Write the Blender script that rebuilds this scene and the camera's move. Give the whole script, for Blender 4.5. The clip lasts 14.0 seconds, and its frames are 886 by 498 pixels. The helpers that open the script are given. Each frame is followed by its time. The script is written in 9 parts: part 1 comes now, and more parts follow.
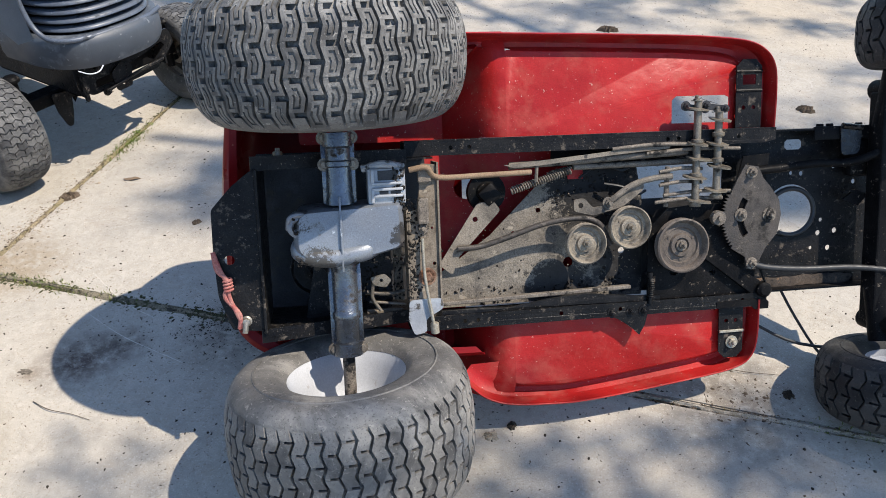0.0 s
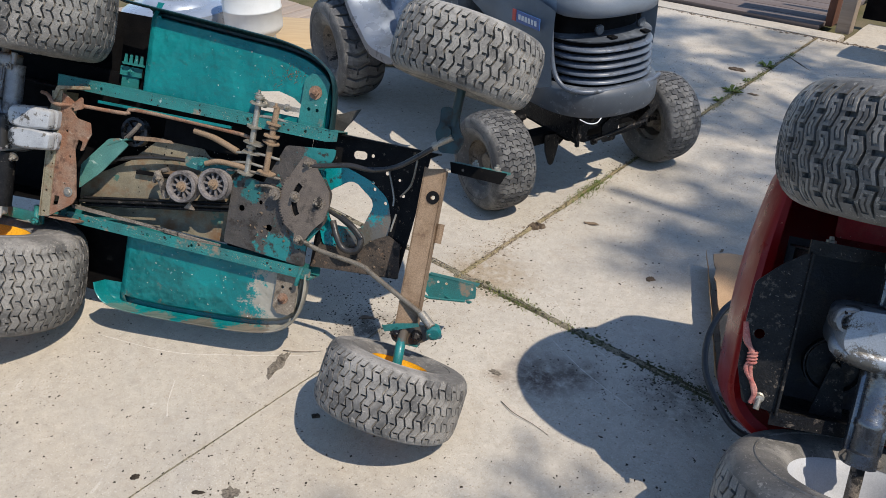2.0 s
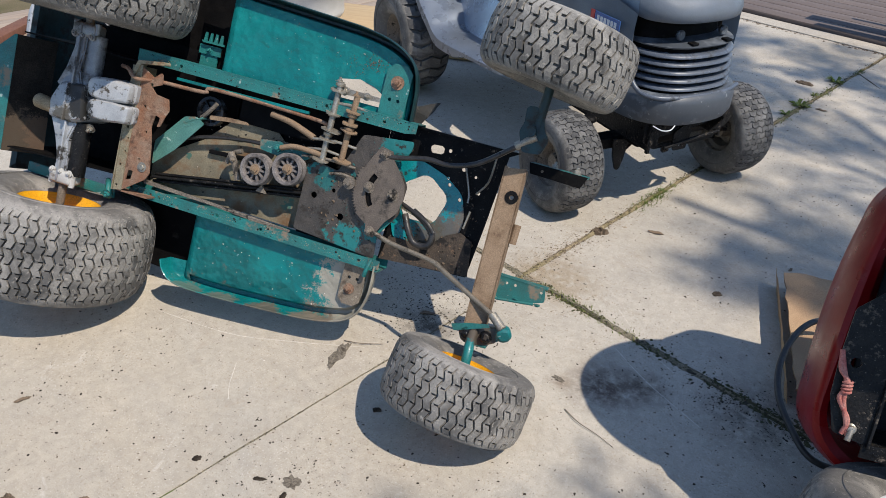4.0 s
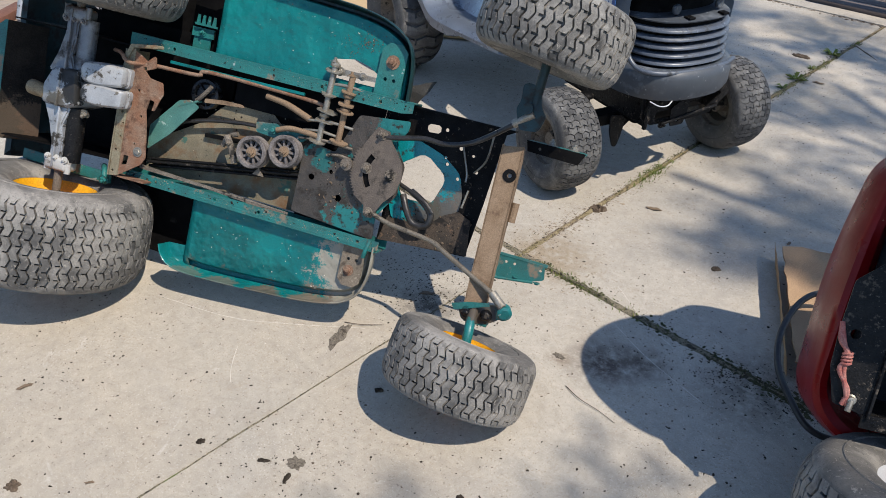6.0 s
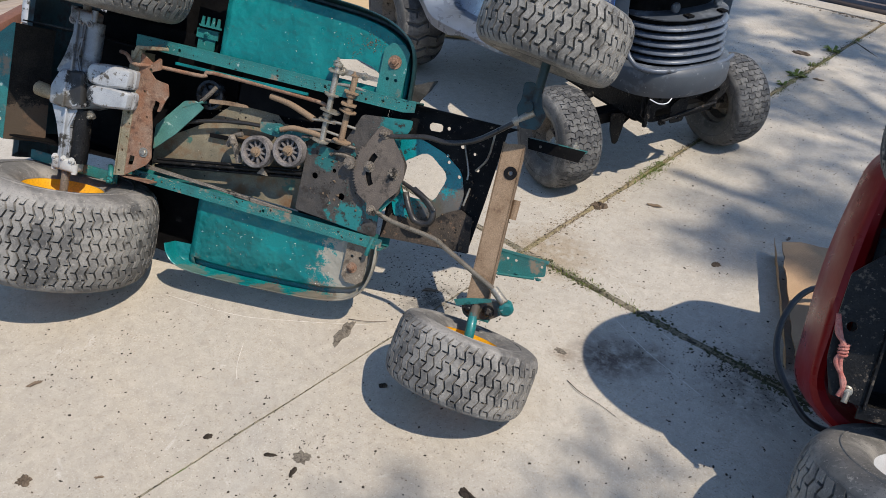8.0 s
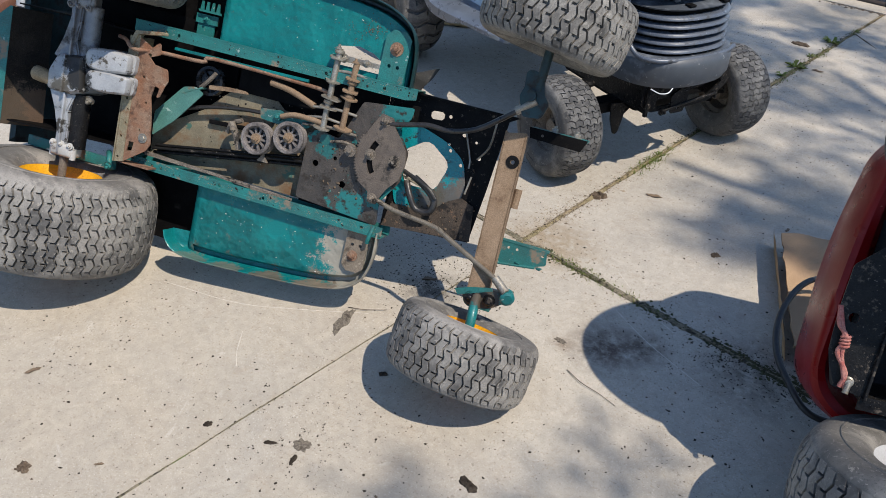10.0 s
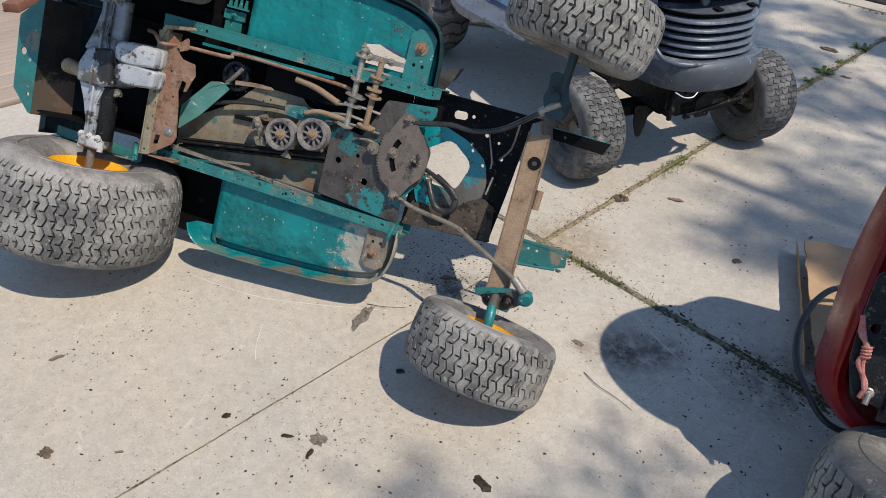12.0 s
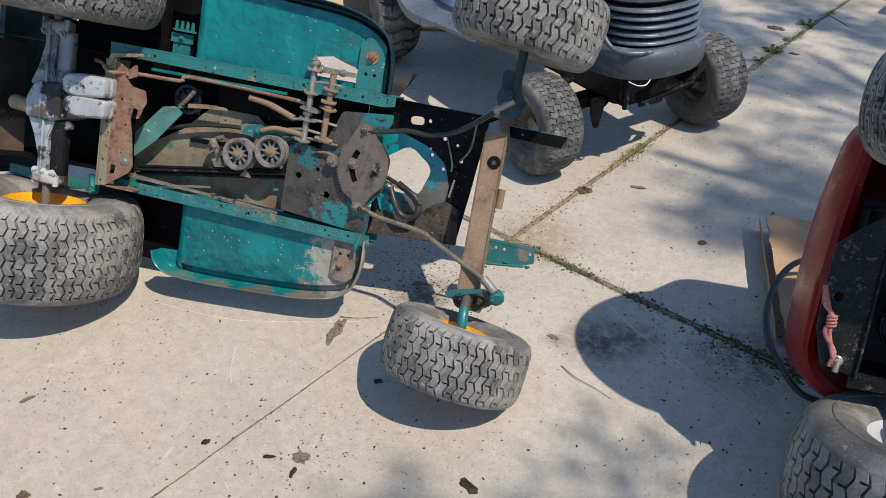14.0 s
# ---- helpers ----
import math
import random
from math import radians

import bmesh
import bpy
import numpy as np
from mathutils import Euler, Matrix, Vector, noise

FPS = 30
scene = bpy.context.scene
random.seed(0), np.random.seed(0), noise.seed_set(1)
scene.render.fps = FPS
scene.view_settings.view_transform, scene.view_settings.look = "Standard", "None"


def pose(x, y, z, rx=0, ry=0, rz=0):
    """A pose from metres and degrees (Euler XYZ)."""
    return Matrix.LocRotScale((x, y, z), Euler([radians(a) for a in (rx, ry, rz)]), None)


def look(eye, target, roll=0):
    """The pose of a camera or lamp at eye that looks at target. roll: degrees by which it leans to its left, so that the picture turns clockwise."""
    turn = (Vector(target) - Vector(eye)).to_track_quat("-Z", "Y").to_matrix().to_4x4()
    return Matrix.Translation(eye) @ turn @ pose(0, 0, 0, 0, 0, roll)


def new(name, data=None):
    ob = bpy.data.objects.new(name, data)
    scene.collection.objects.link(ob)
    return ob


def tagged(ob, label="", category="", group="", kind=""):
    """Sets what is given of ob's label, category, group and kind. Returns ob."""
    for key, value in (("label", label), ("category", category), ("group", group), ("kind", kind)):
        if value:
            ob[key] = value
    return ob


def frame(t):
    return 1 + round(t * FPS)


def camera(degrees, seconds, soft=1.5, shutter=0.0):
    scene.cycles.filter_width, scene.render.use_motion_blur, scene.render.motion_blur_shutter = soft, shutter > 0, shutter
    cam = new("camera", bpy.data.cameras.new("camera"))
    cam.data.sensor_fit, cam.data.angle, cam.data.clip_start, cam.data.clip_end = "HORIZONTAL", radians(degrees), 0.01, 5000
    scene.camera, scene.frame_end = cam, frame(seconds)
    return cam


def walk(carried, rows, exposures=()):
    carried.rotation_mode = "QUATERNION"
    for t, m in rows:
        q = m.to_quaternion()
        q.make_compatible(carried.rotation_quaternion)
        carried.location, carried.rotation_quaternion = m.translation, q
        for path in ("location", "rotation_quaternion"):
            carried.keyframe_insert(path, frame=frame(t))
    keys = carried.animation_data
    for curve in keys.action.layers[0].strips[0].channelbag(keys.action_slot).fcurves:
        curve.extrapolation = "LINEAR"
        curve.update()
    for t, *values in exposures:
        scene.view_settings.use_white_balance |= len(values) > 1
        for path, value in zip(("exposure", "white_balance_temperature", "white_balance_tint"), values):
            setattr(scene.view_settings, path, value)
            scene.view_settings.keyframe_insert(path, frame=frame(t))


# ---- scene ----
cam = camera(60.6, 14.0, 0.5)
PATH = [
    (0, (0.105, 0.112, 1.413), (0.03, 1.701, 0.201), 0.7),
    (0.5, (0.1, 0.113, 1.407), (0.019, 1.705, 0.199), 0.6),
    (1, (0.084, 0.105, 1.417), (-0.168, 1.693, 0.227), -0.8),
    (1.2, (0.037, 0.077, 1.422), (-0.403, 1.648, 0.265), -0.9),
    (1.5, (-0.083, 0.019, 1.43), (-0.794, 1.522, 0.319), 0.0),
    (1.7, (-0.177, -0.021, 1.439), (-0.991, 1.445, 0.347), 0.8),
    (2, (-0.292, -0.064, 1.433), (-1.17, 1.378, 0.359), -0.2),
    (2.5, (-0.381, -0.089, 1.415), (-1.294, 1.331, 0.343), 0.6),
    (3, (-0.407, -0.104, 1.427), (-1.351, 1.295, 0.354), 2.7),
    (5.5, (-0.419, -0.1, 1.423), (-1.324, 1.282, 0.295), 1.6),
    (6, (-0.419, -0.105, 1.422), (-1.324, 1.273, 0.291), 1.6),
    (6.5, (-0.417, -0.109, 1.423), (-1.326, 1.267, 0.291), 1.5),
    (7, (-0.417, -0.114, 1.421), (-1.332, 1.257, 0.288), 1.4),
    (7.5, (-0.403, -0.121, 1.432), (-1.316, 1.253, 0.301), 1.1),
    (10, (-0.42, -0.132, 1.428), (-1.309, 1.236, 0.272), 1.8),
    (10.5, (-0.427, -0.138, 1.429), (-1.32, 1.218, 0.261), 2.7),
    (11, (-0.422, -0.135, 1.436), (-1.32, 1.215, 0.265), 2.8),
    (11.5, (-0.425, -0.143, 1.436), (-1.339, 1.199, 0.268), 2.7),
    (12, (-0.42, -0.137, 1.435), (-1.348, 1.2, 0.273), 2.2),
    (12.5, (-0.415, -0.13, 1.438), (-1.35, 1.207, 0.28), 1.3),
    (13, (-0.416, -0.133, 1.437), (-1.347, 1.21, 0.283), 0.8),
    (13.5, (-0.42, -0.131, 1.435), (-1.345, 1.218, 0.283), 0.7),
    (14, (-0.404, -0.127, 1.433), (-1.281, 1.254, 0.284), -1.3),
]
walk(cam, [(t, look(eye, target, roll)) for t, eye, target, roll in PATH], [(0.0, 0.38), (1.0, 0.43), (1.5, 0.23), (2.3, 0.01), (14.0, 0.0)])

# ---- light ----
SUN_ELEV, SUN_AZ = 59.0, -7.0     # degrees; azimuth from +x, counter-clockwise
world = bpy.data.worlds.new("sky")
scene.world = world
world.use_nodes = True
wn = world.node_tree
sky = wn.nodes.new("ShaderNodeTexSky")
sky.sky_type = "NISHITA"
sky.sun_disc = False
sky.sun_elevation = radians(SUN_ELEV)
sky.sun_rotation = radians(90.0 - SUN_AZ)
sky.air_density, sky.dust_density, sky.ozone_density = 1.0, 0.2, 3.0
wn.links.new(sky.outputs[0], wn.nodes["Background"].inputs[0])
wn.nodes["Background"].inputs[1].default_value = 0.185
sun_data = bpy.data.lights.new("sun", "SUN")
sun_data.energy, sun_data.angle, sun_data.color = 4.85, radians(0.55), (1.0, 0.915, 0.80)
sun = new("sun", sun_data)
sun.matrix_world = look((6 * math.cos(radians(SUN_ELEV)) * math.cos(radians(SUN_AZ)), 6 * math.cos(radians(SUN_ELEV)) * math.sin(radians(SUN_AZ)), 6 * math.sin(radians(SUN_ELEV))), (0, 0, 0))
scene.view_settings.exposure = 0.0


# ---- materials ----
def node_mat(name):
    m = bpy.data.materials.new(name)
    m.use_nodes = True
    nt = m.node_tree
    return m, nt, nt.nodes["Principled BSDF"]


def noise_tex(nt, scale, detail=4.0, rough=0.55, distort=0.0):
    if "TC" not in nt.nodes:
        tc = nt.nodes.new("ShaderNodeTexCoord")
        tc.name = "TC"
    n = nt.nodes.new("ShaderNodeTexNoise")
    n.inputs["Scale"].default_value = scale
    n.inputs["Detail"].default_value = detail
    n.inputs["Roughness"].default_value = rough
    n.inputs["Distortion"].default_value = distort
    nt.links.new(nt.nodes["TC"].outputs["Object"], n.inputs["Vector"])
    return n.outputs["Fac"]


def step(nt, value, lo, hi, a=0.0, b=1.0):
    r = nt.nodes.new("ShaderNodeMapRange")
    r.inputs["From Min"].default_value, r.inputs["From Max"].default_value = lo, hi
    r.inputs["To Min"].default_value, r.inputs["To Max"].default_value = a, b
    nt.links.new(value, r.inputs["Value"])
    return r.outputs["Result"]


def blend(nt, fac, a, b, mode="MIX"):
    mx = nt.nodes.new("ShaderNodeMix")
    mx.data_type, mx.blend_type = "RGBA", mode
    for key, val in ((0, fac), (6, a), (7, b)):
        if isinstance(val, (int, float)):
            mx.inputs[key].default_value = val
        elif isinstance(val, tuple):
            mx.inputs[key].default_value = (*val, 1.0)
        else:
            nt.links.new(val, mx.inputs[key])
    return mx.outputs[2]


def bumped(nt, bsdf, height, strength, distance=0.002):
    b = nt.nodes.new("ShaderNodeBump")
    b.inputs["Strength"].default_value, b.inputs["Distance"].default_value = strength, distance
    nt.links.new(height, b.inputs["Height"])
    nt.links.new(b.outputs["Normal"], bsdf.inputs["Normal"])


def worn(name, col, col2, rough=0.5, metal=0.0, mottled=14.0, dirt=None, dirt_lo=0.55, dirt_hi=0.65, dirt_scale=22.0,
         gritty=0.3, chips=None, chip_at=0.68, chip_scale=60.0, bump=0.25, bump_scale=160.0, coat=0.0, spec=0.5, pits=None, spots=(), dents=0.0):
    """Painted or bare surface with mottling, patches of dirt or rust, and small chips."""
    m, nt, p = node_mat(name)
    c = blend(nt, step(nt, noise_tex(nt, mottled), 0.35, 0.65), col, col2)
    r = step(nt, noise_tex(nt, mottled * 3.1), 0.3, 0.7, max(rough - 0.1, 0.03), min(rough + 0.12, 1.0))
    grain = step(nt, noise_tex(nt, 330.0, 3.0, 0.7), 0.32, 0.68, 1.0 - gritty, 1.0 + gritty)
    c = blend(nt, 1.0, c, grain, "MULTIPLY")
    if chips:
        f = step(nt, noise_tex(nt, chip_scale, 5.0, 0.6), chip_at, chip_at + 0.03)
        c = blend(nt, f, c, chips)
    if pits:
        patchy = step(nt, noise_tex(nt, 5.5, 3.0), 0.38, 0.58)
        for scale, at, tone in ((120.0, 0.665, (0.40, 0.43, 0.40)), (62.0, 0.585, pits)):
            f = nt.nodes.new("ShaderNodeMath")
            f.operation = "MULTIPLY"
            nt.links.new(patchy, f.inputs[0])
            nt.links.new(step(nt, noise_tex(nt, scale, 4.0, 0.65), at, at + 0.025), f.inputs[1])
            c = blend(nt, f.outputs[0], c, tone)
    for at, size, tone, much in spots:
        d = nt.nodes.new("ShaderNodeVectorMath")
        d.operation = "DISTANCE"
        nt.links.new(nt.nodes["TC"].outputs["Object"], d.inputs[0])
        d.inputs[1].default_value = at
        f = nt.nodes.new("ShaderNodeMath")
        f.operation = "SUBTRACT"
        nt.links.new(noise_tex(nt, 42.0, 9.0, 0.82), f.inputs[0])
        nt.links.new(step(nt, d.outputs["Value"], 0.0, size, 0.0, 0.5), f.inputs[1])
        c = blend(nt, step(nt, f.outputs[0], 0.14, 0.19, 0.0, much), c, tone)
    if dirt:
        f = step(nt, noise_tex(nt, dirt_scale, 7.0, 0.68), dirt_lo, dirt_hi)
        c = blend(nt, f, c, dirt)
        r2 = nt.nodes.new("ShaderNodeMix")
        nt.links.new(f, r2.inputs[0])
        nt.links.new(r, r2.inputs[2])
        r2.inputs[3].default_value = 0.9
        r = r2.outputs[0]
    nt.links.new(c, p.inputs["Base Color"])
    nt.links.new(r, p.inputs["Roughness"])
    p.inputs["Metallic"].default_value = metal
    p.inputs["Coat Weight"].default_value = coat
    p.inputs["Coat Roughness"].default_value = 0.12
    p.inputs["Specular IOR Level"].default_value = spec
    height = noise_tex(nt, bump_scale, 5.0, 0.65)
    if dents:
        h = nt.nodes.new("ShaderNodeMath")
        h.operation = "MULTIPLY_ADD"
        nt.links.new(step(nt, noise_tex(nt, 19.0, 2.0, 0.5), 0.40, 0.78), h.inputs[0])
        h.inputs[1].default_value = dents
        nt.links.new(height, h.inputs[2])
        height = h.outputs[0]
    bumped(nt, p, height, bump)
    return m


# old oil and dirt spots on the paving: place, radius, colour, strength
STAINS = ((-0.89, 1.43, 0.13, (0.085, 0.058, 0.048), 0.9), (-0.80, 1.49, 0.09, (0.075, 0.055, 0.045), 0.8), (-1.43, 1.36, 0.12, (0.06, 0.05, 0.04), 0.85), (-0.50, 1.57, 0.20, (0.085, 0.072, 0.06), 0.75),
          (-1.25, 1.80, 0.20, (0.27, 0.20, 0.12), 0.8), (0.75, 1.40, 0.30, (0.15, 0.12, 0.09), 0.7), (-1.0, 1.38, 0.05, (0.22, 0.17, 0.12), 0.7))


def concrete_mat(name, col, col2):
    """Weathered cast concrete: warm and cool blotches, sand grains, open pits and old stains."""
    m, nt, p = node_mat(name)
    c = blend(nt, step(nt, noise_tex(nt, 1.1, 6.0, 0.6, 0.3), 0.38, 0.62), col, col2)
    c = blend(nt, step(nt, noise_tex(nt, 0.8, 5.0, 0.6, 0.6), 0.50, 0.66, 0.0, 0.55), c, (col[0] * 0.98, col[1] * 0.90, col[2] * 0.78))
    c = blend(nt, step(nt, noise_tex(nt, 4.2, 6.0, 0.66, 0.5), 0.46, 0.72, 0.0, 0.55), c, (col[0] * 0.80, col[1] * 0.79, col[2] * 0.79))
    c = blend(nt, step(nt, noise_tex(nt, 13.0, 7.0, 0.72, 0.6), 0.54, 0.68, 0.0, 0.42), c, (0.36, 0.30, 0.23))
    c = blend(nt, 1.0, c, step(nt, noise_tex(nt, 34.0, 8.0, 0.74, 0.8), 0.30, 0.70, 0.84, 1.12), "MULTIPLY")
    c = blend(nt, step(nt, noise_tex(nt, 7.5, 9.0, 0.72, 1.2), 0.62, 0.70, 0.0, 0.5), c, (0.60, 0.555, 0.485))
    for x, y, size, tone, much in STAINS:
        d = nt.nodes.new("ShaderNodeVectorMath")
        d.operation = "DISTANCE"
        nt.links.new(nt.nodes["TC"].outputs["Object"], d.inputs[0])
        d.inputs[1].default_value = (x, y, 0.0)
        near = step(nt, d.outputs["Value"], size, size * 0.2, 0.0, 1.0)
        patch = nt.nodes.new("ShaderNodeMath")
        patch.operation = "MULTIPLY"
        nt.links.new(near, patch.inputs[0])
        nt.links.new(step(nt, noise_tex(nt, 24.0, 6.0, 0.7), 0.34, 0.56, 0.0, much), patch.inputs[1])
        c = blend(nt, patch.outputs[0], c, tone)
    c = blend(nt, 1.0, c, step(nt, noise_tex(nt, 420.0, 4.0, 0.7), 0.30, 0.70, 0.86, 1.13), "MULTIPLY")
    # pale sand grains, brown grains, dark open pits: sparse, in uneven fields
    for scale, at, much, tone, field in ((200.0, 0.615, 0.5, (0.70, 0.65, 0.57), 3.0), (150.0, 0.605, 0.55, (0.30, 0.24, 0.17), 5.0), (120.0, 0.645, 0.65, (0.14, 0.112, 0.086), 2.2), (70.0, 0.665, 0.7, (0.16, 0.125, 0.095), 1.6)):
        f = nt.nodes.new("ShaderNodeMath")
        f.operation = "MULTIPLY"
        nt.links.new(step(nt, noise_tex(nt, scale, 3.0, 0.6), at, at + 0.02, 0.0, much), f.inputs[0])
        nt.links.new(step(nt, noise_tex(nt, field, 3.0, 0.6), 0.35, 0.60, 0.25, 1.0), f.inputs[1])
        c = blend(nt, f.outputs[0], c, tone)
    nt.links.new(c, p.inputs["Base Color"])
    p.inputs["Roughness"].default_value = 0.93
    p.inputs["Specular IOR Level"].default_value = 0.25
    h = nt.nodes.new("ShaderNodeMath")
    h.operation = "ADD"
    nt.links.new(noise_tex(nt, 300.0, 5.0, 0.75), h.inputs[0])
    nt.links.new(noise_tex(nt, 22.0, 5.0, 0.6), h.inputs[1])
    bumped(nt, p, h.outputs[0], 0.5, 0.004)
    return m


def wood_mat(name, col, col2, stretch=(1.5, 30.0, 30.0)):
    m, nt, p = node_mat(name)
    mp = nt.nodes.new("ShaderNodeMapping")
    tc = nt.nodes.new("ShaderNodeTexCoord")
    mp.inputs["Scale"].default_value = stretch
    nt.links.new(tc.outputs["Object"], mp.inputs["Vector"])
    n = nt.nodes.new("ShaderNodeTexNoise")
    n.inputs["Scale"].default_value, n.inputs["Detail"].default_value, n.inputs["Distortion"].default_value = 2.2, 7.0, 0.6
    nt.links.new(mp.outputs[0], n.inputs["Vector"])
    c = blend(nt, step(nt, n.outputs["Fac"], 0.3, 0.7), col, col2)
    ob_info = nt.nodes.new("ShaderNodeObjectInfo")
    c = blend(nt, step(nt, ob_info.outputs["Random"], 0.0, 1.0, 0.0, 0.35), c, (col2[0] * 0.6, col2[1] * 0.6, col2[2] * 0.6))
    nt.links.new(c, p.inputs["Base Color"])
    p.inputs["Roughness"].default_value = 0.85
    bumped(nt, p, n.outputs["Fac"], 0.5, 0.003)
    return m


def rubber_mat(name, col, dust, dusty=0.5):
    """Weathered rubber: dark, with dust in patches, a grey bloom on single blocks, scuffs and grit."""
    m, nt, p = node_mat(name)
    dark = (col[0] * 0.45, col[1] * 0.45, col[2] * 0.45)
    c = blend(nt, step(nt, noise_tex(nt, 30.0, 5.0, 0.7), 0.34, 0.66), dark, col)
    c = blend(nt, step(nt, noise_tex(nt, 7.0, 7.0, 0.68, 0.5), 0.66 - dusty * 0.3, 0.74 - dusty * 0.2, 0.0, 0.75), c, dust)
    geo = nt.nodes.new("ShaderNodeNewGeometry")
    c = blend(nt, step(nt, geo.outputs["Random Per Island"], 0.25, 1.0, 0.0, 0.55), c, (dust[0] * 0.85, dust[1] * 0.85, dust[2] * 0.85))
    c = blend(nt, step(nt, noise_tex(nt, 95.0, 6.0, 0.75, 0.8), 0.58, 0.64, 0.0, 0.6), c, (dust[0] * 1.25, dust[1] * 1.22, dust[2] * 1.18))
    c = blend(nt, step(nt, noise_tex(nt, 240.0, 3.0, 0.7), 0.56, 0.66, 0.0, 0.65), c, dark)
    nt.links.new(c, p.inputs["Base Color"])
    nt.links.new(step(nt, noise_tex(nt, 24.0, 4.0), 0.3, 0.7, 0.55, 0.9), p.inputs["Roughness"])
    p.inputs["Specular IOR Level"].default_value = 0.3
    bumped(nt, p, noise_tex(nt, 190.0, 5.0, 0.75), 0.6, 0.002)
    return m


CONCRETE = concrete_mat("concrete", (0.468, 0.424, 0.358), (0.402, 0.366, 0.312))
SOIL = worn("soil", (0.11, 0.09, 0.07), (0.20, 0.165, 0.125), 0.95, 0, 9.0, gritty=0.5, bump=0.9, bump_scale=70.0, dirt=(0.05, 0.045, 0.035), spec=0.1)
MOSS = worn("moss_and_soil", (0.145, 0.130, 0.090), (0.225, 0.195, 0.145), 0.95, 0, 16.0, gritty=0.6, chips=(0.060, 0.054, 0.042), chip_at=0.545, chip_scale=75.0, dirt=(0.10, 0.125, 0.045), dirt_lo=0.59, dirt_hi=0.68, dirt_scale=7.0, bump=1.0, bump_scale=210.0, spec=0.1)
MOSS_DRY = worn("dry_moss", (0.27, 0.215, 0.135), (0.185, 0.155, 0.085), 0.95, 0, 20.0, gritty=0.55, chips=(0.075, 0.060, 0.040), chip_at=0.57, chip_scale=80.0, dirt=(0.085, 0.110, 0.030), dirt_lo=0.60, dirt_hi=0.68, dirt_scale=6.0, bump=1.0, bump_scale=210.0, spec=0.1)
DUST_FILL = worn("joint_dust", (0.36, 0.315, 0.255), (0.27, 0.235, 0.19), 0.95, 0, 16.0, gritty=0.4, chips=(0.10, 0.085, 0.066), chip_at=0.60, chip_scale=60.0, dirt=(0.20, 0.17, 0.13), dirt_lo=0.55, dirt_hi=0.65, dirt_scale=9.0, bump=0.9, bump_scale=200.0, spec=0.1)
LAWN = worn("lawn_soil", (0.09, 0.085, 0.04), (0.16, 0.125, 0.08), 0.95, 0, 3.0, bump=0.8, bump_scale=25.0, spec=0.1)
RUBBER_A = rubber_mat("rubber_dark", (0.126, 0.122, 0.118), (0.315, 0.302, 0.282), 0.5)
RUBBER_E = rubber_mat("rubber_shabby", (0.118, 0.113, 0.108), (0.315, 0.297, 0.27), 0.58)
RUBBER_B = rubber_mat("rubber_dusty", (0.122, 0.117, 0.112), (0.345, 0.322, 0.292), 0.65)
RUBBER_F = rubber_mat("rubber_pale_dust", (0.128, 0.122, 0.115), (0.36, 0.338, 0.305), 0.66)
RUBBER_D = rubber_mat("rubber_black_shaded", (0.026, 0.026, 0.027), (0.12, 0.112, 0.10), 0.35)
RUBBER_C = rubber_mat("rubber_grey", (0.078, 0.078, 0.080), (0.235, 0.228, 0.216), 0.45)
RED = worn("red_paint", (0.40, 0.016, 0.015), (0.29, 0.010, 0.010), 0.42, 0, 6.0, chips=(0.50, 0.30, 0.25), chip_at=0.665, chip_scale=150.0, gritty=0.16,
           dirt=(0.36, 0.075, 0.055), dirt_lo=0.50, dirt_hi=0.80, dirt_scale=13.0, bump=0.4, bump_scale=60.0, dents=1.5, spec=0.28)
# Clean outer red, darkened so the fender's shaded side is in the paint.
RED_SHADED = worn("shaded_glossy_red_paint", (0.200, 0.0045, 0.0065), (0.155, 0.0035, 0.005), 0.32, 0, 4.0, chips=(0.36, 0.14, 0.11), chip_at=0.70, chip_scale=120.0, gritty=0.08, bump=0.08, spec=0.2)
TEAL = worn("teal_paint", (0.003, 0.168, 0.166), (0.002, 0.120, 0.122), 0.36, 0, 8.0, gritty=0.2, chips=(0.24, 0.38, 0.38), chip_at=0.685, chip_scale=75.0,
            dirt=(0.16, 0.125, 0.09), dirt_lo=0.69, dirt_hi=0.78, dirt_scale=7.0, bump=0.55, bump_scale=90.0, coat=0.06, dents=5.0, spec=0.35,
            spots=(((0.05, -0.31, -0.03), 0.205, (0.29, 0.262, 0.215), 0.95), 
                   ((-0.08, -0.42, 0.0), 0.10, (0.17, 0.135, 0.10), 0.9), ((-0.22, -0.428, 0.0), 0.075, (0.13, 0.095, 0.07), 0.85), ((-0.36, -0.435, 0.0), 0.07, (0.15, 0.13, 0.10), 0.7), ((-0.47, -0.435, 0.0), 0.07, (0.12, 0.14, 0.11), 0.7),
                   ((0.22, -0.12, -0.066), 0.13, (0.14, 0.11, 0.082), 0.95), ((0.275, -0.02, -0.066), 0.06, (0.12, 0.095, 0.07), 0.95)))
SEAT_TEAL = worn("wet_looking_teal_paint", (0.003, 0.235, 0.255), (0.003, 0.155, 0.172), 0.28, 0, 9.0, gritty=0.2, chips=(0.03, 0.030, 0.028), chip_at=0.60, chip_scale=26.0, dirt=(0.02, 0.018, 0.016), dirt_lo=0.60, dirt_hi=0.64,
                 dirt_scale=9.0, bump=0.4, coat=0.25, spots=(((0.22, -0.12, -0.066), 0.15, (0.10, 0.08, 0.062), 0.95), ((0.275, -0.02, -0.066), 0.06, (0.12, 0.095, 0.07), 0.95)))
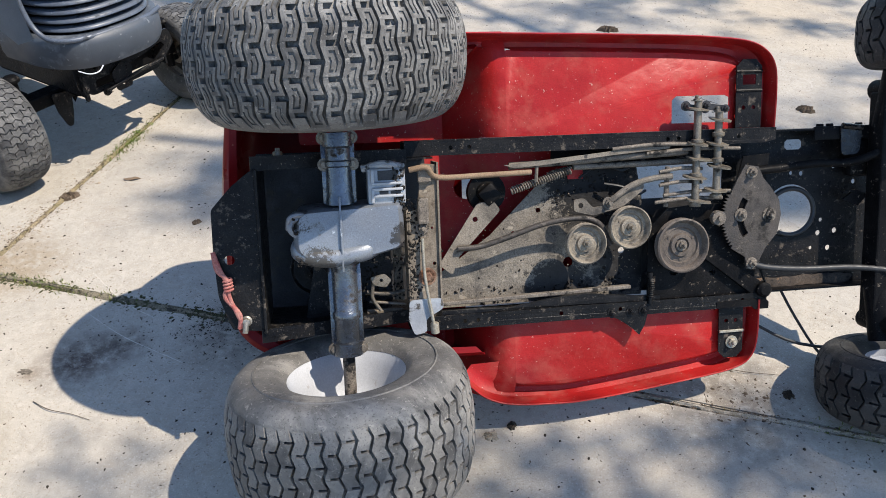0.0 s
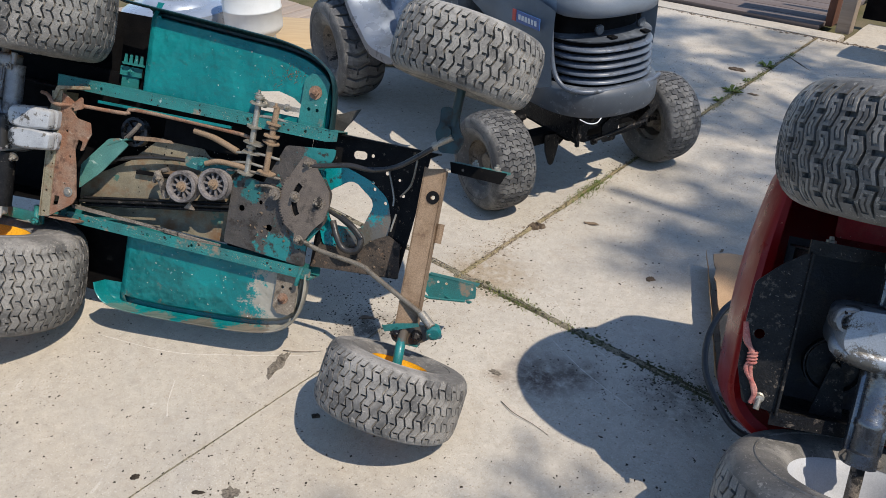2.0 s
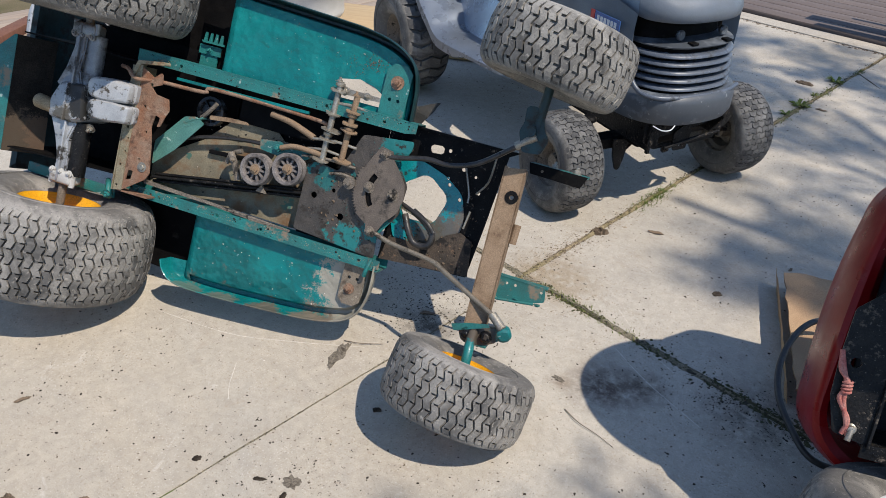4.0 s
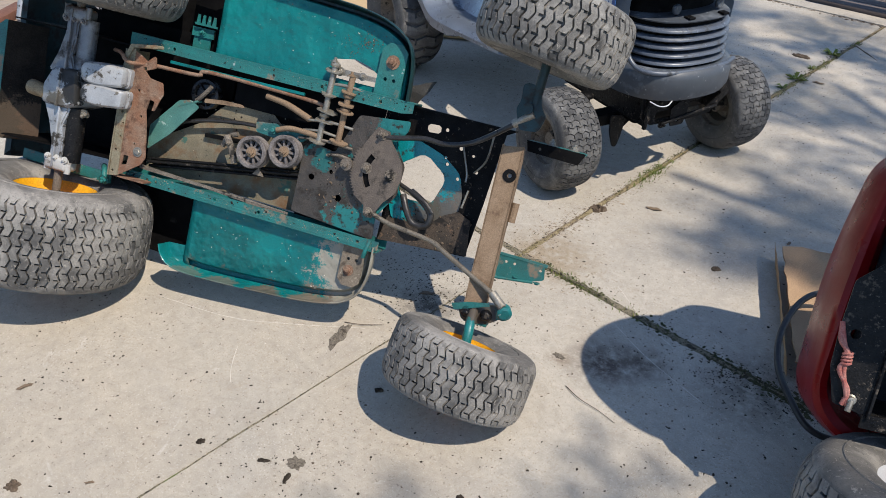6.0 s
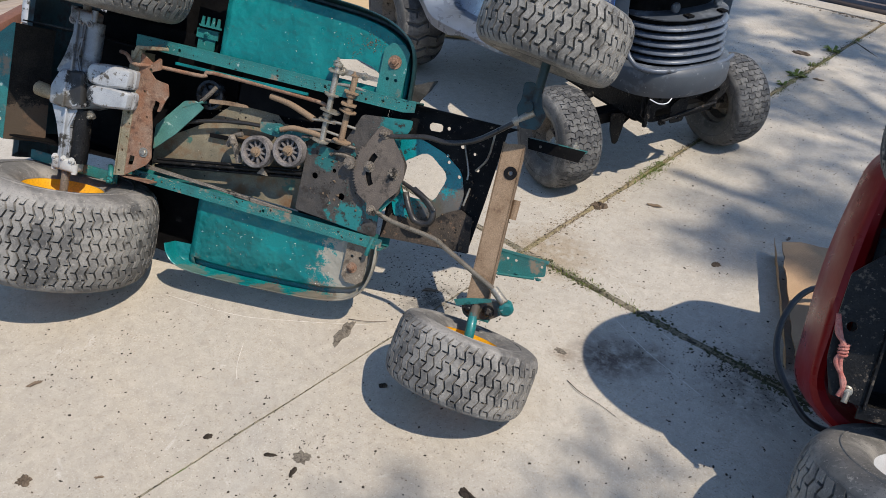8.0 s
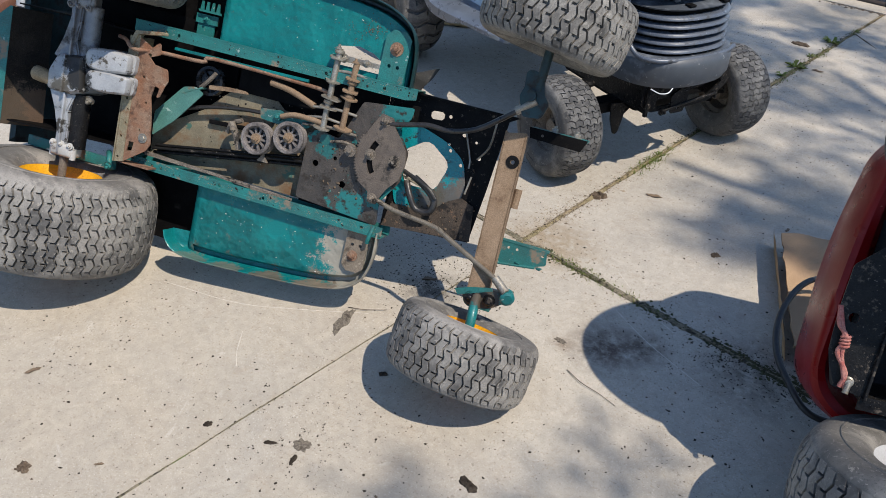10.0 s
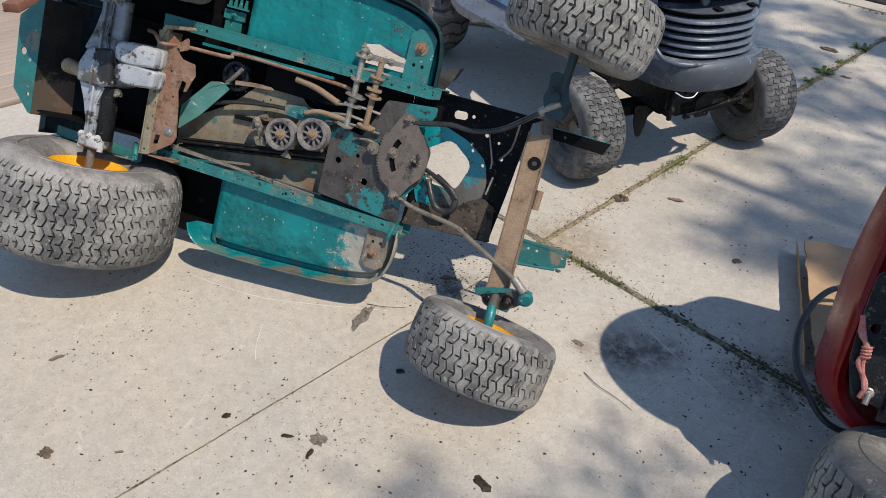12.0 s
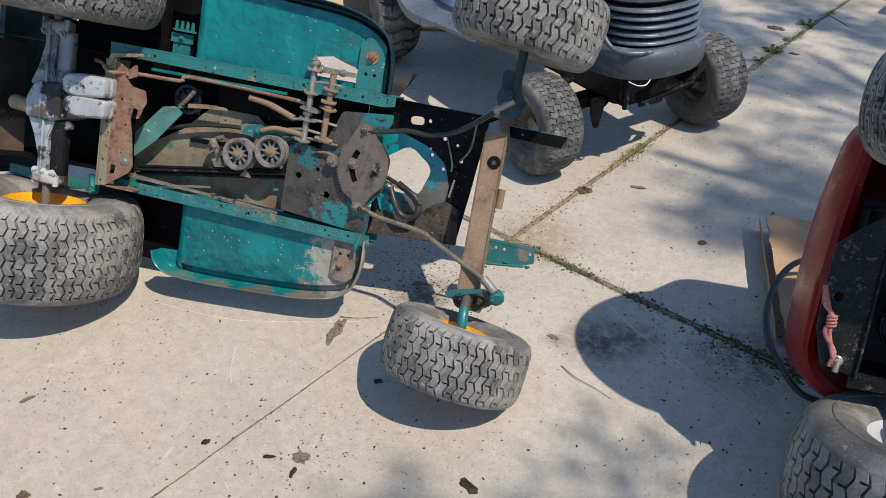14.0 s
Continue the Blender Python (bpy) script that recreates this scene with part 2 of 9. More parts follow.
# Dark teal for the upper board's rim: shade put into dirty paint.
TEAL_RIM = worn("shaded_greasy_teal_rim", (0.006, 0.034, 0.038), (0.004, 0.022, 0.025), 0.4, 0, 14.0, gritty=0.3, chips=(0.05, 0.10, 0.10), chip_at=0.66, chip_scale=60.0, dirt=(0.05, 0.043, 0.036), dirt_lo=0.58, dirt_hi=0.68, bump=0.3, spec=0.35)
TEAL_KNUCKLE = worn("grimy_teal_paint", (0.010, 0.175, 0.175), (0.008, 0.120, 0.122), 0.42, 0, 14.0, gritty=0.3, chips=(0.26, 0.34, 0.32), chip_at=0.66, chip_scale=60.0, bump=0.4, coat=0.1,
                    spots=(((0.405, -0.262, 0.105), 0.075, (0.085, 0.062, 0.045), 0.95),))
TEAL_DIRTY = worn("teal_paint_dirty", (0.012, 0.160, 0.150), (0.02, 0.105, 0.10), 0.55, 0, 14.0, chips=(0.26, 0.34, 0.32), chip_at=0.66, chip_scale=40.0,
                  dirt=(0.19, 0.15, 0.11), dirt_lo=0.57, dirt_hi=0.64, dirt_scale=13.0, bump=0.3)
BLACK = worn("black_paint", (0.005, 0.005, 0.0056), (0.011, 0.0105, 0.0105), 0.42, 0, 18.0, gritty=0.5, dirt=(0.15, 0.125, 0.10), dirt_lo=0.61, dirt_hi=0.68,
             dirt_scale=75.0, bump=0.35, spec=0.06)
BLACK_DUSTY = worn("black_paint_dusty", (0.006, 0.006, 0.0068), (0.015, 0.0145, 0.0145), 0.34, 0, 18.0, gritty=0.5, chips=(0.15, 0.13, 0.11), chip_at=0.645, chip_scale=170.0, dirt=(0.095, 0.080, 0.066), dirt_lo=0.585, dirt_hi=0.66,
                   dirt_scale=42.0, bump=0.8, bump_scale=120.0, spec=0.13)
BLACK_OILY = worn("oily_black_paint", (0.005, 0.005, 0.0058), (0.010, 0.010, 0.011), 0.26, 0, 20.0, gritty=0.4, dirt=(0.06, 0.05, 0.04), dirt_lo=0.60, dirt_hi=0.67, dirt_scale=30.0, bump=0.4, dents=2.0, spec=0.4)
SECTOR = worn("grimy_sector_steel", (0.092, 0.075, 0.063), (0.125, 0.101, 0.082), 0.6, 0, 18.0, gritty=0.3, dirt=(0.045, 0.039, 0.035), dirt_lo=0.55, dirt_hi=0.66, bump=0.6, dents=1.5, spec=0.35)
# Near-black steel, also used to put shade into gaps as colour.
DEEP = worn("dark_steel_and_shade", (0.004, 0.004, 0.0045), (0.008, 0.0075, 0.0075), 0.6, 0, 18.0, dirt=(0.04, 0.035, 0.029), dirt_lo=0.62, dirt_hi=0.8, bump=0.3, spec=0.05)
DUSTY = worn("dusty_steel", (0.225, 0.193, 0.155), (0.135, 0.117, 0.096), 0.7, 0, 11.0, gritty=0.35, chips=(0.055, 0.050, 0.046), chip_at=0.625, chip_scale=48.0, dirt=(0.060, 0.054, 0.048), dirt_lo=0.53, dirt_hi=0.66,
             dirt_scale=7.0, bump=0.6, dents=1.5, spec=0.3)
DUSTY_DECK = worn("dusty_greasy_deck", (0.225, 0.196, 0.158), (0.128, 0.112, 0.094), 0.7, 0, 9.0, gritty=0.45, chips=(0.30, 0.262, 0.21), chip_at=0.635, chip_scale=40.0, dirt=(0.050, 0.046, 0.043), dirt_lo=0.52, dirt_hi=0.64,
                  dirt_scale=12.0, bump=0.7, dents=2.0, spec=0.25, spots=(((-0.23, -0.06, -0.072), 0.16, (0.014, 0.0135, 0.014), 0.97), ((-0.31, 0.085, -0.072), 0.17, (0.012, 0.0115, 0.012), 0.97), ((-0.40, -0.16, -0.072), 0.12, (0.025, 0.023, 0.022), 0.9)))
PLATE_DUST = worn("dust_caked_plate", (0.225, 0.185, 0.142), (0.165, 0.136, 0.105), 0.8, 0, 15.0, gritty=0.3, chips=(0.30, 0.255, 0.20), chip_at=0.64, chip_scale=40.0, dirt=(0.085, 0.066, 0.050), dirt_lo=0.54, dirt_hi=0.66, bump=0.6, spec=0.2)
POST_STEEL = worn("grimy_post_steel", (0.225, 0.192, 0.148), (0.150, 0.128, 0.10), 0.45, 0.35, 26.0, gritty=0.3, dirt=(0.045, 0.039, 0.033), dirt_lo=0.55, dirt_hi=0.64, bump=0.4)
TAN_PULLEY = worn("dusty_tan_pulley", (0.265, 0.225, 0.172), (0.185, 0.158, 0.124), 0.6, 0.1, 20.0, gritty=0.35, dirt=(0.07, 0.060, 0.050), dirt_lo=0.54, dirt_hi=0.66, bump=0.45, spec=0.35)
AXLE_STEEL = worn("oiled_axle_steel", (0.155, 0.168, 0.188), (0.075, 0.082, 0.095), 0.24, 0.8, 14.0, gritty=0.2, dirt=(0.045, 0.040, 0.037), dirt_lo=0.565, dirt_hi=0.64, dirt_scale=20.0, bump=0.35)
# Blackish grey for the cavity sheets, brake windows and lever plates.
BLACKISH = worn("blackish_steel", (0.020, 0.020, 0.022), (0.034, 0.033, 0.034), 0.45, 0, 14.0, gritty=0.4, dirt=(0.075, 0.064, 0.052), dirt_lo=0.56, dirt_hi=0.70, dirt_scale=30.0, bump=0.5, spec=0.4)
SECTOR_DARK = worn("oily_sector_steel", (0.040, 0.034, 0.030), (0.068, 0.057, 0.048), 0.5, 0, 18.0, gritty=0.4, chips=(0.13, 0.11, 0.09), chip_at=0.63, chip_scale=45.0, dirt=(0.022, 0.020, 0.018), dirt_lo=0.54, dirt_hi=0.64, bump=0.7, dents=1.5, spec=0.35)
# Near-black teal: the rear shell's shade in the colour, plus the greasy spindle.
TEAL_DARK = worn("shaded_greasy_teal_paint", (0.003, 0.018, 0.022), (0.006, 0.034, 0.040), 0.45, 0, 20.0, dirt=(0.025, 0.022, 0.020), dirt_lo=0.52, dirt_hi=0.62, bump=0.3)
GREASE_TEAL = worn("greasy_plate", (0.066, 0.056, 0.048), (0.038, 0.034, 0.031), 0.55, 0, 22.0, gritty=0.35, chips=(0.010, 0.16, 0.155), chip_at=0.60, chip_scale=13.0, dirt=(0.026, 0.022, 0.019), dirt_lo=0.55, dirt_hi=0.62, dirt_scale=24.0, bump=0.7, dents=2.0, spec=0.4,
                   spots=(((0.06, 0.125, -0.012), 0.09, (0.010, 0.15, 0.15), 0.95), ((-0.13, -0.01, -0.012), 0.045, (0.010, 0.11, 0.11), 0.9), ((0.045, -0.10, -0.012), 0.06, (0.010, 0.15, 0.15), 0.95), ((-0.03, -0.15, -0.012), 0.06, (0.010, 0.15, 0.15), 0.95)))
OLIVE = worn("dull_olive_steel", (0.20, 0.175, 0.115), (0.27, 0.235, 0.165), 0.75, 0, 20.0, dirt=(0.17, 0.085, 0.045), dirt_lo=0.52, dirt_hi=0.66, bump=0.5, spec=0.25)
GREASE = worn("greasy_steel", (0.125, 0.105, 0.086), (0.19, 0.16, 0.128), 0.6, 0, 26.0, gritty=0.5, dirt=(0.022, 0.020, 0.018), dirt_lo=0.56, dirt_hi=0.62, bump=0.5, spec=0.3)
PALE_TEAL = worn("pale_teal_paint", (0.085, 0.215, 0.185), (0.055, 0.165, 0.145), 0.5, 0, 16.0, gritty=0.25, chips=(0.30, 0.42, 0.38), chip_at=0.62, chip_scale=45.0, dirt=(0.16, 0.125, 0.085), dirt_lo=0.57, dirt_hi=0.66, bump=0.35)
PULLEY = worn("dusty_plastic_pulley", (0.20, 0.178, 0.168), (0.125, 0.112, 0.108), 0.7, 0, 30.0, gritty=0.4, dirt=(0.06, 0.054, 0.052), dirt_lo=0.56, dirt_hi=0.65, bump=0.4, spec=0.25)
CAST_OILED = worn("oil_stained_aluminium", (0.43, 0.435, 0.44), (0.32, 0.325, 0.335), 0.5, 0.25, 17.0, gritty=0.12, chips=(0.14, 0.125, 0.105), chip_at=0.61, chip_scale=45.0, dirt=(0.065, 0.058, 0.05), dirt_lo=0.585, dirt_hi=0.64, dirt_scale=13.0, bump=0.4,
                   spots=(((-0.846, 0.0, 0.10), 0.06, (0.016, 0.015, 0.014), 0.97), ((-0.865, 0.045, 0.10), 0.05, (0.03, 0.027, 0.024), 0.95), ((-0.90, -0.04, 0.10), 0.05, (0.10, 0.088, 0.07), 0.9)))
TAN_CAP = worn("tan_plastic_cap", (0.30, 0.225, 0.135), (0.22, 0.165, 0.10), 0.6, 0, 30.0, gritty=0.3, dirt=(0.09, 0.07, 0.05), dirt_lo=0.58, dirt_hi=0.68, bump=0.3, spec=0.3)
LINK = worn("grimy_link_steel", (0.022, 0.021, 0.021), (0.045, 0.041, 0.038), 0.34, 0.2, 22.0, gritty=0.5, dirt=(0.075, 0.064, 0.054), dirt_lo=0.58, dirt_hi=0.68, bump=0.5)
DECK_TAN = worn("dusted_deck_steel", (0.225, 0.190, 0.130), (0.150, 0.132, 0.092), 0.8, 0, 13.0, gritty=0.22, chips=(0.06, 0.13, 0.105), chip_at=0.60, chip_scale=19.0, dirt=(0.175, 0.095, 0.048), dirt_lo=0.50, dirt_hi=0.64, dirt_scale=11.0, bump=0.45, dents=1.5, spec=0.25)
RUST = worn("rusty_steel", (0.205, 0.095, 0.054), (0.235, 0.158, 0.112), 0.85, 0, 24.0, gritty=0.35, chips=(0.30, 0.215, 0.155), chip_at=0.63, chip_scale=50.0, dirt=(0.085, 0.046, 0.032), dirt_lo=0.53, dirt_hi=0.66, bump=0.6, dents=1.5, spec=0.25)
BROWN = worn("brown_dusted_steel", (0.25, 0.175, 0.115), (0.20, 0.135, 0.085), 0.8, 0, 22.0, dirt=(0.12, 0.075, 0.05), dirt_lo=0.6, dirt_hi=0.7, bump=0.4, spec=0.25)
STEEL = worn("worn_steel", (0.36, 0.33, 0.28), (0.26, 0.235, 0.195), 0.45, 0.6, 30.0, dirt=(0.13, 0.10, 0.07), dirt_lo=0.56, dirt_hi=0.7, bump=0.3)
ZINC = worn("dull_zinc", (0.42, 0.38, 0.30), (0.30, 0.27, 0.215), 0.5, 0.4, 40.0, dirt=(0.14, 0.115, 0.085), dirt_lo=0.6, dirt_hi=0.75, bump=0.3)
CAST = worn("cast_aluminium", (0.42, 0.43, 0.445), (0.30, 0.31, 0.325), 0.45, 0.3, 17.0, dirt=(0.06, 0.055, 0.05), dirt_lo=0.545, dirt_hi=0.60,
            dirt_scale=15.0, gritty=0.10, bump=0.4, bump_scale=220.0)
CAST_BLUE = worn("blue_grey_aluminium", (0.275, 0.295, 0.32), (0.19, 0.205, 0.23), 0.38, 0.4, 9.0, dirt=(0.10, 0.088, 0.076), dirt_lo=0.60, dirt_hi=0.68, dirt_scale=16.0, gritty=0.16, chips=(0.52, 0.54, 0.56), chip_at=0.655, chip_scale=45.0, bump=0.4, bump_scale=150.0,
                  spots=(((-0.95, -0.035, 0.115), 0.060, (0.085, 0.075, 0.062), 0.9), ((-0.88, -0.048, 0.11), 0.045, (0.045, 0.040, 0.035), 0.95), ((-0.785, 0.015, 0.12), 0.04, (0.04, 0.035, 0.03), 0.9), ((-0.985, 0.055, 0.11), 0.045, (0.05, 0.044, 0.038), 0.9)))
FLANGE = worn("dirty_white_paint", (0.52, 0.51, 0.48), (0.42, 0.41, 0.385), 0.6, 0, 20.0, dirt=(0.15, 0.125, 0.10), dirt_lo=0.55, dirt_hi=0.64, dirt_scale=26.0, gritty=0.10, bump=0.4)
CAST_DARK = worn("stained_aluminium", (0.16, 0.165, 0.18), (0.24, 0.245, 0.26), 0.42, 0.5, 17.0, dirt=(0.05, 0.046, 0.043), dirt_lo=0.52, dirt_hi=0.66,
                 dirt_scale=18.0, gritty=0.10, bump=0.4, bump_scale=220.0)
WHITE = worn("white_paint", (0.46, 0.47, 0.49), (0.40, 0.405, 0.42), 0.5, 0, 12.0, dirt=(0.20, 0.165, 0.125), dirt_lo=0.66, dirt_hi=0.76, gritty=0.10, bump=0.2)
YELLOW = worn("yellow_paint", (0.72, 0.36, 0.010), (0.62, 0.29, 0.010), 0.45, 0, 12.0, dirt=(0.20, 0.12, 0.05), dirt_lo=0.68, dirt_hi=0.78, bump=0.2)
GREY_HOOD = worn("grey_hood_paint", (0.235, 0.285, 0.345), (0.185, 0.22, 0.262), 0.52, 0.1, 5.0, dirt=(0.19, 0.20, 0.205), dirt_lo=0.55, dirt_hi=0.8,
                 dirt_scale=6.0, gritty=0.10, bump=0.06, coat=0.05)
GREY_NOSE = worn("grey_nose_plastic", (0.075, 0.086, 0.102), (0.05, 0.058, 0.07), 0.45, 0, 5.0, dirt=(0.24, 0.26, 0.285), dirt_lo=0.50, dirt_hi=0.72, chips=(0.20, 0.21, 0.22), chip_at=0.64, chip_scale=45.0,
                 dirt_scale=7.0, gritty=0.10, bump=0.10)
GREY_CAP = worn("grey_cap_plastic", (0.135, 0.158, 0.188), (0.10, 0.116, 0.138), 0.5, 0, 5.0, gritty=0.1, dirt=(0.19, 0.20, 0.21), dirt_lo=0.58, dirt_hi=0.8, dirt_scale=6.0, bump=0.06)
GREY_SLAT = worn("grey_slat_plastic", (0.105, 0.123, 0.155), (0.070, 0.082, 0.104), 0.34, 0, 6.0, chips=(0.22, 0.25, 0.29), chip_at=0.66, chip_scale=60.0, dirt=(0.05, 0.055, 0.062), dirt_lo=0.56, dirt_hi=0.66, bump=0.2)
SILVER = worn("silver_fender_paint", (0.36, 0.405, 0.47), (0.29, 0.33, 0.39), 0.30, 0.45, 5.0, gritty=0.10, dirt=(0.24, 0.25, 0.26), dirt_lo=0.60, dirt_hi=0.78, bump=0.06, coat=0.3)
PALE_PLASTIC = worn("white_plastic", (0.66, 0.67, 0.66), (0.58, 0.59, 0.58), 0.45, 0, 6.0, dirt=(0.40, 0.36, 0.30), dirt_lo=0.66, dirt_hi=0.8, gritty=0.10, bump=0.05)
BLUE_PLASTIC = worn("blue_plastic", (0.012, 0.045, 0.36), (0.010, 0.035, 0.28), 0.42, 0, 8.0, bump=0.08)
ROPE = worn("red_cord", (0.36, 0.10, 0.085), (0.44, 0.20, 0.165), 0.9, 0, 60.0, bump=0.8, bump_scale=400.0)
CARD = worn("cardboard", (0.40, 0.27, 0.16), (0.34, 0.22, 0.13), 0.9, 0, 9.0, dirt=(0.20, 0.14, 0.09), dirt_lo=0.62, dirt_hi=0.75, bump=0.2, spec=0.15)
BOARD = wood_mat("weathered_board", (0.40, 0.32, 0.25), (0.29, 0.22, 0.165))
BOARD_RED = wood_mat("red_brown_board", (0.20, 0.085, 0.05), (0.13, 0.055, 0.035), (30.0, 30.0, 1.5))
# Weathered board darkened: the shade over the deck is in the colour.
BOARD_SHADED = wood_mat("shaded_weathered_board", (0.165, 0.128, 0.115), (0.105, 0.082, 0.076))
PLY = wood_mat("pale_plywood", (0.55, 0.40, 0.22), (0.45, 0.31, 0.165))
BARK = worn("bark", (0.12, 0.09, 0.065), (0.08, 0.06, 0.045), 0.95, 0, 12.0, bump=0.9, bump_scale=40.0)
LEAF_DRY = worn("dry_leaf", (0.20, 0.145, 0.10), (0.12, 0.088, 0.062), 0.9, 0, 30.0, bump=0.15, spec=0.15)
GRASS = worn("grass", (0.10, 0.16, 0.03), (0.17, 0.17, 0.05), 0.8, 0, 30.0, bump=0.1, spec=0.2)
STRAW = worn("dead_grass", (0.24, 0.19, 0.10), (0.16, 0.12, 0.065), 0.9, 0, 30.0, bump=0.1, spec=0.1)
CRUMB = worn("dirt_crumb", (0.026, 0.021, 0.017), (0.060, 0.048, 0.037), 0.95, 0, 90.0, bump=0.5, spec=0.1)
LIP_DIRT = worn("rusty_caked_dirt", (0.046, 0.038, 0.032), (0.075, 0.057, 0.044), 0.85, 0, 16.0, gritty=0.4, chips=(0.14, 0.09, 0.06), chip_at=0.63, chip_scale=40.0, dirt=(0.020, 0.018, 0.017), dirt_lo=0.54, dirt_hi=0.62, bump=0.9, bump_scale=90.0, spec=0.25)
# Near-black base holds the tyre's shadow; the brown spots are caked dirt.
LIP_SHADE_GRIME = worn("shaded_grimy_inner_face", (0.012, 0.011, 0.010), (0.024, 0.020, 0.017), 0.8, 0, 20.0, gritty=0.5, bump=0.8, spec=0.1,
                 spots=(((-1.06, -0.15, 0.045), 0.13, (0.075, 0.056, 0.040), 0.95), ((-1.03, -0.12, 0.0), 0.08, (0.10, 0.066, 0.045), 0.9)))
CRUMB_BROWN = worn("brown_clod", (0.090, 0.068, 0.050), (0.15, 0.112, 0.080), 0.95, 0, 90.0, bump=0.5, spec=0.1)
CRUMB_BLACK = worn("grease_clod", (0.012, 0.011, 0.010), (0.03, 0.026, 0.022), 0.8, 0, 90.0, bump=0.5, spec=0.2)
CRUMB_MOSS = worn("moss_bit", (0.050, 0.052, 0.026), (0.085, 0.080, 0.045), 0.95, 0, 90.0, bump=0.5, spec=0.1)
CRUMB_PALE = worn("pale_grit", (0.62, 0.57, 0.49), (0.50, 0.46, 0.40), 0.95, 0, 90.0, bump=0.3, spec=0.1)
CLOD_GREY = worn("dried_mud", (0.135, 0.115, 0.092), (0.20, 0.172, 0.138), 0.95, 0, 60.0, gritty=0.5, bump=0.9, bump_scale=260.0, dirt=(0.07, 0.058, 0.046), dirt_lo=0.54, dirt_hi=0.62, dirt_scale=60.0, spec=0.1)
CRUMB_TAN = worn("tan_dirt", (0.26, 0.215, 0.16), (0.36, 0.30, 0.225), 0.95, 0, 90.0, bump=0.5, spec=0.1)
CABLE = worn("black_rubber", (0.016, 0.016, 0.017), (0.03, 0.03, 0.03), 0.5, 0, 30.0, bump=0.1)
BLUE_DECAL = worn("blue_decal", (0.03, 0.09, 0.27), (0.04, 0.11, 0.30), 0.4, 0, 20.0, bump=0.0)
WHITE_DECAL = worn("white_decal", (0.62, 0.64, 0.66), (0.55, 0.57, 0.6), 0.4, 0, 20.0, bump=0.0)
RED_DECAL = worn("red_decal", (0.45, 0.05, 0.05), (0.40, 0.04, 0.04), 0.4, 0, 20.0, bump=0.0)


# ---- building helpers ----
from mathutils.geometry import tessellate_polygon

V = Vector


def part(name, bm, material, parent=None, label="", m=None, smooth=None):
    """Links a bmesh as one mesh object under a thing or a part. smooth: the angle below which edges are shaded round."""
    me = bpy.data.meshes.new(name)
    bmesh.ops.recalc_face_normals(bm, faces=bm.faces)
    if smooth is not None:
        lim = radians(smooth)
        for f in bm.faces:
            f.smooth = True
        for e in bm.edges:
            e.smooth = len(e.link_faces) == 2 and e.calc_face_angle(4.0) < lim
    bm.to_mesh(me)
    bm.free()
    me.materials.append(material)
    ob = new(name, me)
    if parent is not None:
        ob.parent = parent
    if m is not None:
        ob.matrix_basis = m
    if label:
        ob["label"] = label
    return ob


def raw_part(name, verts, faces, material, parent=None, label="", m=None):
    me = bpy.data.meshes.new(name)
    me.from_pydata(verts, [], faces)
    me.update()
    me.materials.append(material)
    ob = new(name, me)
    if parent is not None:
        ob.parent = parent
    if m is not None:
        ob.matrix_basis = m
    if label:
        ob["label"] = label
    return ob


def box(bm, x0, x1, y0, y1, z0, z1, bevel=0.0, m=None):
    mat_ = Matrix.Translation(((x0 + x1) / 2, (y0 + y1) / 2, (z0 + z1) / 2)) @ Matrix.Diagonal((abs(x1 - x0), abs(y1 - y0), abs(z1 - z0), 1))
    r = bmesh.ops.create_cube(bm, size=1.0, matrix=(m @ mat_) if m is not None else mat_)
    if bevel:
        es = {e for v in r["verts"] for e in v.link_edges}
        bmesh.ops.bevel(bm, geom=list(es), offset=bevel, segments=2, affect="EDGES", profile=0.5)
    return bm


def plate(bm, outline, z0, z1, holes=(), m=None):
    """A flat plate between z0 and z1, with an outline and holes in x, y."""
    loops = [list(outline), *[list(h) for h in holes]]
    tris = tessellate_polygon([[V((x, y, 0)) for x, y in loop] for loop in loops])
    low, top = [], []
    for loop in loops:
        low += [bm.verts.new((x, y, z0)) for x, y in loop]
        top += [bm.verts.new((x, y, z1)) for x, y in loop]
    for t in tris:
        if len(set(t)) == 3:
            for some in ([low[k] for k in t], [top[k] for k in t]):
                if bm.faces.get(some) is None:
                    bm.faces.new(some)
    at = 0
    for loop in loops:
        k = len(loop)
        for i in range(k):
            a, b = at + i, at + (i + 1) % k
            bm.faces.new((low[a], low[b], top[b], top[a]))
        at += k
    if m is not None:
        bmesh.ops.transform(bm, matrix=m, verts=low + top)
    return bm


def circle(cx, cy, r, n=14, sx=1.0, sy=1.0, turn=0.0):
    c, s = math.cos(radians(turn)), math.sin(radians(turn))
    out = []
    for i in range(n):
        a = 2 * math.pi * i / n
        x, y = sx * r * math.cos(a), sy * r * math.sin(a)
        out.append((cx + c * x - s * y, cy + s * x + c * y))
    return out


def rounded(points, radius, n=4):
    """A polygon with its corners rounded; radius may be one number or one a corner."""
    out, k = [], len(points)
    for i in range(k):
        a, b, c = V(points[i - 1]), V(points[i]), V(points[(i + 1) % k])
        r = radius[i] if isinstance(radius, (list, tuple)) else radius
        u, w = (a - b), (c - b)
        r = min(r, u.length * 0.49, w.length * 0.49)
        p, q = b + u.normalized() * r, b + w.normalized() * r
        for j in range(n + 1):
            t = j / n
            out.append(tuple(p * (1 - t) ** 2 + b * 2 * t * (1 - t) + q * t * t))
    return out


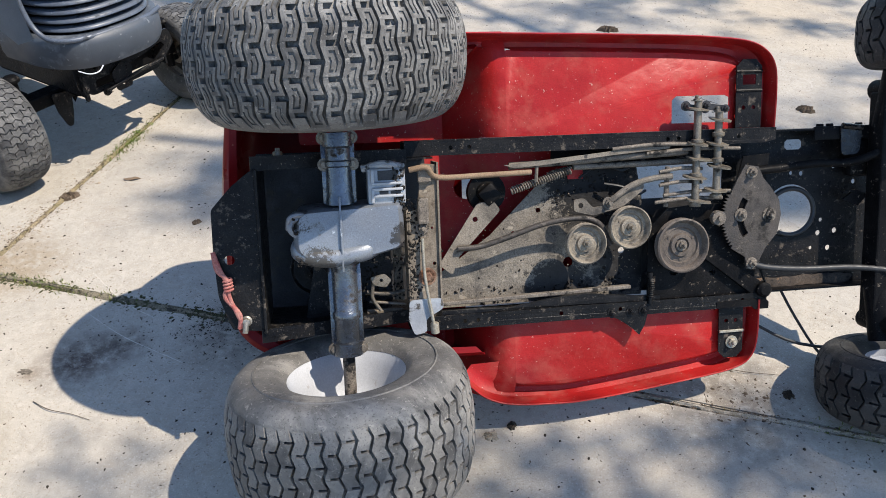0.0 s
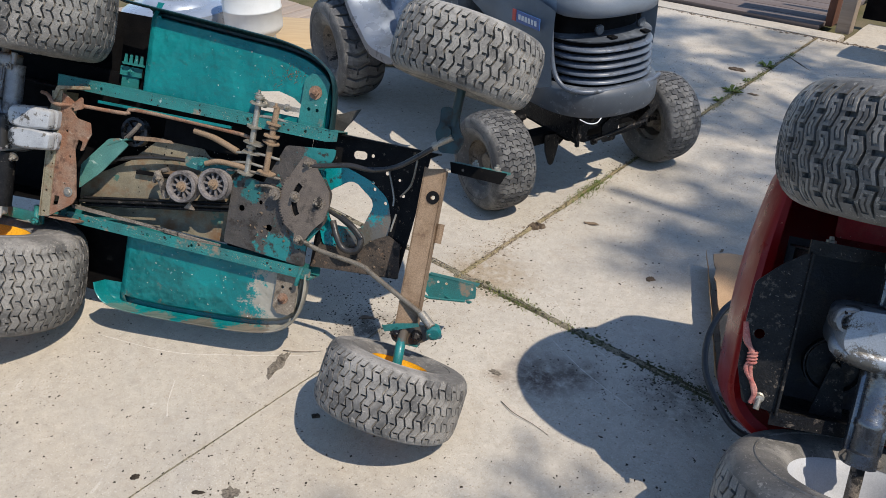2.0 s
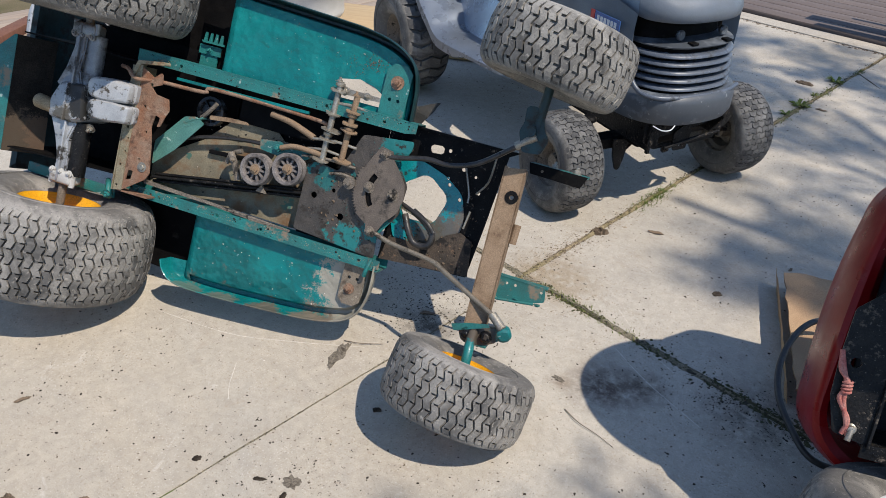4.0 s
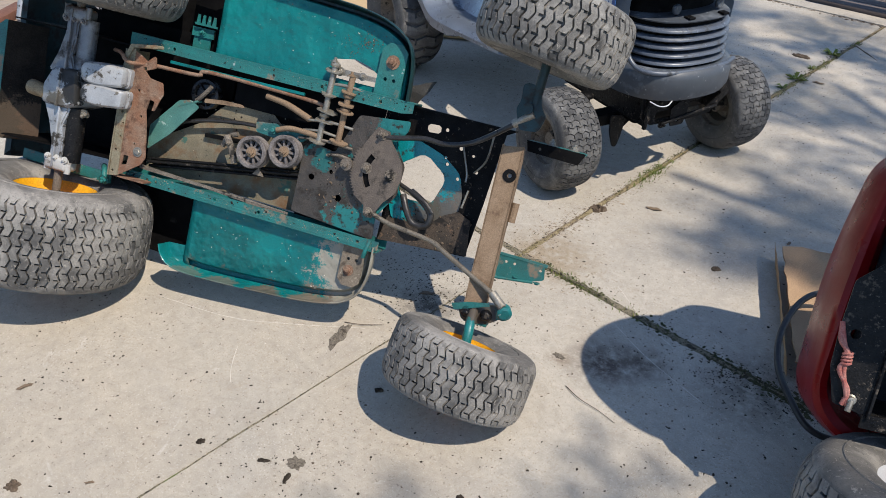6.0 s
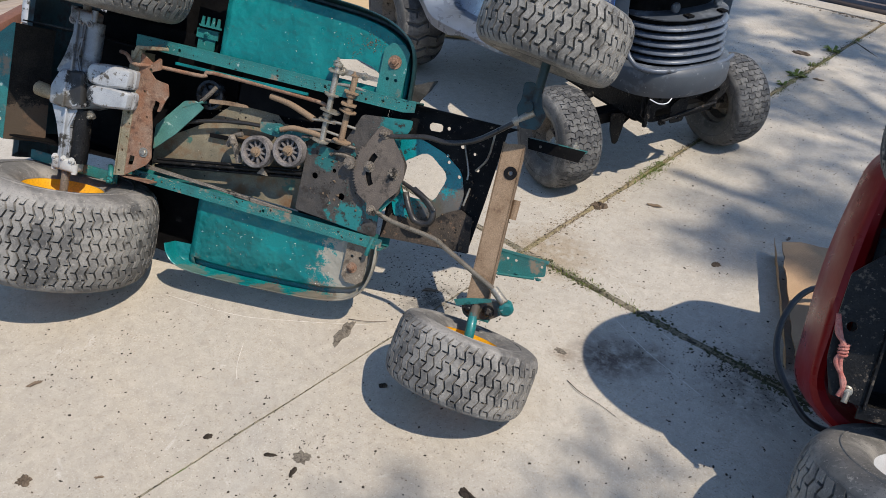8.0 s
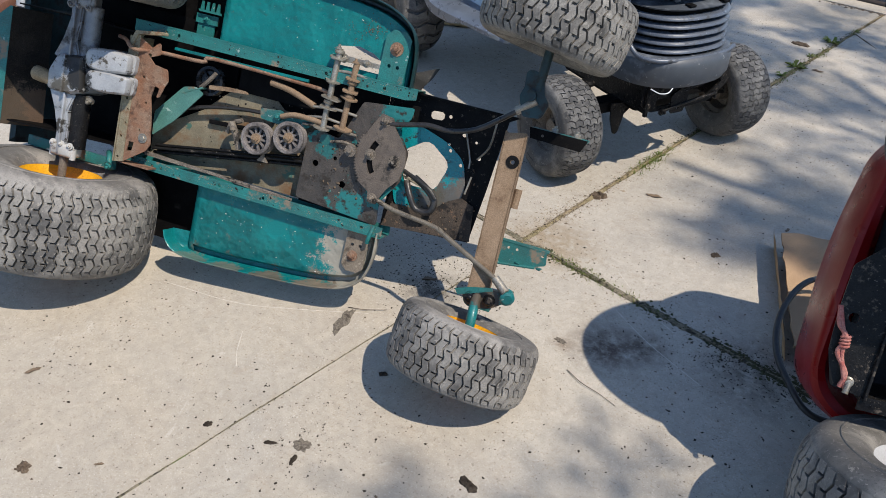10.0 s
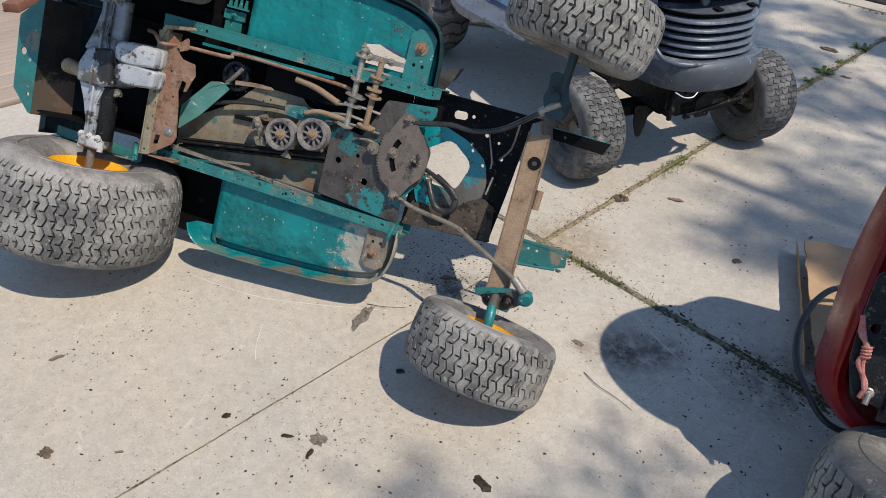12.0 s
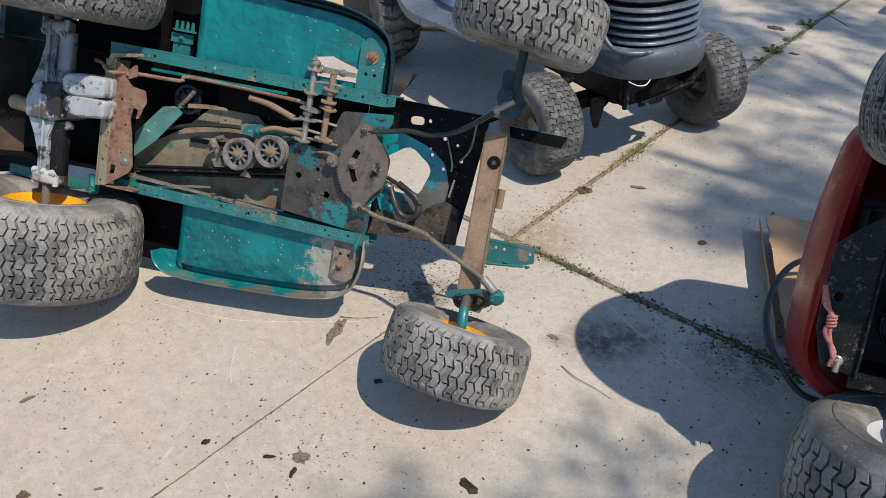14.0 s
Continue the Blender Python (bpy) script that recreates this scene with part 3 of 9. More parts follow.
def smooth_path(pts, per=6):
    pts = [V(p) for p in pts]
    if len(pts) < 3:
        return pts
    out = []
    ext = [pts[0] * 2 - pts[1], *pts, pts[-1] * 2 - pts[-2]]
    for i in range(1, len(ext) - 2):
        a, b, c, d = ext[i - 1 : i + 3]
        for j in range(per):
            t = j / per
            out.append(0.5 * ((2 * b) + (c - a) * t + (2 * a - 5 * b + 4 * c - d) * t * t + (3 * b - a - 3 * c + d) * t ** 3))
    return out + [pts[-1]]


def tube(bm, pts, r, n=8, taper=1.0, per=0):
    """A round bar along points; per: points between them on a smooth curve."""
    pts = smooth_path(pts, per) if per else [V(p) for p in pts]
    rings, up = [], None
    for i, p in enumerate(pts):
        d = (pts[min(i + 1, len(pts) - 1)] - pts[max(i - 1, 0)]).normalized()
        if up is None:
            up = d.orthogonal().normalized()
        up = (up - d * up.dot(d)).normalized()
        side = d.cross(up)
        rr = r * (1 + (taper - 1) * i / max(len(pts) - 1, 1))
        rings.append([bm.verts.new(p + rr * (math.cos(2 * math.pi * k / n) * up + math.sin(2 * math.pi * k / n) * side)) for k in range(n)])
    for a, b in zip(rings, rings[1:]):
        for k in range(n):
            bm.faces.new((a[k], a[(k + 1) % n], b[(k + 1) % n], b[k]))
    bm.faces.new(rings[0][::-1])
    bm.faces.new(rings[-1])
    return bm


def lathe(bm, profile, n=32, m=None, closed=False):
    """Turns a profile of (radius, height) round the z axis."""
    rings = []
    for r, h in profile:
        if r < 1e-6:
            v = bm.verts.new((0, 0, h))
            rings.append([v] * n)
        else:
            rings.append([bm.verts.new((r * math.cos(2 * math.pi * k / n), r * math.sin(2 * math.pi * k / n), h)) for k in range(n)])
    pairs = list(zip(rings, rings[1:])) + ([(rings[-1], rings[0])] if closed else [])
    for a, b in pairs:
        for k in range(n):
            vs = []
            for v in (a[k], a[(k + 1) % n], b[(k + 1) % n], b[k]):
                if v not in vs:
                    vs.append(v)
            if len(vs) > 2:
                bm.faces.new(vs)
    if m is not None:
        bmesh.ops.transform(bm, matrix=m, verts=list({v for ring in rings for v in ring}))
    return bm


def along(p, axis):
    """A pose at p with its z axis along axis."""
    return Matrix.Translation(p) @ V(axis).to_track_quat("Z", "Y").to_matrix().to_4x4()


def bolt(bm, p, axis=(0, 0, 1), r=0.009, h=0.007, washer=True, stud=0.006):
    m = along(p, axis)
    if washer:
        lathe(bm, [(0, 0), (r * 1.55, 0), (r * 1.55, 0.002), (0, 0.002)], 14, m)
    lathe(bm, [(r, 0.002), (r, h * 0.85), (r * 0.86, h), (0, h)], 6, m)
    if stud:
        lathe(bm, [(r * 0.5, h), (r * 0.5, h + stud), (r * 0.35, h + stud * 1.2), (0, h + stud * 1.2)], 10, m)
    return bm


def jitter(bm, amount, scale=20.0, seed=0.0):
    for v in bm.verts:
        n = noise.noise_vector(v.co * scale + V((seed, seed * 1.7, seed * 0.3)))
        v.co += n * amount
    return bm


def outline_loft(bm, loops):
    """Skins a row of closed loops of equal length."""
    rings = [[bm.verts.new(p) for p in loop] for loop in loops]
    k = len(rings[0])
    for a, b in zip(rings, rings[1:]):
        for i in range(k):
            bm.faces.new((a[i], a[(i + 1) % k], b[(i + 1) % k], b[i]))
    return rings


def thing(name, m, label, category, group=""):
    ob = new(name)
    ob.matrix_world = m
    ob.empty_display_size = 0.1
    return tagged(ob, label, category, group)

# ---- ground and paving ----
# directions of the two joints of the paving, and the corner where they cross
JU, JV = V((0.1720, 0.9851, 0)).normalized(), V((0.983, -0.186, 0)).normalized()
JC = V((-1.331, 1.757, 0))


def paving(u, v, z=0.0):
    """A place u metres along the long joint and v metres across it."""
    return JC + JU * u + JV * v + V((0, 0, z))


def ground_sheet():
    bm = bmesh.new()
    bmesh.ops.create_grid(bm, x_segments=60, y_segments=60, size=1.0)
    for v in bm.verts:
        for k in (0, 1):
            v.co[k] = math.copysign(abs(v.co[k]) ** 2.2 * 400, v.co[k])
        far = max(0.0, v.co.length - 14)
        v.co.z = -0.045 + 0.12 * min(far, 30) / 30 * (0.5 + noise.noise(v.co * 0.05))
    return tagged(part("ground", bm, LAWN, smooth=40), "bare soil and worn grass round the paving", "ground", kind="structure")


ground_sheet()
driveway = tagged(new("driveway"), "pale weathered concrete driveway of large slabs", "driveway", kind="structure")


def slab(u0, u1, v0, v1, gap=(0.008,) * 4):
    """One cast slab with worn, slightly wavering edges; gap: half the joint at u0, u1, v0, v1."""
    bm = bmesh.new()
    nu, nv = max(2, int((u1 - u0) / 0.10)), max(2, int((v1 - v0) / 0.10))
    grid = []
    for i in range(nu + 1):
        row = []
        for j in range(nv + 1):
            u = u0 + gap[0] + (u1 - u0 - gap[0] - gap[1]) * i / nu
            v = v0 + gap[2] + (v1 - v0 - gap[2] - gap[3]) * j / nv
            w = 0.006 * noise.noise(V((u * 9, v * 9, 3.0)))
            if i in (0, nu):
                u += w
            if j in (0, nv):
                v += w
            row.append((u, v))
        grid.append(row)
    top = [[bm.verts.new(paving(*uv, 0.0)) for uv in row] for row in grid]
    for i in range(nu):
        for j in range(nv):
            bm.faces.new((top[i][j], top[i][j + 1], top[i + 1][j + 1], top[i + 1][j]))
    rim = [e for e in bm.edges if len(e.link_faces) == 1]
    ext = bmesh.ops.extrude_edge_only(bm, edges=rim)
    low = [g for g in ext["geom"] if isinstance(g, bmesh.types.BMVert)]
    bmesh.ops.translate(bm, vec=(0, 0, -0.09), verts=low)
    sharp = [e for e in bm.edges if len(e.link_faces) == 2 and e.calc_face_angle(0) > 1.0 and abs(e.verts[0].co.z) < 1e-4 and abs(e.verts[1].co.z) < 1e-4]
    bmesh.ops.bevel(bm, geom=sharp, offset=0.004 if min(gap) > 0.002 else 0.0012, segments=2, affect="EDGES")
    return part("slab", bm, CONCRETE, driveway, smooth=50)


U1 = 3.46          # the driveway's far edge
slab(0.0, U1, 0.0, 5.2, (0.009, 0.008, 0.007, 0.008))
slab(0.0, U1, -2.17, 0.0, (0.009, 0.008, 0.008, 0.007))
slab(-5.0, 0.0, 0.008, 5.2, (0.008, 0.011, 0.0012, 0.008))
slab(-5.0, 0.0, -2.17, 0.008, (0.008, 0.011, 0.008, 0.0012))

slab(U1, U1 + 0.53, 0.15, 5.2, (0.003, 0.002, 0.004, 0.008))

# soil and moss in the joints: low uneven ridges that spill over the slabs' edges
def joint_fill(name, u0, u1, along_u, half, crest, mat_, label, seed, shift=0.0):
    n = int((u1 - u0) / 0.006)
    vs, fs = [], []
    for i in range(n + 1):
        w = u0 + (u1 - u0) * i / n
        for k in range(7):
            side = (k - 3) / 3
            broad = half(w) * (0.62 + 0.75 * noise.noise(V((w * 2.7, 0, seed + 2))) + 0.7 * noise.noise(V((w * 9, side * 0.6, seed))) + 0.5 * noise.noise(V((w * 41, side, seed + 4))))
            off = side * max(0.004, broad) + 0.004 * noise.noise(V((w * 6, 0, seed + 9)))
            z = crest(w) * (1 - abs(side) ** 1.5) - 0.0035 * abs(side) + 0.0035 * noise.noise(V((w * 70, side * 3, seed))) + 0.0025 * noise.noise(V((w * 160, side * 9, seed)))
            vs.append(paving(w, off + shift, z) if along_u else paving(off + shift, w, z))
    for i in range(n):
        for k in range(6):
            a = 7 * i + k
            fs.append((a, a + 1, a + 8, a + 7))
    return tagged(raw_part(name, vs, fs, mat_), label, "soil", kind="stuff")


def bump_at(w, *spots):
    return sum(h * math.exp(-((w - at) / wide) ** 2) for at, wide, h in spots)


joint_fill("joint_soil", -0.12, U1, True, lambda w: 0.009 + bump_at(w, (0.05, 0.10, 0.022), (0.42, 0.10, 0.010), (0.70, 0.14, 0.010), (1.95, 0.5, 0.006)), lambda w: 0.0025 + bump_at(w, (0.42, 0.05, 0.008), (0.72, 0.10, 0.006), (2.0, 0.3, 0.004)),
           MOSS_DRY, "dry moss and soil packed into the slab joint", 1.0)
joint_fill("joint_soil", -2.1, 1.42, False, lambda w: 0.015 + bump_at(w, (0.02, 0.10, 0.022), (0.30, 0.16, 0.006), (-0.3, 0.2, 0.006)), lambda w: 0.0030 + bump_at(w, (0.25, 0.15, 0.004)),
           MOSS, "green moss and soil packed into the slab joint", 2.0)
joint_fill("joint_soil", 1.40, 5.2, False, lambda w: 0.013, lambda w: 0.0034, DUST_FILL, "pale dust and grit that fill the slab joint", 5.0)
joint_fill("joint_soil", -5.0, -0.02, True, lambda w: 0.0040, lambda w: 0.0022, MOSS, "dark soil in a hairline joint", 3.0, 0.0085)


# ---- wheels ----
def wheel(parent, m, R, W, rim_r, rubber, rim_mat, n=46, rows=4, depth=0.010, zig=0.006, k=3.4, hook=False, seed=1, dish=0.35, label="", hub=0.022, groove=0.0052, span=0.66, gap=0.006, edge=0.90, mid=0.52, bead=0.40):
    """A wheel with its axle along z: a pressed steel rim, a tyre with round shoulders and its tread blocks.
    k: how square the section is; span, gap: width (as a share of a rib) and length of the slots between two blocks; edge: share of the width with a tread."""
    rng = random.Random(seed)
    bm = bmesh.new()
    b = rim_r * 0.80
    lathe(bm, [(rim_r + 0.007, bead * W), (rim_r + 0.010, (bead - 0.015) * W), (rim_r + 0.002, (bead - 0.03) * W), (rim_r - 0.004, (bead - 0.05) * W), (b + 0.012, (bead - 0.15) * W), (b, 0.19 * W), (b - 0.004, dish * W * 0.35),
               (b * 0.80, dish * W * 0.12), (b * 0.55, dish * W * 0.20), (hub * 1.6, dish * W * 0.26), (hub * 1.35, 0.20 * W), (hub * 0.8, 0.21 * W), (0, 0.21 * W)], 44)
    lathe(bm, [(rim_r + 0.007, -bead * W), (rim_r + 0.010, -(bead - 0.015) * W), (rim_r + 0.002, -(bead - 0.03) * W), (rim_r - 0.004, -(bead - 0.05) * W), (b + 0.012, -(bead - 0.15) * W), (b, -0.19 * W), (b - 0.004, dish * W * 0.35 - 0.01),
               (b * 0.80, dish * W * 0.12 - 0.01), (hub * 1.6, dish * W * 0.26 - 0.02), (hub * 1.35, -0.30 * W), (0, -0.31 * W)], 44)
    w = part("wheel", bm, rim_mat, parent, label, m, smooth=42)
    rc = rim_r + (R - rim_r) * mid
    top_edge = edge * 0.5 * W

    def outer(v):
        u = min(1.0, abs(v) / (0.5 * W))
        return rc + (R - rc) * (1 - u ** k) ** (1 / k)

    def sunk(v):
        f = min(1.0, max(0.0, (abs(v) - 0.80 * top_edge) / (0.20 * top_edge)))
        return depth * (1 - f * f * (3 - 2 * f))

    # carcass: from the bead up the side, over the crown and down again
    side = [(rim_r - 0.004, (bead - 0.045) * W), (rim_r + 0.006, bead * W), (rim_r + 0.012, (bead * 0.7 + 0.15) * W), (rim_r + (rc - rim_r) * 0.42, (bead * 0.3 + 0.349) * W), (rim_r + (rc - rim_r) * 0.75, 0.494 * W)]
    arc = []
    for i in range(31):
        a = math.pi * i / 30
        v = 0.5 * W * math.copysign(abs(math.cos(a)) ** (2 / k), math.cos(a))
        r = rc + (R - rc) * math.sin(a) ** (2 / k) if 0 < i < 30 else rc
        arc.append((r - (sunk(v) if abs(v) < top_edge else 0.0), v))
    bm = bmesh.new()
    lathe(bm, side + arc + [(r, -h) for r, h in side[::-1]], 84)
    for s in (1, -1):
        rr = rc - (rc - rim_r) * 0.10
        lathe(bm, [(rr - 0.0025, s * 0.496 * W), (rr - 0.001, s * 0.507 * W), (rr + 0.001, s * 0.507 * W), (rr + 0.0025, s * 0.499 * W)], 84)
    part("tyre", bm, rubber, w, "", None, smooth=50)
    # tread blocks
    verts, faces = [], []
    p = 2 * top_edge / rows
    half = math.pi / n
    inner = 1 - groove / (2 * R * half)

    def tri(v):
        x = (v / p) % 1.0
        return (4 * abs(x - 0.5) - 1) * zig

    def block(i, v0, v1, lift, a0, a1, stations):
        base = len(verts)
        for s in range(stations):
            v = v0 + (v1 - v0) * s / (stations - 1)
            r1 = outer(v) + lift
            r0 = outer(v) - sunk(v) - 0.003
            c = 2 * half * i + tri(v) / R
            for a, r in ((a0, r0), (a0 + 0.02, r1), (a1 - 0.02, r1), (a1, r0)):
                ang = c + a * half * inner
                verts.append((r * math.cos(ang), r * math.sin(ang), v))
        for s in range(stations - 1):
            a, c = base + 4 * s, base + 4 * (s + 1)
            for q in range(3):
                faces.append((a + q, a + q + 1, c + q + 1, c + q))
        faces.append((base + 3, base + 2, base + 1, base))
        e = base + 4 * (stations - 1)
        faces.append((e, e + 1, e + 2, e + 3))

    for i in range(n):
        v = -top_edge - p + (0.5 * p if i % 2 else 0.0)
        while v < top_edge:
            v0, v1 = max(v + gap / 2, -top_edge), min(v + p - gap / 2, top_edge)
            if v1 - v0 > 0.010:
                lift = rng.uniform(-0.0007, 0.0006)
                cuts = 5 if v1 - v0 > 0.6 * p else 3
                if hook and v1 - v0 > 0.6 * p:
                    # a hooked groove: two flanks, a crossbar, an island joined to one flank, and the groove's floor
                    d = v1 - v0
                    block(i, v0, v1, lift, -1.0, -0.48, cuts)
                    block(i, v0, v1, lift, 0.50, 1.0, cuts)
                    block(i, v0, v0 + 0.13 * d, lift, -0.53, 0.55, 2)
                    block(i, v1 - 0.13 * d, v1, lift, -0.53, 0.55, 2)
                    block(i, v0 + 0.23 * d, v1 - 0.24 * d, lift, -0.24, 0.26, cuts)
                    block(i, v1 - 0.36 * d, v1 - 0.12 * d, lift, -0.53, -0.20, 2)
                    block(i, v0, v1, lift - 0.0032, -0.53, 0.55, cuts)
                else:
                    block(i, v0, v1, lift, -1.0, 1.0, cuts)
                # the bridge beside the slot
                if v + p + gap / 2 < top_edge and span < 0.98:
                    block(i, v + p - gap / 2 - 0.001, v + p + gap / 2 + 0.001, lift - 0.0008, -1.0, 1.0 - 2 * span, 2)
            v += p
    raw_part("tread", verts, faces, rubber, w)
    return w


# ---- the two overturned tractors ----
# In a chassis x runs to the front, y across (upwards, as it lies on its side) and z out of its underside.
def lying(lean, yaw, dip, origin):
    a, b, c = radians(lean), radians(yaw), radians(dip)
    n = V((math.cos(a) * math.sin(b), -math.cos(a) * math.cos(b), math.sin(a)))
    h = V((math.cos(b), math.sin(b), 0))
    u = n.cross(h)
    x = h * math.cos(c) + u * math.sin(c)
    y = n.cross(x)
    m = Matrix((x, y, n)).transposed().to_4x4()
    m.translation = origin
    return m


def fender_half(parent, s, paint, rim, left, gs, gf, cutout, label=""):
    """A foot board seen from below: a raised panel, a gutter round it and an upright skirt.
    s: +1 the upper one, -1 the lower one; rim: the skirt's line from the rear round to the front; left: where the panel starts; gs, gf: width of the gutter at the side and in front."""
    bm = bmesh.new()
    line = [p.to_2d() for p in smooth_path([(x, y, 0.0) for x, y in rim], 8)]
    n = len(line)
    normals = []
    for i in range(n):
        d = line[min(i + 1, n - 1)] - line[max(i - 1, 0)]
        normals.append(V((-d.y, d.x)).normalized())

    def row(f, d0, z, clip):
        out = []
        for i in range(n):
            g = gs + (gf - gs) * abs(normals[i].x)
            p = line[i] - normals[i] * (f * g + d0)
            if clip:
                p.x = max(p.x, left + 0.012 * (z < -0.031))
            elif f > 0:
                p.x = max(p.x, left - (0.03 if paint is TEAL else 0.13))
            if i == n - 1:
                p.y = 0.199
            out.append((p.x, p.y, z))
        return out

    rows = [row(0, -0.005, -0.008, False), row(0, -0.0045, 0.003, False), row(0, -0.002, 0.006, False), row(0, 0.0, 0.004, False), row(0, 0.002, -0.044, False), row(0.3, 0.0, -0.054, False), row(0.6, 0.0, -0.055, False),
            row(0.86, 0.0, -0.036, True), row(0.94, 0.0, -0.0315, True), row(1.0, 0.0, -0.030, True)]
    made = [[bm.verts.new((x, s * y, z)) for x, y, z in r] for r in rows]
    # On the upper teal board, rim and gutter rows take the shaded copy.
    for r, (a, b) in enumerate(zip(made, made[1:])):
        for k in range(n - 1):
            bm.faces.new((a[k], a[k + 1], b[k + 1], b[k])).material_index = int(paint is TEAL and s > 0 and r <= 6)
    skip = max(k for k in range(n) if rows[-1][k][0] <= left + 1e-6) if rows[-1][0][0] <= left + 1e-6 else 0
    outline = [(x, y) for x, y, z in rows[-1][skip:]] + [(left, 0.199)]
    loops = [outline] + ([cutout] if cutout else [])
    tris = tessellate_polygon([[V((x, y, 0)) for x, y in loop] for loop in loops])
    flat = [bm.verts.new((x, s * y, -0.030)) for loop in loops for x, y in loop]
    for t in tris:
        if len(set(t)) == 3:
            bm.faces.new([flat[k] for k in t])
    # the panel's rear edge turns down
    y1 = outline[0][1]
    wall = [[bm.verts.new((left - dx, s * y, z if y <= y1 else min(z, -0.060))) for y in (0.199, 0.26, 0.33, y1, y1 + 0.045)] for dx, z in (((0.0, -0.030), (0.010, -0.032), (0.020, -0.040), (0.030, -0.062), (0.036, -0.13)) if paint is TEAL else ((0.0, -0.030), (0.014, -0.0315), (0.030, -0.038), (0.050, -0.056), (0.085, -0.105), (0.120, -0.165)))]
    for a, b in zip(wall, wall[1:]):
        for k in range(4):
            bm.faces.new((a[k], a[k + 1], b[k + 1], b[k]))
    bmesh.ops.remove_doubles(bm, verts=bm.verts[:], dist=0.0003)
    if paint is TEAL and s > 0:
        bmesh.ops.delete(bm, geom=[f for f in bm.faces if f.calc_center_median().x < left - 0.02 and f.calc_center_median().z < -0.03], context="FACES")
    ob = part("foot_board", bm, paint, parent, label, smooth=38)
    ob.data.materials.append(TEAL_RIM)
    return ob


def rear_body(parent, paint, outline, radii, lip, z_top):
    """The seat pan over the rear wheels: an open shell with a rolled lip; outline: its corners, from the low front round the back to the high front."""
    bm = bmesh.new()
    loops = []
    cx, cy = sum(x for x, y in outline) / len(outline), sum(y for x, y in outline) / len(outline)
    base = rounded(outline, radii, 8)
    for inset, z in ((0.044, lip - 0.004), (0.026, lip + 0.001), (0.014, lip - 0.006), (0.010, lip - 0.022), (0.002, lip - 0.08), (0.0, z_top + 0.13), (0.030, z_top + 0.035), (0.080, z_top), (0.16, z_top - 0.008)):
        row = []
        for x, y in base:
            d = V((cx - x, cy - y))
            row.append((x + d.x / d.length * inset, y + d.y / d.length * inset, z))
        loops.append(row)
    rings = outline_loft(bm, loops)
    bm.faces.new(rings[-1])
    mid = {f: f.calc_center_median() for f in bm.faces}
    front = max(x for x, y in outline)
    gone = [f for f, c in mid.items() if c.x > front - 0.06 and c.z > z_top + 0.02]
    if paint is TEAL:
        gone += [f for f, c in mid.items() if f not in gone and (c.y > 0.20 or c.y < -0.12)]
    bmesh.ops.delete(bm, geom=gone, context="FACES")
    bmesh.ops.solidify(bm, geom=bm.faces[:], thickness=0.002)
    # The teal shell's shade is put into its near-black paint.
    return part("rear_fender", bm, TEAL_DARK if paint is TEAL else RED_SHADED, parent, smooth=45)


def rail(parent, s, x0, x1, mat_, holes):
    bm = bmesh.new()
    y0, y1 = (0.166, 0.197) if s > 0 else (-0.213, -0.184)
    plate(bm, [(x0, y0), (x1 - 0.03, y0), (x1, y0 + 0.006), (x1, y1), (x0, y1)], -0.003, 0.0, [circle(x, (y0 + y1) / 2, 0.0048, 8) for x in holes])
    yw = y1 if s > 0 else y0
    box(bm, x0, x1, yw - 0.0015, yw + 0.0015, -0.078, 0.0005)
    box(bm, x0, x1, yw - (0.025 if s > 0 else 0), yw + (0.025 if s < 0 else 0), -0.080, -0.077)
    jitter(bm, 0.0012, 14.0, s)
    return part("rail", bm, mat_, parent, smooth=30)


def collar_post(parent, x, y0, y1, z, mat_, collars, fins=()):
    """A shift lever post with clamped collars; fins: (share of its length, reach, turn) of thin paddles on it."""
    bm = bmesh.new()
    tube(bm, [(x, y0, z), (x + 0.004, y1, z)], 0.0085, 12)
    for f in collars:
        y = y0 + (y1 - y0) * f
        lathe(bm, [(0.008, -0.005), (0.012, -0.005), (0.0135, -0.003), (0.0135, 0.004), (0.008, 0.006)], 16, along((x + 0.004 * f, y, z), (0, 1, 0)))
    for f, reach, turn in fins:
        m = along((x + 0.004 * f, y0 + (y1 - y0) * f, z), (0.12, 1, 0.22)) @ Matrix.Rotation(turn, 4, "Z")
        plate(bm, rounded([(-0.020, -0.017), (0.014, -0.019), (reach, -0.012), (reach, 0.012), (0.014, 0.019), (-0.020, 0.017)], 0.007, 3), -0.0018, 0.0018, m=m)
    bolt(bm, (x, max(y0, y1), z), (0, 1, 0), 0.008, 0.006)
    return part("lever_post", bm, mat_, parent, smooth=40)


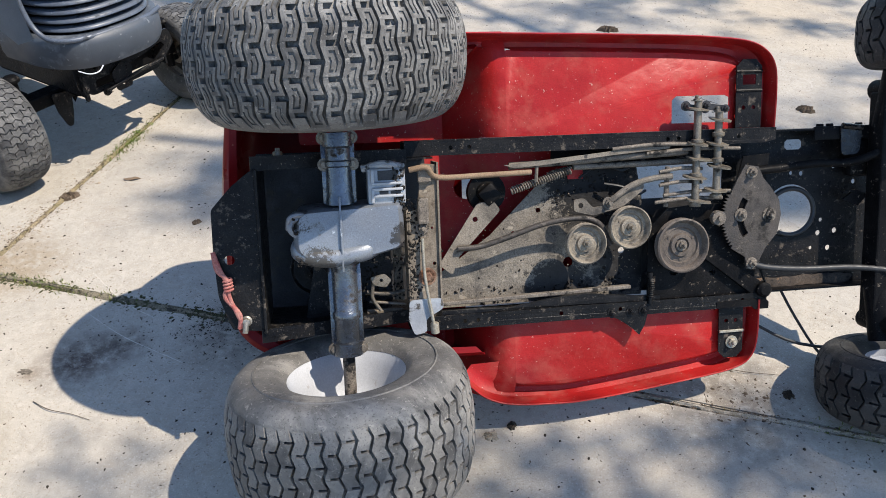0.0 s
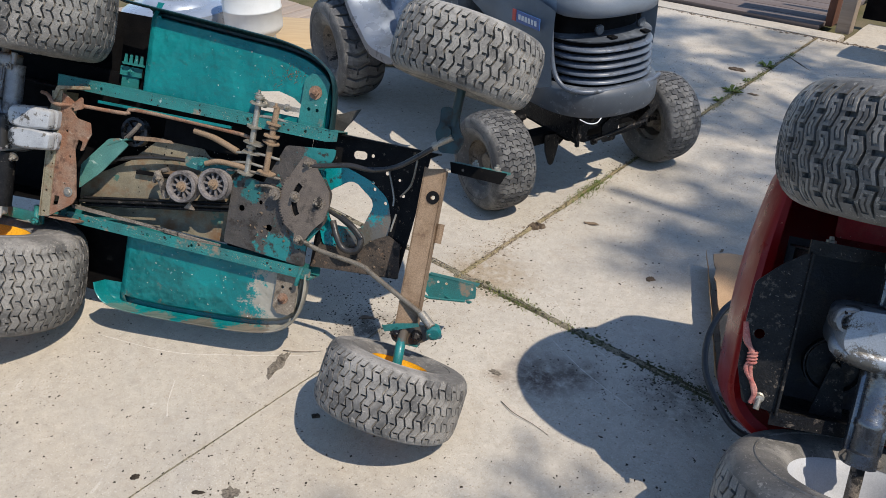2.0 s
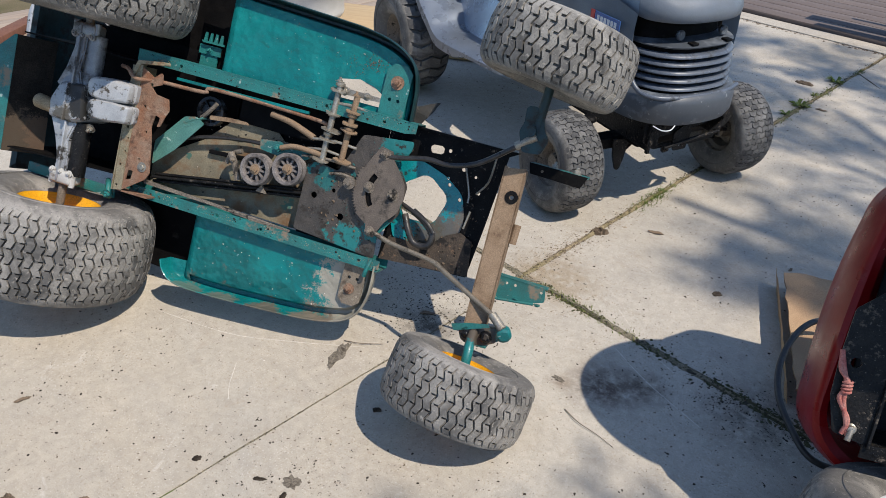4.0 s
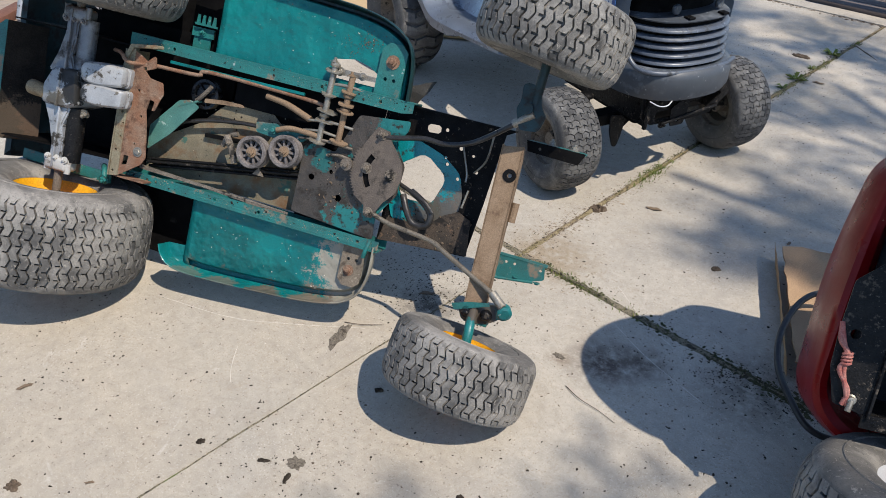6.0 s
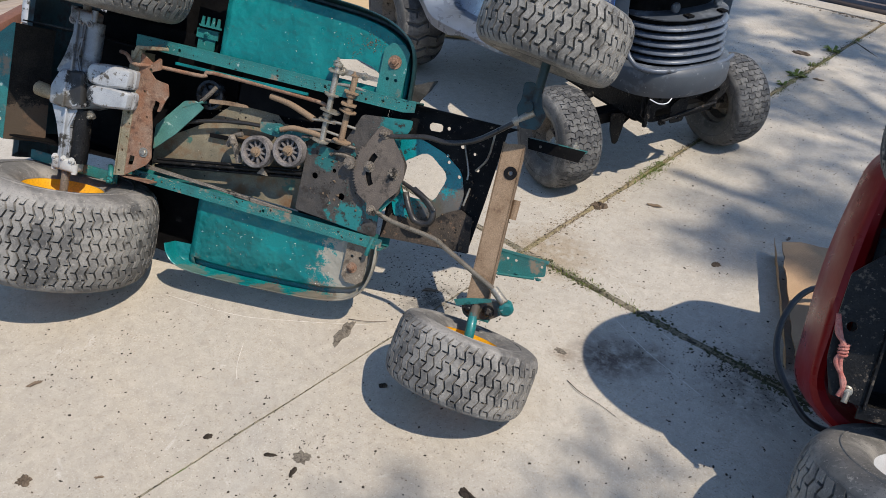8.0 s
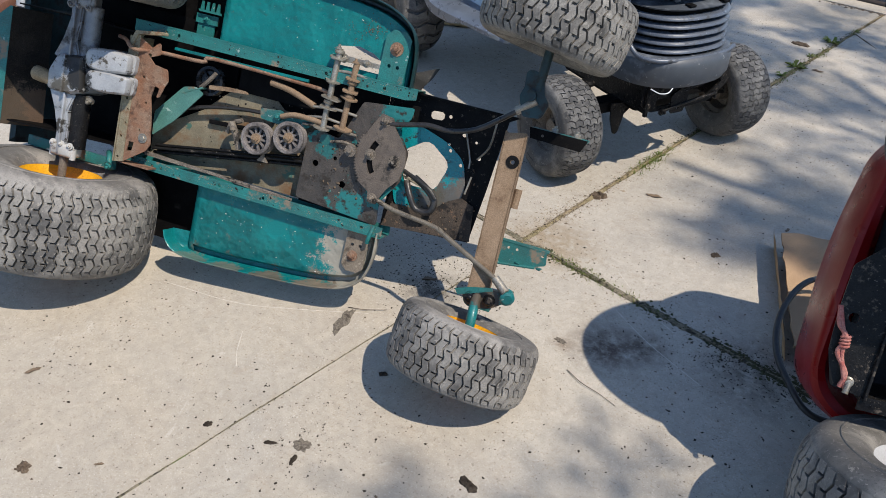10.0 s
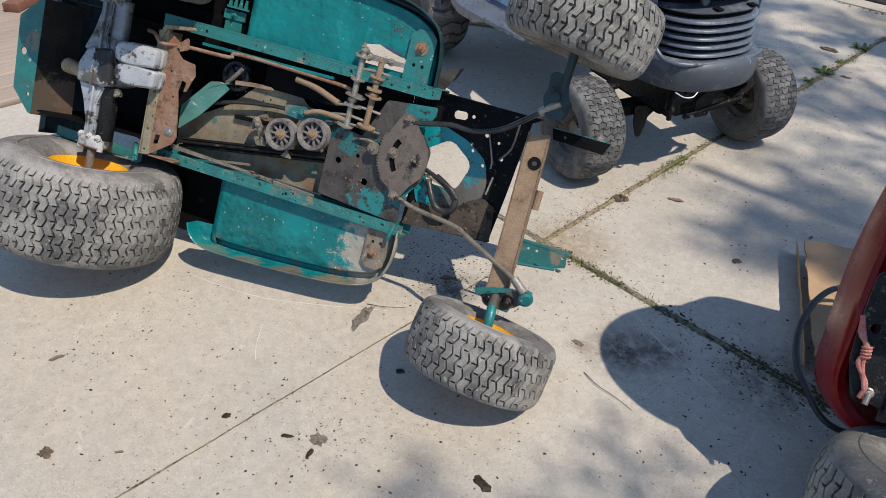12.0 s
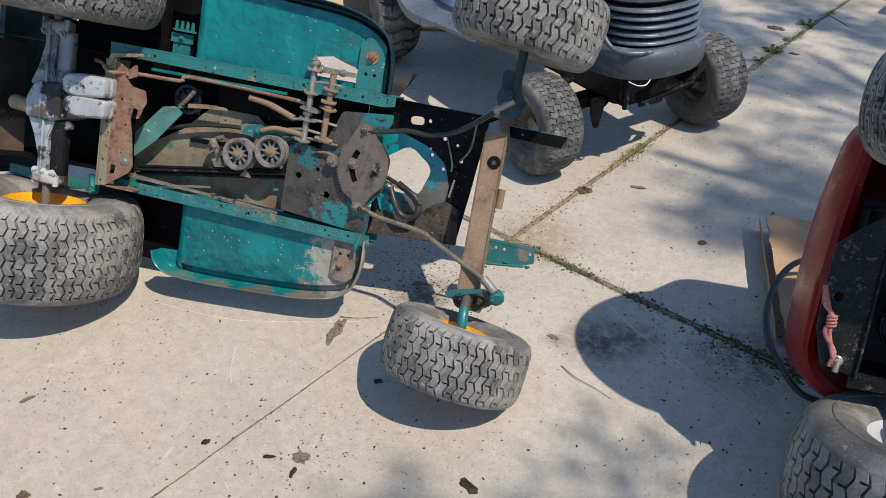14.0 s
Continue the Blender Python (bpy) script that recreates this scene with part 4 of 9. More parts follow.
def flat_pulley(parent, p, r, mat_, width=0.020, bolt_mat=None):
    bm = bmesh.new()
    lathe(bm, [(0.0, 0.004), (r * 0.24, 0.004), (r * 0.28, 0.009), (r * 0.40, 0.008), (r * 0.44, 0.002), (r * 0.62, 0.001), (r * 0.66, 0.005), (r * 0.72, 0.004), (r * 0.82, 0.004), (r * 0.88, width - 0.002), (r * 0.94, width + 0.001), (r, width - 0.001),
               (r * 0.99, width - 0.004), (r * 0.90, width * 0.45), (r, 0.0), (r * 0.97, -0.004), (0, -0.004)], 36)
    for a in (0.5, 2.6, 4.7):
        lathe(bm, [(0, 0.0032), (r * 0.055, 0.0030), (r * 0.055, 0.001), (0, 0.001)], 10, Matrix.Translation((r * 0.53 * math.cos(a), r * 0.53 * math.sin(a), 0)))
    ob = part("pulley", bm, mat_, parent, "", Matrix.Translation(p), smooth=35)
    bm = bmesh.new()
    bolt(bm, (0, 0, 0.007), r=0.0085, h=0.009, stud=0.010)
    part("bolt", bm, bolt_mat or ZINC, ob)
    return ob


def spoked_pulley(parent, p, r):
    bm = bmesh.new()
    lathe(bm, [(r * 0.70, -0.012), (r * 0.72, 0.009), (r * 0.78, 0.014), (r * 0.95, 0.014), (r, 0.011), (r * 0.99, 0.004), (r * 0.90, -0.004), (r * 0.99, -0.012), (r, -0.020), (r * 0.72, -0.020)], 36, closed=True)
    lathe(bm, [(r * 0.16, 0.010), (r * 0.30, 0.008), (r * 0.36, 0.0), (r * 0.36, -0.010), (r * 0.16, -0.010)], 20, closed=True)
    lathe(bm, [(0, -0.013), (r * 0.75, -0.013), (r * 0.75, -0.011), (0, -0.011)], 24)
    ob = part("pulley", bm, PULLEY, parent, "dusty plastic pulley with spokes", Matrix.Translation(p), smooth=35)
    bm = bmesh.new()
    box(bm, r * 0.32, r * 0.74, -0.0028, 0.0028, -0.0115, 0.004)
    one = part("spoke", bm, PULLEY, ob)
    for i in range(1, 10):
        sp = new("spoke", one.data)
        sp.parent = ob
        sp.matrix_basis = Matrix.Rotation(math.pi * i / 5, 4, "Z")
    bm = bmesh.new()
    bolt(bm, (0, 0, 0.008), r=0.0095, h=0.008, stud=0.003)
    part("bolt", bm, BROWN, ob)
    return ob


def sector_gear(parent, mat_, bolt_mat, z):
    """The toothed steering sector with its curved slot."""
    bm = bmesh.new()
    teeth = []
    cx, cy, R = 0.074, 0.0, 0.112
    for i in range(34):
        a = radians(152 + 66 * i / 33)
        r = R + (0.005 if i % 2 else -0.003)
        teeth.append((cx + r * math.cos(a), cy + r * math.sin(a)))
    body = [(0.012, 0.118), (-0.006, 0.085), *teeth, (0.018, -0.095), (0.022, -0.122), (0.046, -0.124), (0.055, -0.10), (0.068, -0.075), (0.096, -0.042), (0.104, 0.0), (0.098, 0.035),
            (0.075, 0.066), (0.058, 0.085), (0.045, 0.112)]
    slot_pts = [(cx + 0.079 * math.cos(radians(a)), cy + 0.079 * math.sin(radians(a))) for a in range(146, 219, 8)]
    slot_pts += [(cx + 0.063 * math.cos(radians(a)), cy + 0.063 * math.sin(radians(a))) for a in range(218, 145, -8)]
    plate(bm, body, z, z + 0.005, [slot_pts])
    ob = part("steering_sector", bm, mat_, parent, "toothed steering sector plate")
    # Dark sheet under the slot: its shade is put into the colour.
    bm = bmesh.new()
    plate(bm, [(cx + rr * math.cos(radians(a)), cy + rr * math.sin(radians(a))) for rr, span in ((0.083, range(143, 222, 6)), (0.059, range(221, 142, -6))) for a in span], z - 0.004, z - 0.002)
    part("slot_shade", bm, DEEP, ob)
    for x, y, r in ((0.004, 0.004, 0.010), (0.074, 0.001, 0.011), (0.028, 0.100, 0.009), (0.034, -0.110, 0.009)):
        bm = bmesh.new()
        bolt(bm, (x, y, z + 0.005), r=r, h=0.009, stud=0.008)
        part("bolt", bm, bolt_mat, ob)
    bm = bmesh.new()
    for i in range(20):
        a = math.pi * 2 * i / 20
        box(bm, 0.010, 0.0165, -0.002, 0.002, -0.006, 0.008, m=Matrix.Translation((-0.052, 0.0, z + 0.004)) @ Matrix.Rotation(a, 4, "Z"))
    lathe(bm, [(0, -0.006), (0.012, -0.006), (0.012, 0.008), (0.006, 0.009), (0.006, 0.016), (0, 0.016)], 16, Matrix.Translation((-0.052, 0.0, z + 0.004)))
    part("pinion", bm, bolt_mat, parent, smooth=30)
    return ob


def spring_coil(bm, a, b, r, wire, turns):
    a, b = V(a), V(b)
    d = (b - a).normalized()
    u = d.orthogonal().normalized()
    w = d.cross(u)
    pts = []
    for i in range(turns * 8 + 1):
        t = i / (turns * 8)
        pts.append(a + (b - a) * t + r * (math.cos(2 * math.pi * i / 8) * u + math.sin(2 * math.pi * i / 8) * w))
    tube(bm, pts, wire, 5)
    return bm


def bracket(parent, x0, x1, y0, y1, z, mat_, hole, end):
    """A strap under the foot board with a window and an end that is rounded; end: +1 up, -1 down."""
    bm = bmesh.new()
    xm, w = (x0 + x1) / 2, (x1 - x0) / 2
    tip, root = (y1, y0) if end > 0 else (y0, y1)
    pts = [(x0, root), (x1, root), (x1, tip - end * w * 0.5), (xm + w * 0.5, tip), (xm - w * 0.5, tip), (x0, tip - end * w * 0.5)]
    hs = [circle(xm - 0.012, root + end * 0.045, 0.005, 8), circle(xm + 0.012, root + end * 0.045, 0.005, 8)]
    if hole:
        yh = tip - end * 0.045
        hs.append([(xm - w * 0.5, yh - 0.011), (xm + w * 0.55, yh - 0.011), (xm + w * 0.55, yh + 0.011), (xm - w * 0.5, yh + 0.011)])
    plate(bm, pts if end > 0 else pts[::-1], z, z + 0.003, hs)
    for dy in (-0.024, 0.018) if hole else ():
        yy = tip - end * 0.045 + dy
        tube(bm, [(x0, yy, z + 0.002), (x1, yy, z + 0.002)], 0.004, 8)
    return part("board_bracket", bm, mat_, parent)


def red_transaxle(parent, x, z):
    bm = bmesh.new()
    # gear case
    pts = rounded([(x - 0.085, 0.075), (x + 0.125, 0.085), (x + 0.128, -0.005), (x + 0.06, -0.022), (x - 0.06, -0.030), (x - 0.092, -0.005)], [0.02, 0.01, 0.015, 0.03, 0.03, 0.03], 5)
    loops = []
    for f, dz in ((1.0, -0.10), (1.0, 0.010), (0.97, 0.026), (0.90, 0.036)):
        loops.append([(x + 0.01 + (px - x - 0.01) * f, 0.027 + (py - 0.027) * f, z + dz) for px, py in pts])
    rings = outline_loft(bm, loops)
    bm.faces.new(rings[-1])
    # rounded hump along the low side and the seam down the middle
    tube(bm, [(x - 0.070, 0.010, z - 0.02), (x - 0.078, -0.006, z + 0.006), (x - 0.05, -0.016, z + 0.020), (x - 0.01, -0.018, z + 0.024), (x + 0.05, -0.008, z + 0.020), (x + 0.085, 0.012, z - 0.01)], 0.020, 14, per=4)
    box(bm, x + 0.0, x + 0.004, -0.045, 0.10, z + 0.02, z + 0.043, 0.001)
    case = part("transaxle", bm, CAST_BLUE, parent, "bare aluminium transaxle case, dusty", smooth=45)
    bm = bmesh.new()
    lathe(bm, [(0.010, -0.03), (0.010, 0.020), (0.014, 0.024), (0.022, 0.022), (0.025, 0.0), (0.027, -0.03)], 20, Matrix.Translation((x - 0.078, 0.045, z + 0.008)))
    tube(bm, [(x - 0.098, 0.040, z + 0.022), (x - 0.094, 0.062, z + 0.028), (x - 0.075, 0.068, z + 0.030), (x - 0.052, 0.060, z + 0.030)], 0.006, 8, per=4)
    tube(bm, [(x - 0.078, 0.045, z - 0.02), (x - 0.078, 0.045, z + 0.026)], 0.0055, 8)
    part("filler_boss", bm, CAST_DARK, case, "cast lug with a bent wire clip", smooth=40)
    bm = bmesh.new()
    box(bm, x + 0.078, x + 0.116, 0.127, 0.146, z + 0.016, z + 0.0235, 0.001)
    box(bm, x + 0.080, x + 0.098, 0.1005, 0.1065, z + 0.016, z + 0.0235, 0.001)
    box(bm, x + 0.102, x + 0.122, 0.1005, 0.1065, z + 0.016, z + 0.0235, 0.001)
    part("brake_window", bm, BLACKISH, case)
    bm = bmesh.new()
    box(bm, x + 0.058, x + 0.132, 0.080, 0.150, z - 0.03, z + 0.022, 0.004)
    for yy in (0.097, 0.110, 0.121):
        box(bm, x + 0.066, x + 0.126, yy - 0.0025, yy + 0.0025, z + 0.020, z + 0.030, 0.001)
    for yy in (0.09, 0.128):
        box(bm, x + 0.064, x + 0.070, yy - 0.006, yy + 0.02, z + 0.018, z + 0.030, 0.001)
    tube(bm, [(x + 0.05, 0.15, z), (x + 0.09, 0.158, z + 0.015), (x + 0.13, 0.15, z + 0.01)], 0.008, 8, per=3)
    part("brake_housing", bm, CAST, case, "pale dusty brake housing with ribs", smooth=40)
    for s, y0, y1 in ((1, 0.083, 0.222), (-1, -0.030, -0.222)):
        span = abs(y1 - y0)
        bm = bmesh.new()
        lathe(bm, [(0.029, 0.0), (0.0275, 0.012), (0.026, 0.02), (0.0255, span * 0.52), (0.0285, span * 0.54), (0.0285, span * 0.60), (0.0255, span * 0.62), (0.025, span - 0.03), (0.030, span - 0.026), (0.030, span), (0.0, span)], 26,
              along((x + 0.004, y0, z), (0, s, 0)))
        for dx in (-0.026, 0.026):
            box(bm, x + 0.004 + dx - 0.007, x + 0.004 + dx + 0.007, min(y0, y1), max(y0, y1), z - 0.016, z + 0.004, 0.003)
        tube_ob = part("axle_tube", bm, AXLE_STEEL, case, "oily dark steel axle tube", smooth=40)
        for dx in (-0.027, 0.027):
            for f in ((0.56, 0.93) if s > 0 else (0.93,)):
                bm = bmesh.new()
                bolt(bm, (x + 0.004 + dx, y0 + (y1 - y0) * f, z + 0.004), (0, 0, 1), 0.0085, 0.008, stud=0)
                part("bolt", bm, POST_STEEL, tube_ob)
    for s in (1, -1):
        bm = bmesh.new()
        tube(bm, [(x + 0.004, s * 0.22, z), (x + 0.004, s * 0.345, z)], 0.0125, 16)
        tube(bm, [(x + 0.004, s * 0.325, z), (x + 0.004, s * 0.35, z)], 0.020, 16)
        part("axle_shaft", bm, GREASE, case, smooth=40)


def green_transaxle(parent, x, z):
    bm = bmesh.new()
    pts = rounded([(x - 0.068, 0.004), (x - 0.040, 0.058), (x + 0.038, 0.064), (x + 0.050, -0.034), (x + 0.010, -0.050), (x - 0.066, -0.048)], 0.010, 4)
    loops = [[(px, py, z + dz) for px, py in pts] for dz in (-0.09, 0.018)] + [[(x + (px - x) * k, 0.005 + (py - 0.005) * k, z + dz) for px, py in pts] for k, dz in ((0.96, 0.026), (0.86, 0.032))]
    rings = outline_loft(bm, loops)
    bm.faces.new(rings[-1])
    box(bm, x - 0.012, x - 0.006, -0.047, 0.058, z + 0.02, z + 0.040, 0.0015)
    case = part("transaxle", bm, CAST_OILED, parent, "weathered grey cast transaxle case stained with oil", smooth=45)
    # two round-ended ribbed covers, one above the other
    for yc, half, dx in ((0.068, 0.0345, 0.0), (0.010, 0.0315, 0.006)):
        bm = bmesh.new()
        line = rounded([(x + 0.046 + dx, yc - half * 0.8), (x + 0.100 + dx, yc - half), (x + 0.182 + dx, yc - half * 0.62), (x + 0.184 + dx, yc + half * 0.9), (x + 0.110 + dx, yc + half), (x + 0.046 + dx, yc + half * 0.7)],
                       [0.024, 0.03, 0.012, 0.012, 0.03, 0.024], 5)
        cx = x + 0.11 + dx
        loops = [[(cx + (px - cx) * k, yc + (py - yc) * k, z + dz) for px, py in line] for k, dz in ((1.0, -0.07), (1.0, -0.004), (0.90, -0.001), (0.90, 0.006), (1.0, 0.009), (1.0, 0.020), (0.95, 0.028), (0.80, 0.033))]
        rings = outline_loft(bm, loops)
        bm.faces.new(rings[-1])
        part("gear_cover", bm, CAST_OILED, case, "ribbed grey cast cover", smooth=40)
    bm = bmesh.new()
    lathe(bm, [(0.0, 0.060), (0.018, 0.060), (0.021, 0.056), (0.021, 0.030), (0.0195, 0.028), (0.0195, 0.0), (0.0, 0.0)], 22, along((x - 0.060, -0.022, z + 0.012), (-1, 0.12, 0)))
    part("breather_cap", bm, TAN_CAP, case, "tan round cap", smooth=40)
    for px, py in ((x + 0.060, -0.052), ):
        bm = bmesh.new()
        bolt(bm, (px, py, z + 0.0), (0, -0.6, 1), 0.009, 0.012)
        part("plug", bm, STEEL, case)
    # tapered webs down to the wheel flanges, a dark tube beside each
    for s in (1, -1):
        bm = bmesh.new()
        y0, y1 = s * 0.046, s * 0.222
        a = [(x - 0.066, y0), (x + 0.022, y0), (x + 0.002, s * 0.10), (x + 0.010, s * 0.15), (x + 0.012, y1), (x - 0.028, y1), (x - 0.026, s * 0.16), (x - 0.042, s * 0.10)]
        plate(bm, a if s < 0 else a[::-1], z - 0.028, z + 0.016)
        bmesh.ops.bevel(bm, geom=bm.edges[:], offset=0.004, segments=2, affect="EDGES")
        box(bm, x - 0.010, x - 0.004, min(y0, y1), max(y0, y1), z + 0.014, z + 0.026, 0.002)
        part("axle_housing", bm, CAST if s < 0 else CAST_DARK, case, smooth=45)
        bm = bmesh.new()
        lathe(bm, [(0.0, 0.0), (0.025, 0), (0.025, abs(y1 - y0) - 0.02), (0, abs(y1 - y0) - 0.02)], 20, along((x + 0.024, y0, z - 0.014), (0, s, 0)))
        part("axle_tube", bm, BLACK_DUSTY if s < 0 else CAST_DARK, case, smooth=45)
        bm = bmesh.new()
        box(bm, x - 0.036, x + 0.036, y1 - s * 0.03, y1 + s * 0.008, z - 0.03, z + 0.022, 0.008)
        for dx in (-0.028, 0.0, 0.028):
            bolt(bm, (x + dx, y1 - s * 0.026, z + 0.018), (0, -s * 0.3, 1), 0.007, 0.007, stud=0.003)
        for dx in (-0.034, 0.034):
            tube(bm, [(x + dx, y1 - s * 0.02, z + 0.008), (x + dx, y1 + s * 0.012, z + 0.008)], 0.009, 10)
        part("wheel_flange", bm, FLANGE if s < 0 else CAST_DARK, case, "pale bolted flange", smooth=45)
        bm = bmesh.new()
        tube(bm, [(x, s * 0.22, z), (x, s * 0.345, z)], 0.0115, 16)
        part("axle_shaft", bm, GREASE, case, smooth=40)


def chassis_shared(t, paint, frame_mat, deep, outer):
    """What both machines have: rails, rear box, deck plates, foot boards, rear pan."""
    teal = paint is TEAL
    rail(t, 1, -0.76, 0.09, frame_mat, (-0.66, -0.62, -0.17, -0.145, 0.0))
    rail(t, -1, -0.76, 0.08, frame_mat, (-0.64, -0.61, -0.42, -0.28, 0.02))
    # dark box round the gear case; on the teal tractor shade is in its colour
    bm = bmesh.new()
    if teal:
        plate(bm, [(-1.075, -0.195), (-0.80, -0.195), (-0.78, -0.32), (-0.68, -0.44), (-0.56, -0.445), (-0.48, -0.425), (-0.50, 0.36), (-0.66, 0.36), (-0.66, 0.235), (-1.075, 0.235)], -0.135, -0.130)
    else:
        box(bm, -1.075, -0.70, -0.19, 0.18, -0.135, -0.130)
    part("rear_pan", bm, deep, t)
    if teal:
        # Near-black arch sheet, coloured as the shade behind the wheel.
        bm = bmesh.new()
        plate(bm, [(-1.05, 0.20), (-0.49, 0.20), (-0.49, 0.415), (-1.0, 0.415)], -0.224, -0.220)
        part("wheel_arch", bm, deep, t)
    bm = bmesh.new()
    for s, y in ((1, 0.160), (-1, -0.172)):
        pts = [(-1.07, 0.085), (-0.76, 0.0), (-0.70, 0.0), (-0.70, -0.13), (-1.07, -0.13)]
        m = Matrix(((1, 0, 0, 0), (0, 0, 1, y), (0, 1, 0, 0), (0, 0, 0, 1)))
        plate(bm, pts, 0.0, 0.004, m=m)
        m2 = Matrix.Translation((-1.07, y + s * 0.006, 0.087)) @ Matrix.Rotation(math.atan2(0.085, 0.31), 4, "Y")
        if not teal:
            box(bm, 0.0, 0.325, -0.012, 0.016, -0.002, 0.002, m=m2)
    part("rear_frame", bm, frame_mat if frame_mat is not TEAL_DIRTY else deep, t)
    if teal:
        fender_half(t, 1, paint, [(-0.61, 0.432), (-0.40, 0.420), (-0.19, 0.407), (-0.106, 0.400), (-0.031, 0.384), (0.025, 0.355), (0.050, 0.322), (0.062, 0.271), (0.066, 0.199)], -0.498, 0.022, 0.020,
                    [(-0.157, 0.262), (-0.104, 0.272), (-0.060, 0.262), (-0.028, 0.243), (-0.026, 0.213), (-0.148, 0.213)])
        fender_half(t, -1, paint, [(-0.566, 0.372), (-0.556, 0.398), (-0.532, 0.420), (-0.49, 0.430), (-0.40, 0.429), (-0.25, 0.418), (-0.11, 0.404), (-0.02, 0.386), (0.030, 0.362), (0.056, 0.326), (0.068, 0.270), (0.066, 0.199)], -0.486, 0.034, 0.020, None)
    else:
        fender_half(t, 1, paint, [(-0.625, 0.414), (-0.406, 0.409), (-0.20, 0.403), (-0.084, 0.398), (0.010, 0.388), (0.056, 0.368), (0.079, 0.335), (0.084, 0.28), (0.081, 0.199)], -0.530, 0.030, 0.084,
                    [(-0.148, 0.215), (-0.012, 0.215), (-0.012, 0.270), (-0.022, 0.275), (-0.138, 0.275), (-0.148, 0.266)])
        fender_half(t, -1, paint, [(-0.640, 0.340), (-0.600, 0.375), (-0.547, 0.396), (-0.46, 0.404), (-0.346, 0.403), (-0.10, 0.375), (0.0, 0.358), (0.040, 0.335), (0.055, 0.29), (0.058, 0.199)], -0.520, 0.034, 0.060, None)
    if not teal:
        for y0, y1, xf in ((0.195, 0.412, -0.56), (-0.330, -0.195, -0.66)):
            bm = bmesh.new()
            plate(bm, rounded([(-0.98, y0), (xf, y0), (xf, y1), (-0.98, y1)], 0.01, 2), -0.172, -0.168)
            part("wheel_arch", bm, paint, t)
    # tunnel between the boards: painted on red, near-black on teal to hold its shade
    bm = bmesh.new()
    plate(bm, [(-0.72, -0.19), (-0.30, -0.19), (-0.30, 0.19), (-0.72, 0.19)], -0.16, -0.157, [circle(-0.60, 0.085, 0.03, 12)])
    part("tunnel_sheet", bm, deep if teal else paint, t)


def clods(parent, count, zones, size, mat_, label, seed):
    """Lumps of dirt and small litter stuck to a machine; zones: x0, x1, y0, y1, z."""
    rng = random.Random(seed)
    vs, fs = [], []
    for _ in range(count):
        x0, x1, y0, y1, z = rng.choice(zones)
        x, y = rng.uniform(x0, x1), rng.uniform(y0, y1)
        if noise.noise(V((x * 14, y * 14, seed))) < rng.uniform(-0.25, 0.35):
            continue
        r0 = size * rng.uniform(0.3, 1.0) ** 2 * 1.7
        b, a, el = len(vs), rng.uniform(0, 6.28), rng.uniform(0.35, 1.0)
        for k in range(6):
            r = r0 * rng.uniform(0.6, 1.2)
            c, sn = r * math.cos(k * 1.047), el * r * math.sin(k * 1.047)
            vs.append((x + c * math.cos(a) - sn * math.sin(a), y + c * math.sin(a) + sn * math.cos(a), z - 0.001))
        vs.append((x, y, z + r0 * rng.uniform(0.3, 0.8)))
        fs += [(b + k, b + (k + 1) % 6, b + 6) for k in range(6)]
    return tagged(raw_part("caked_dirt", vs, fs, mat_, parent), label, kind="stuff")


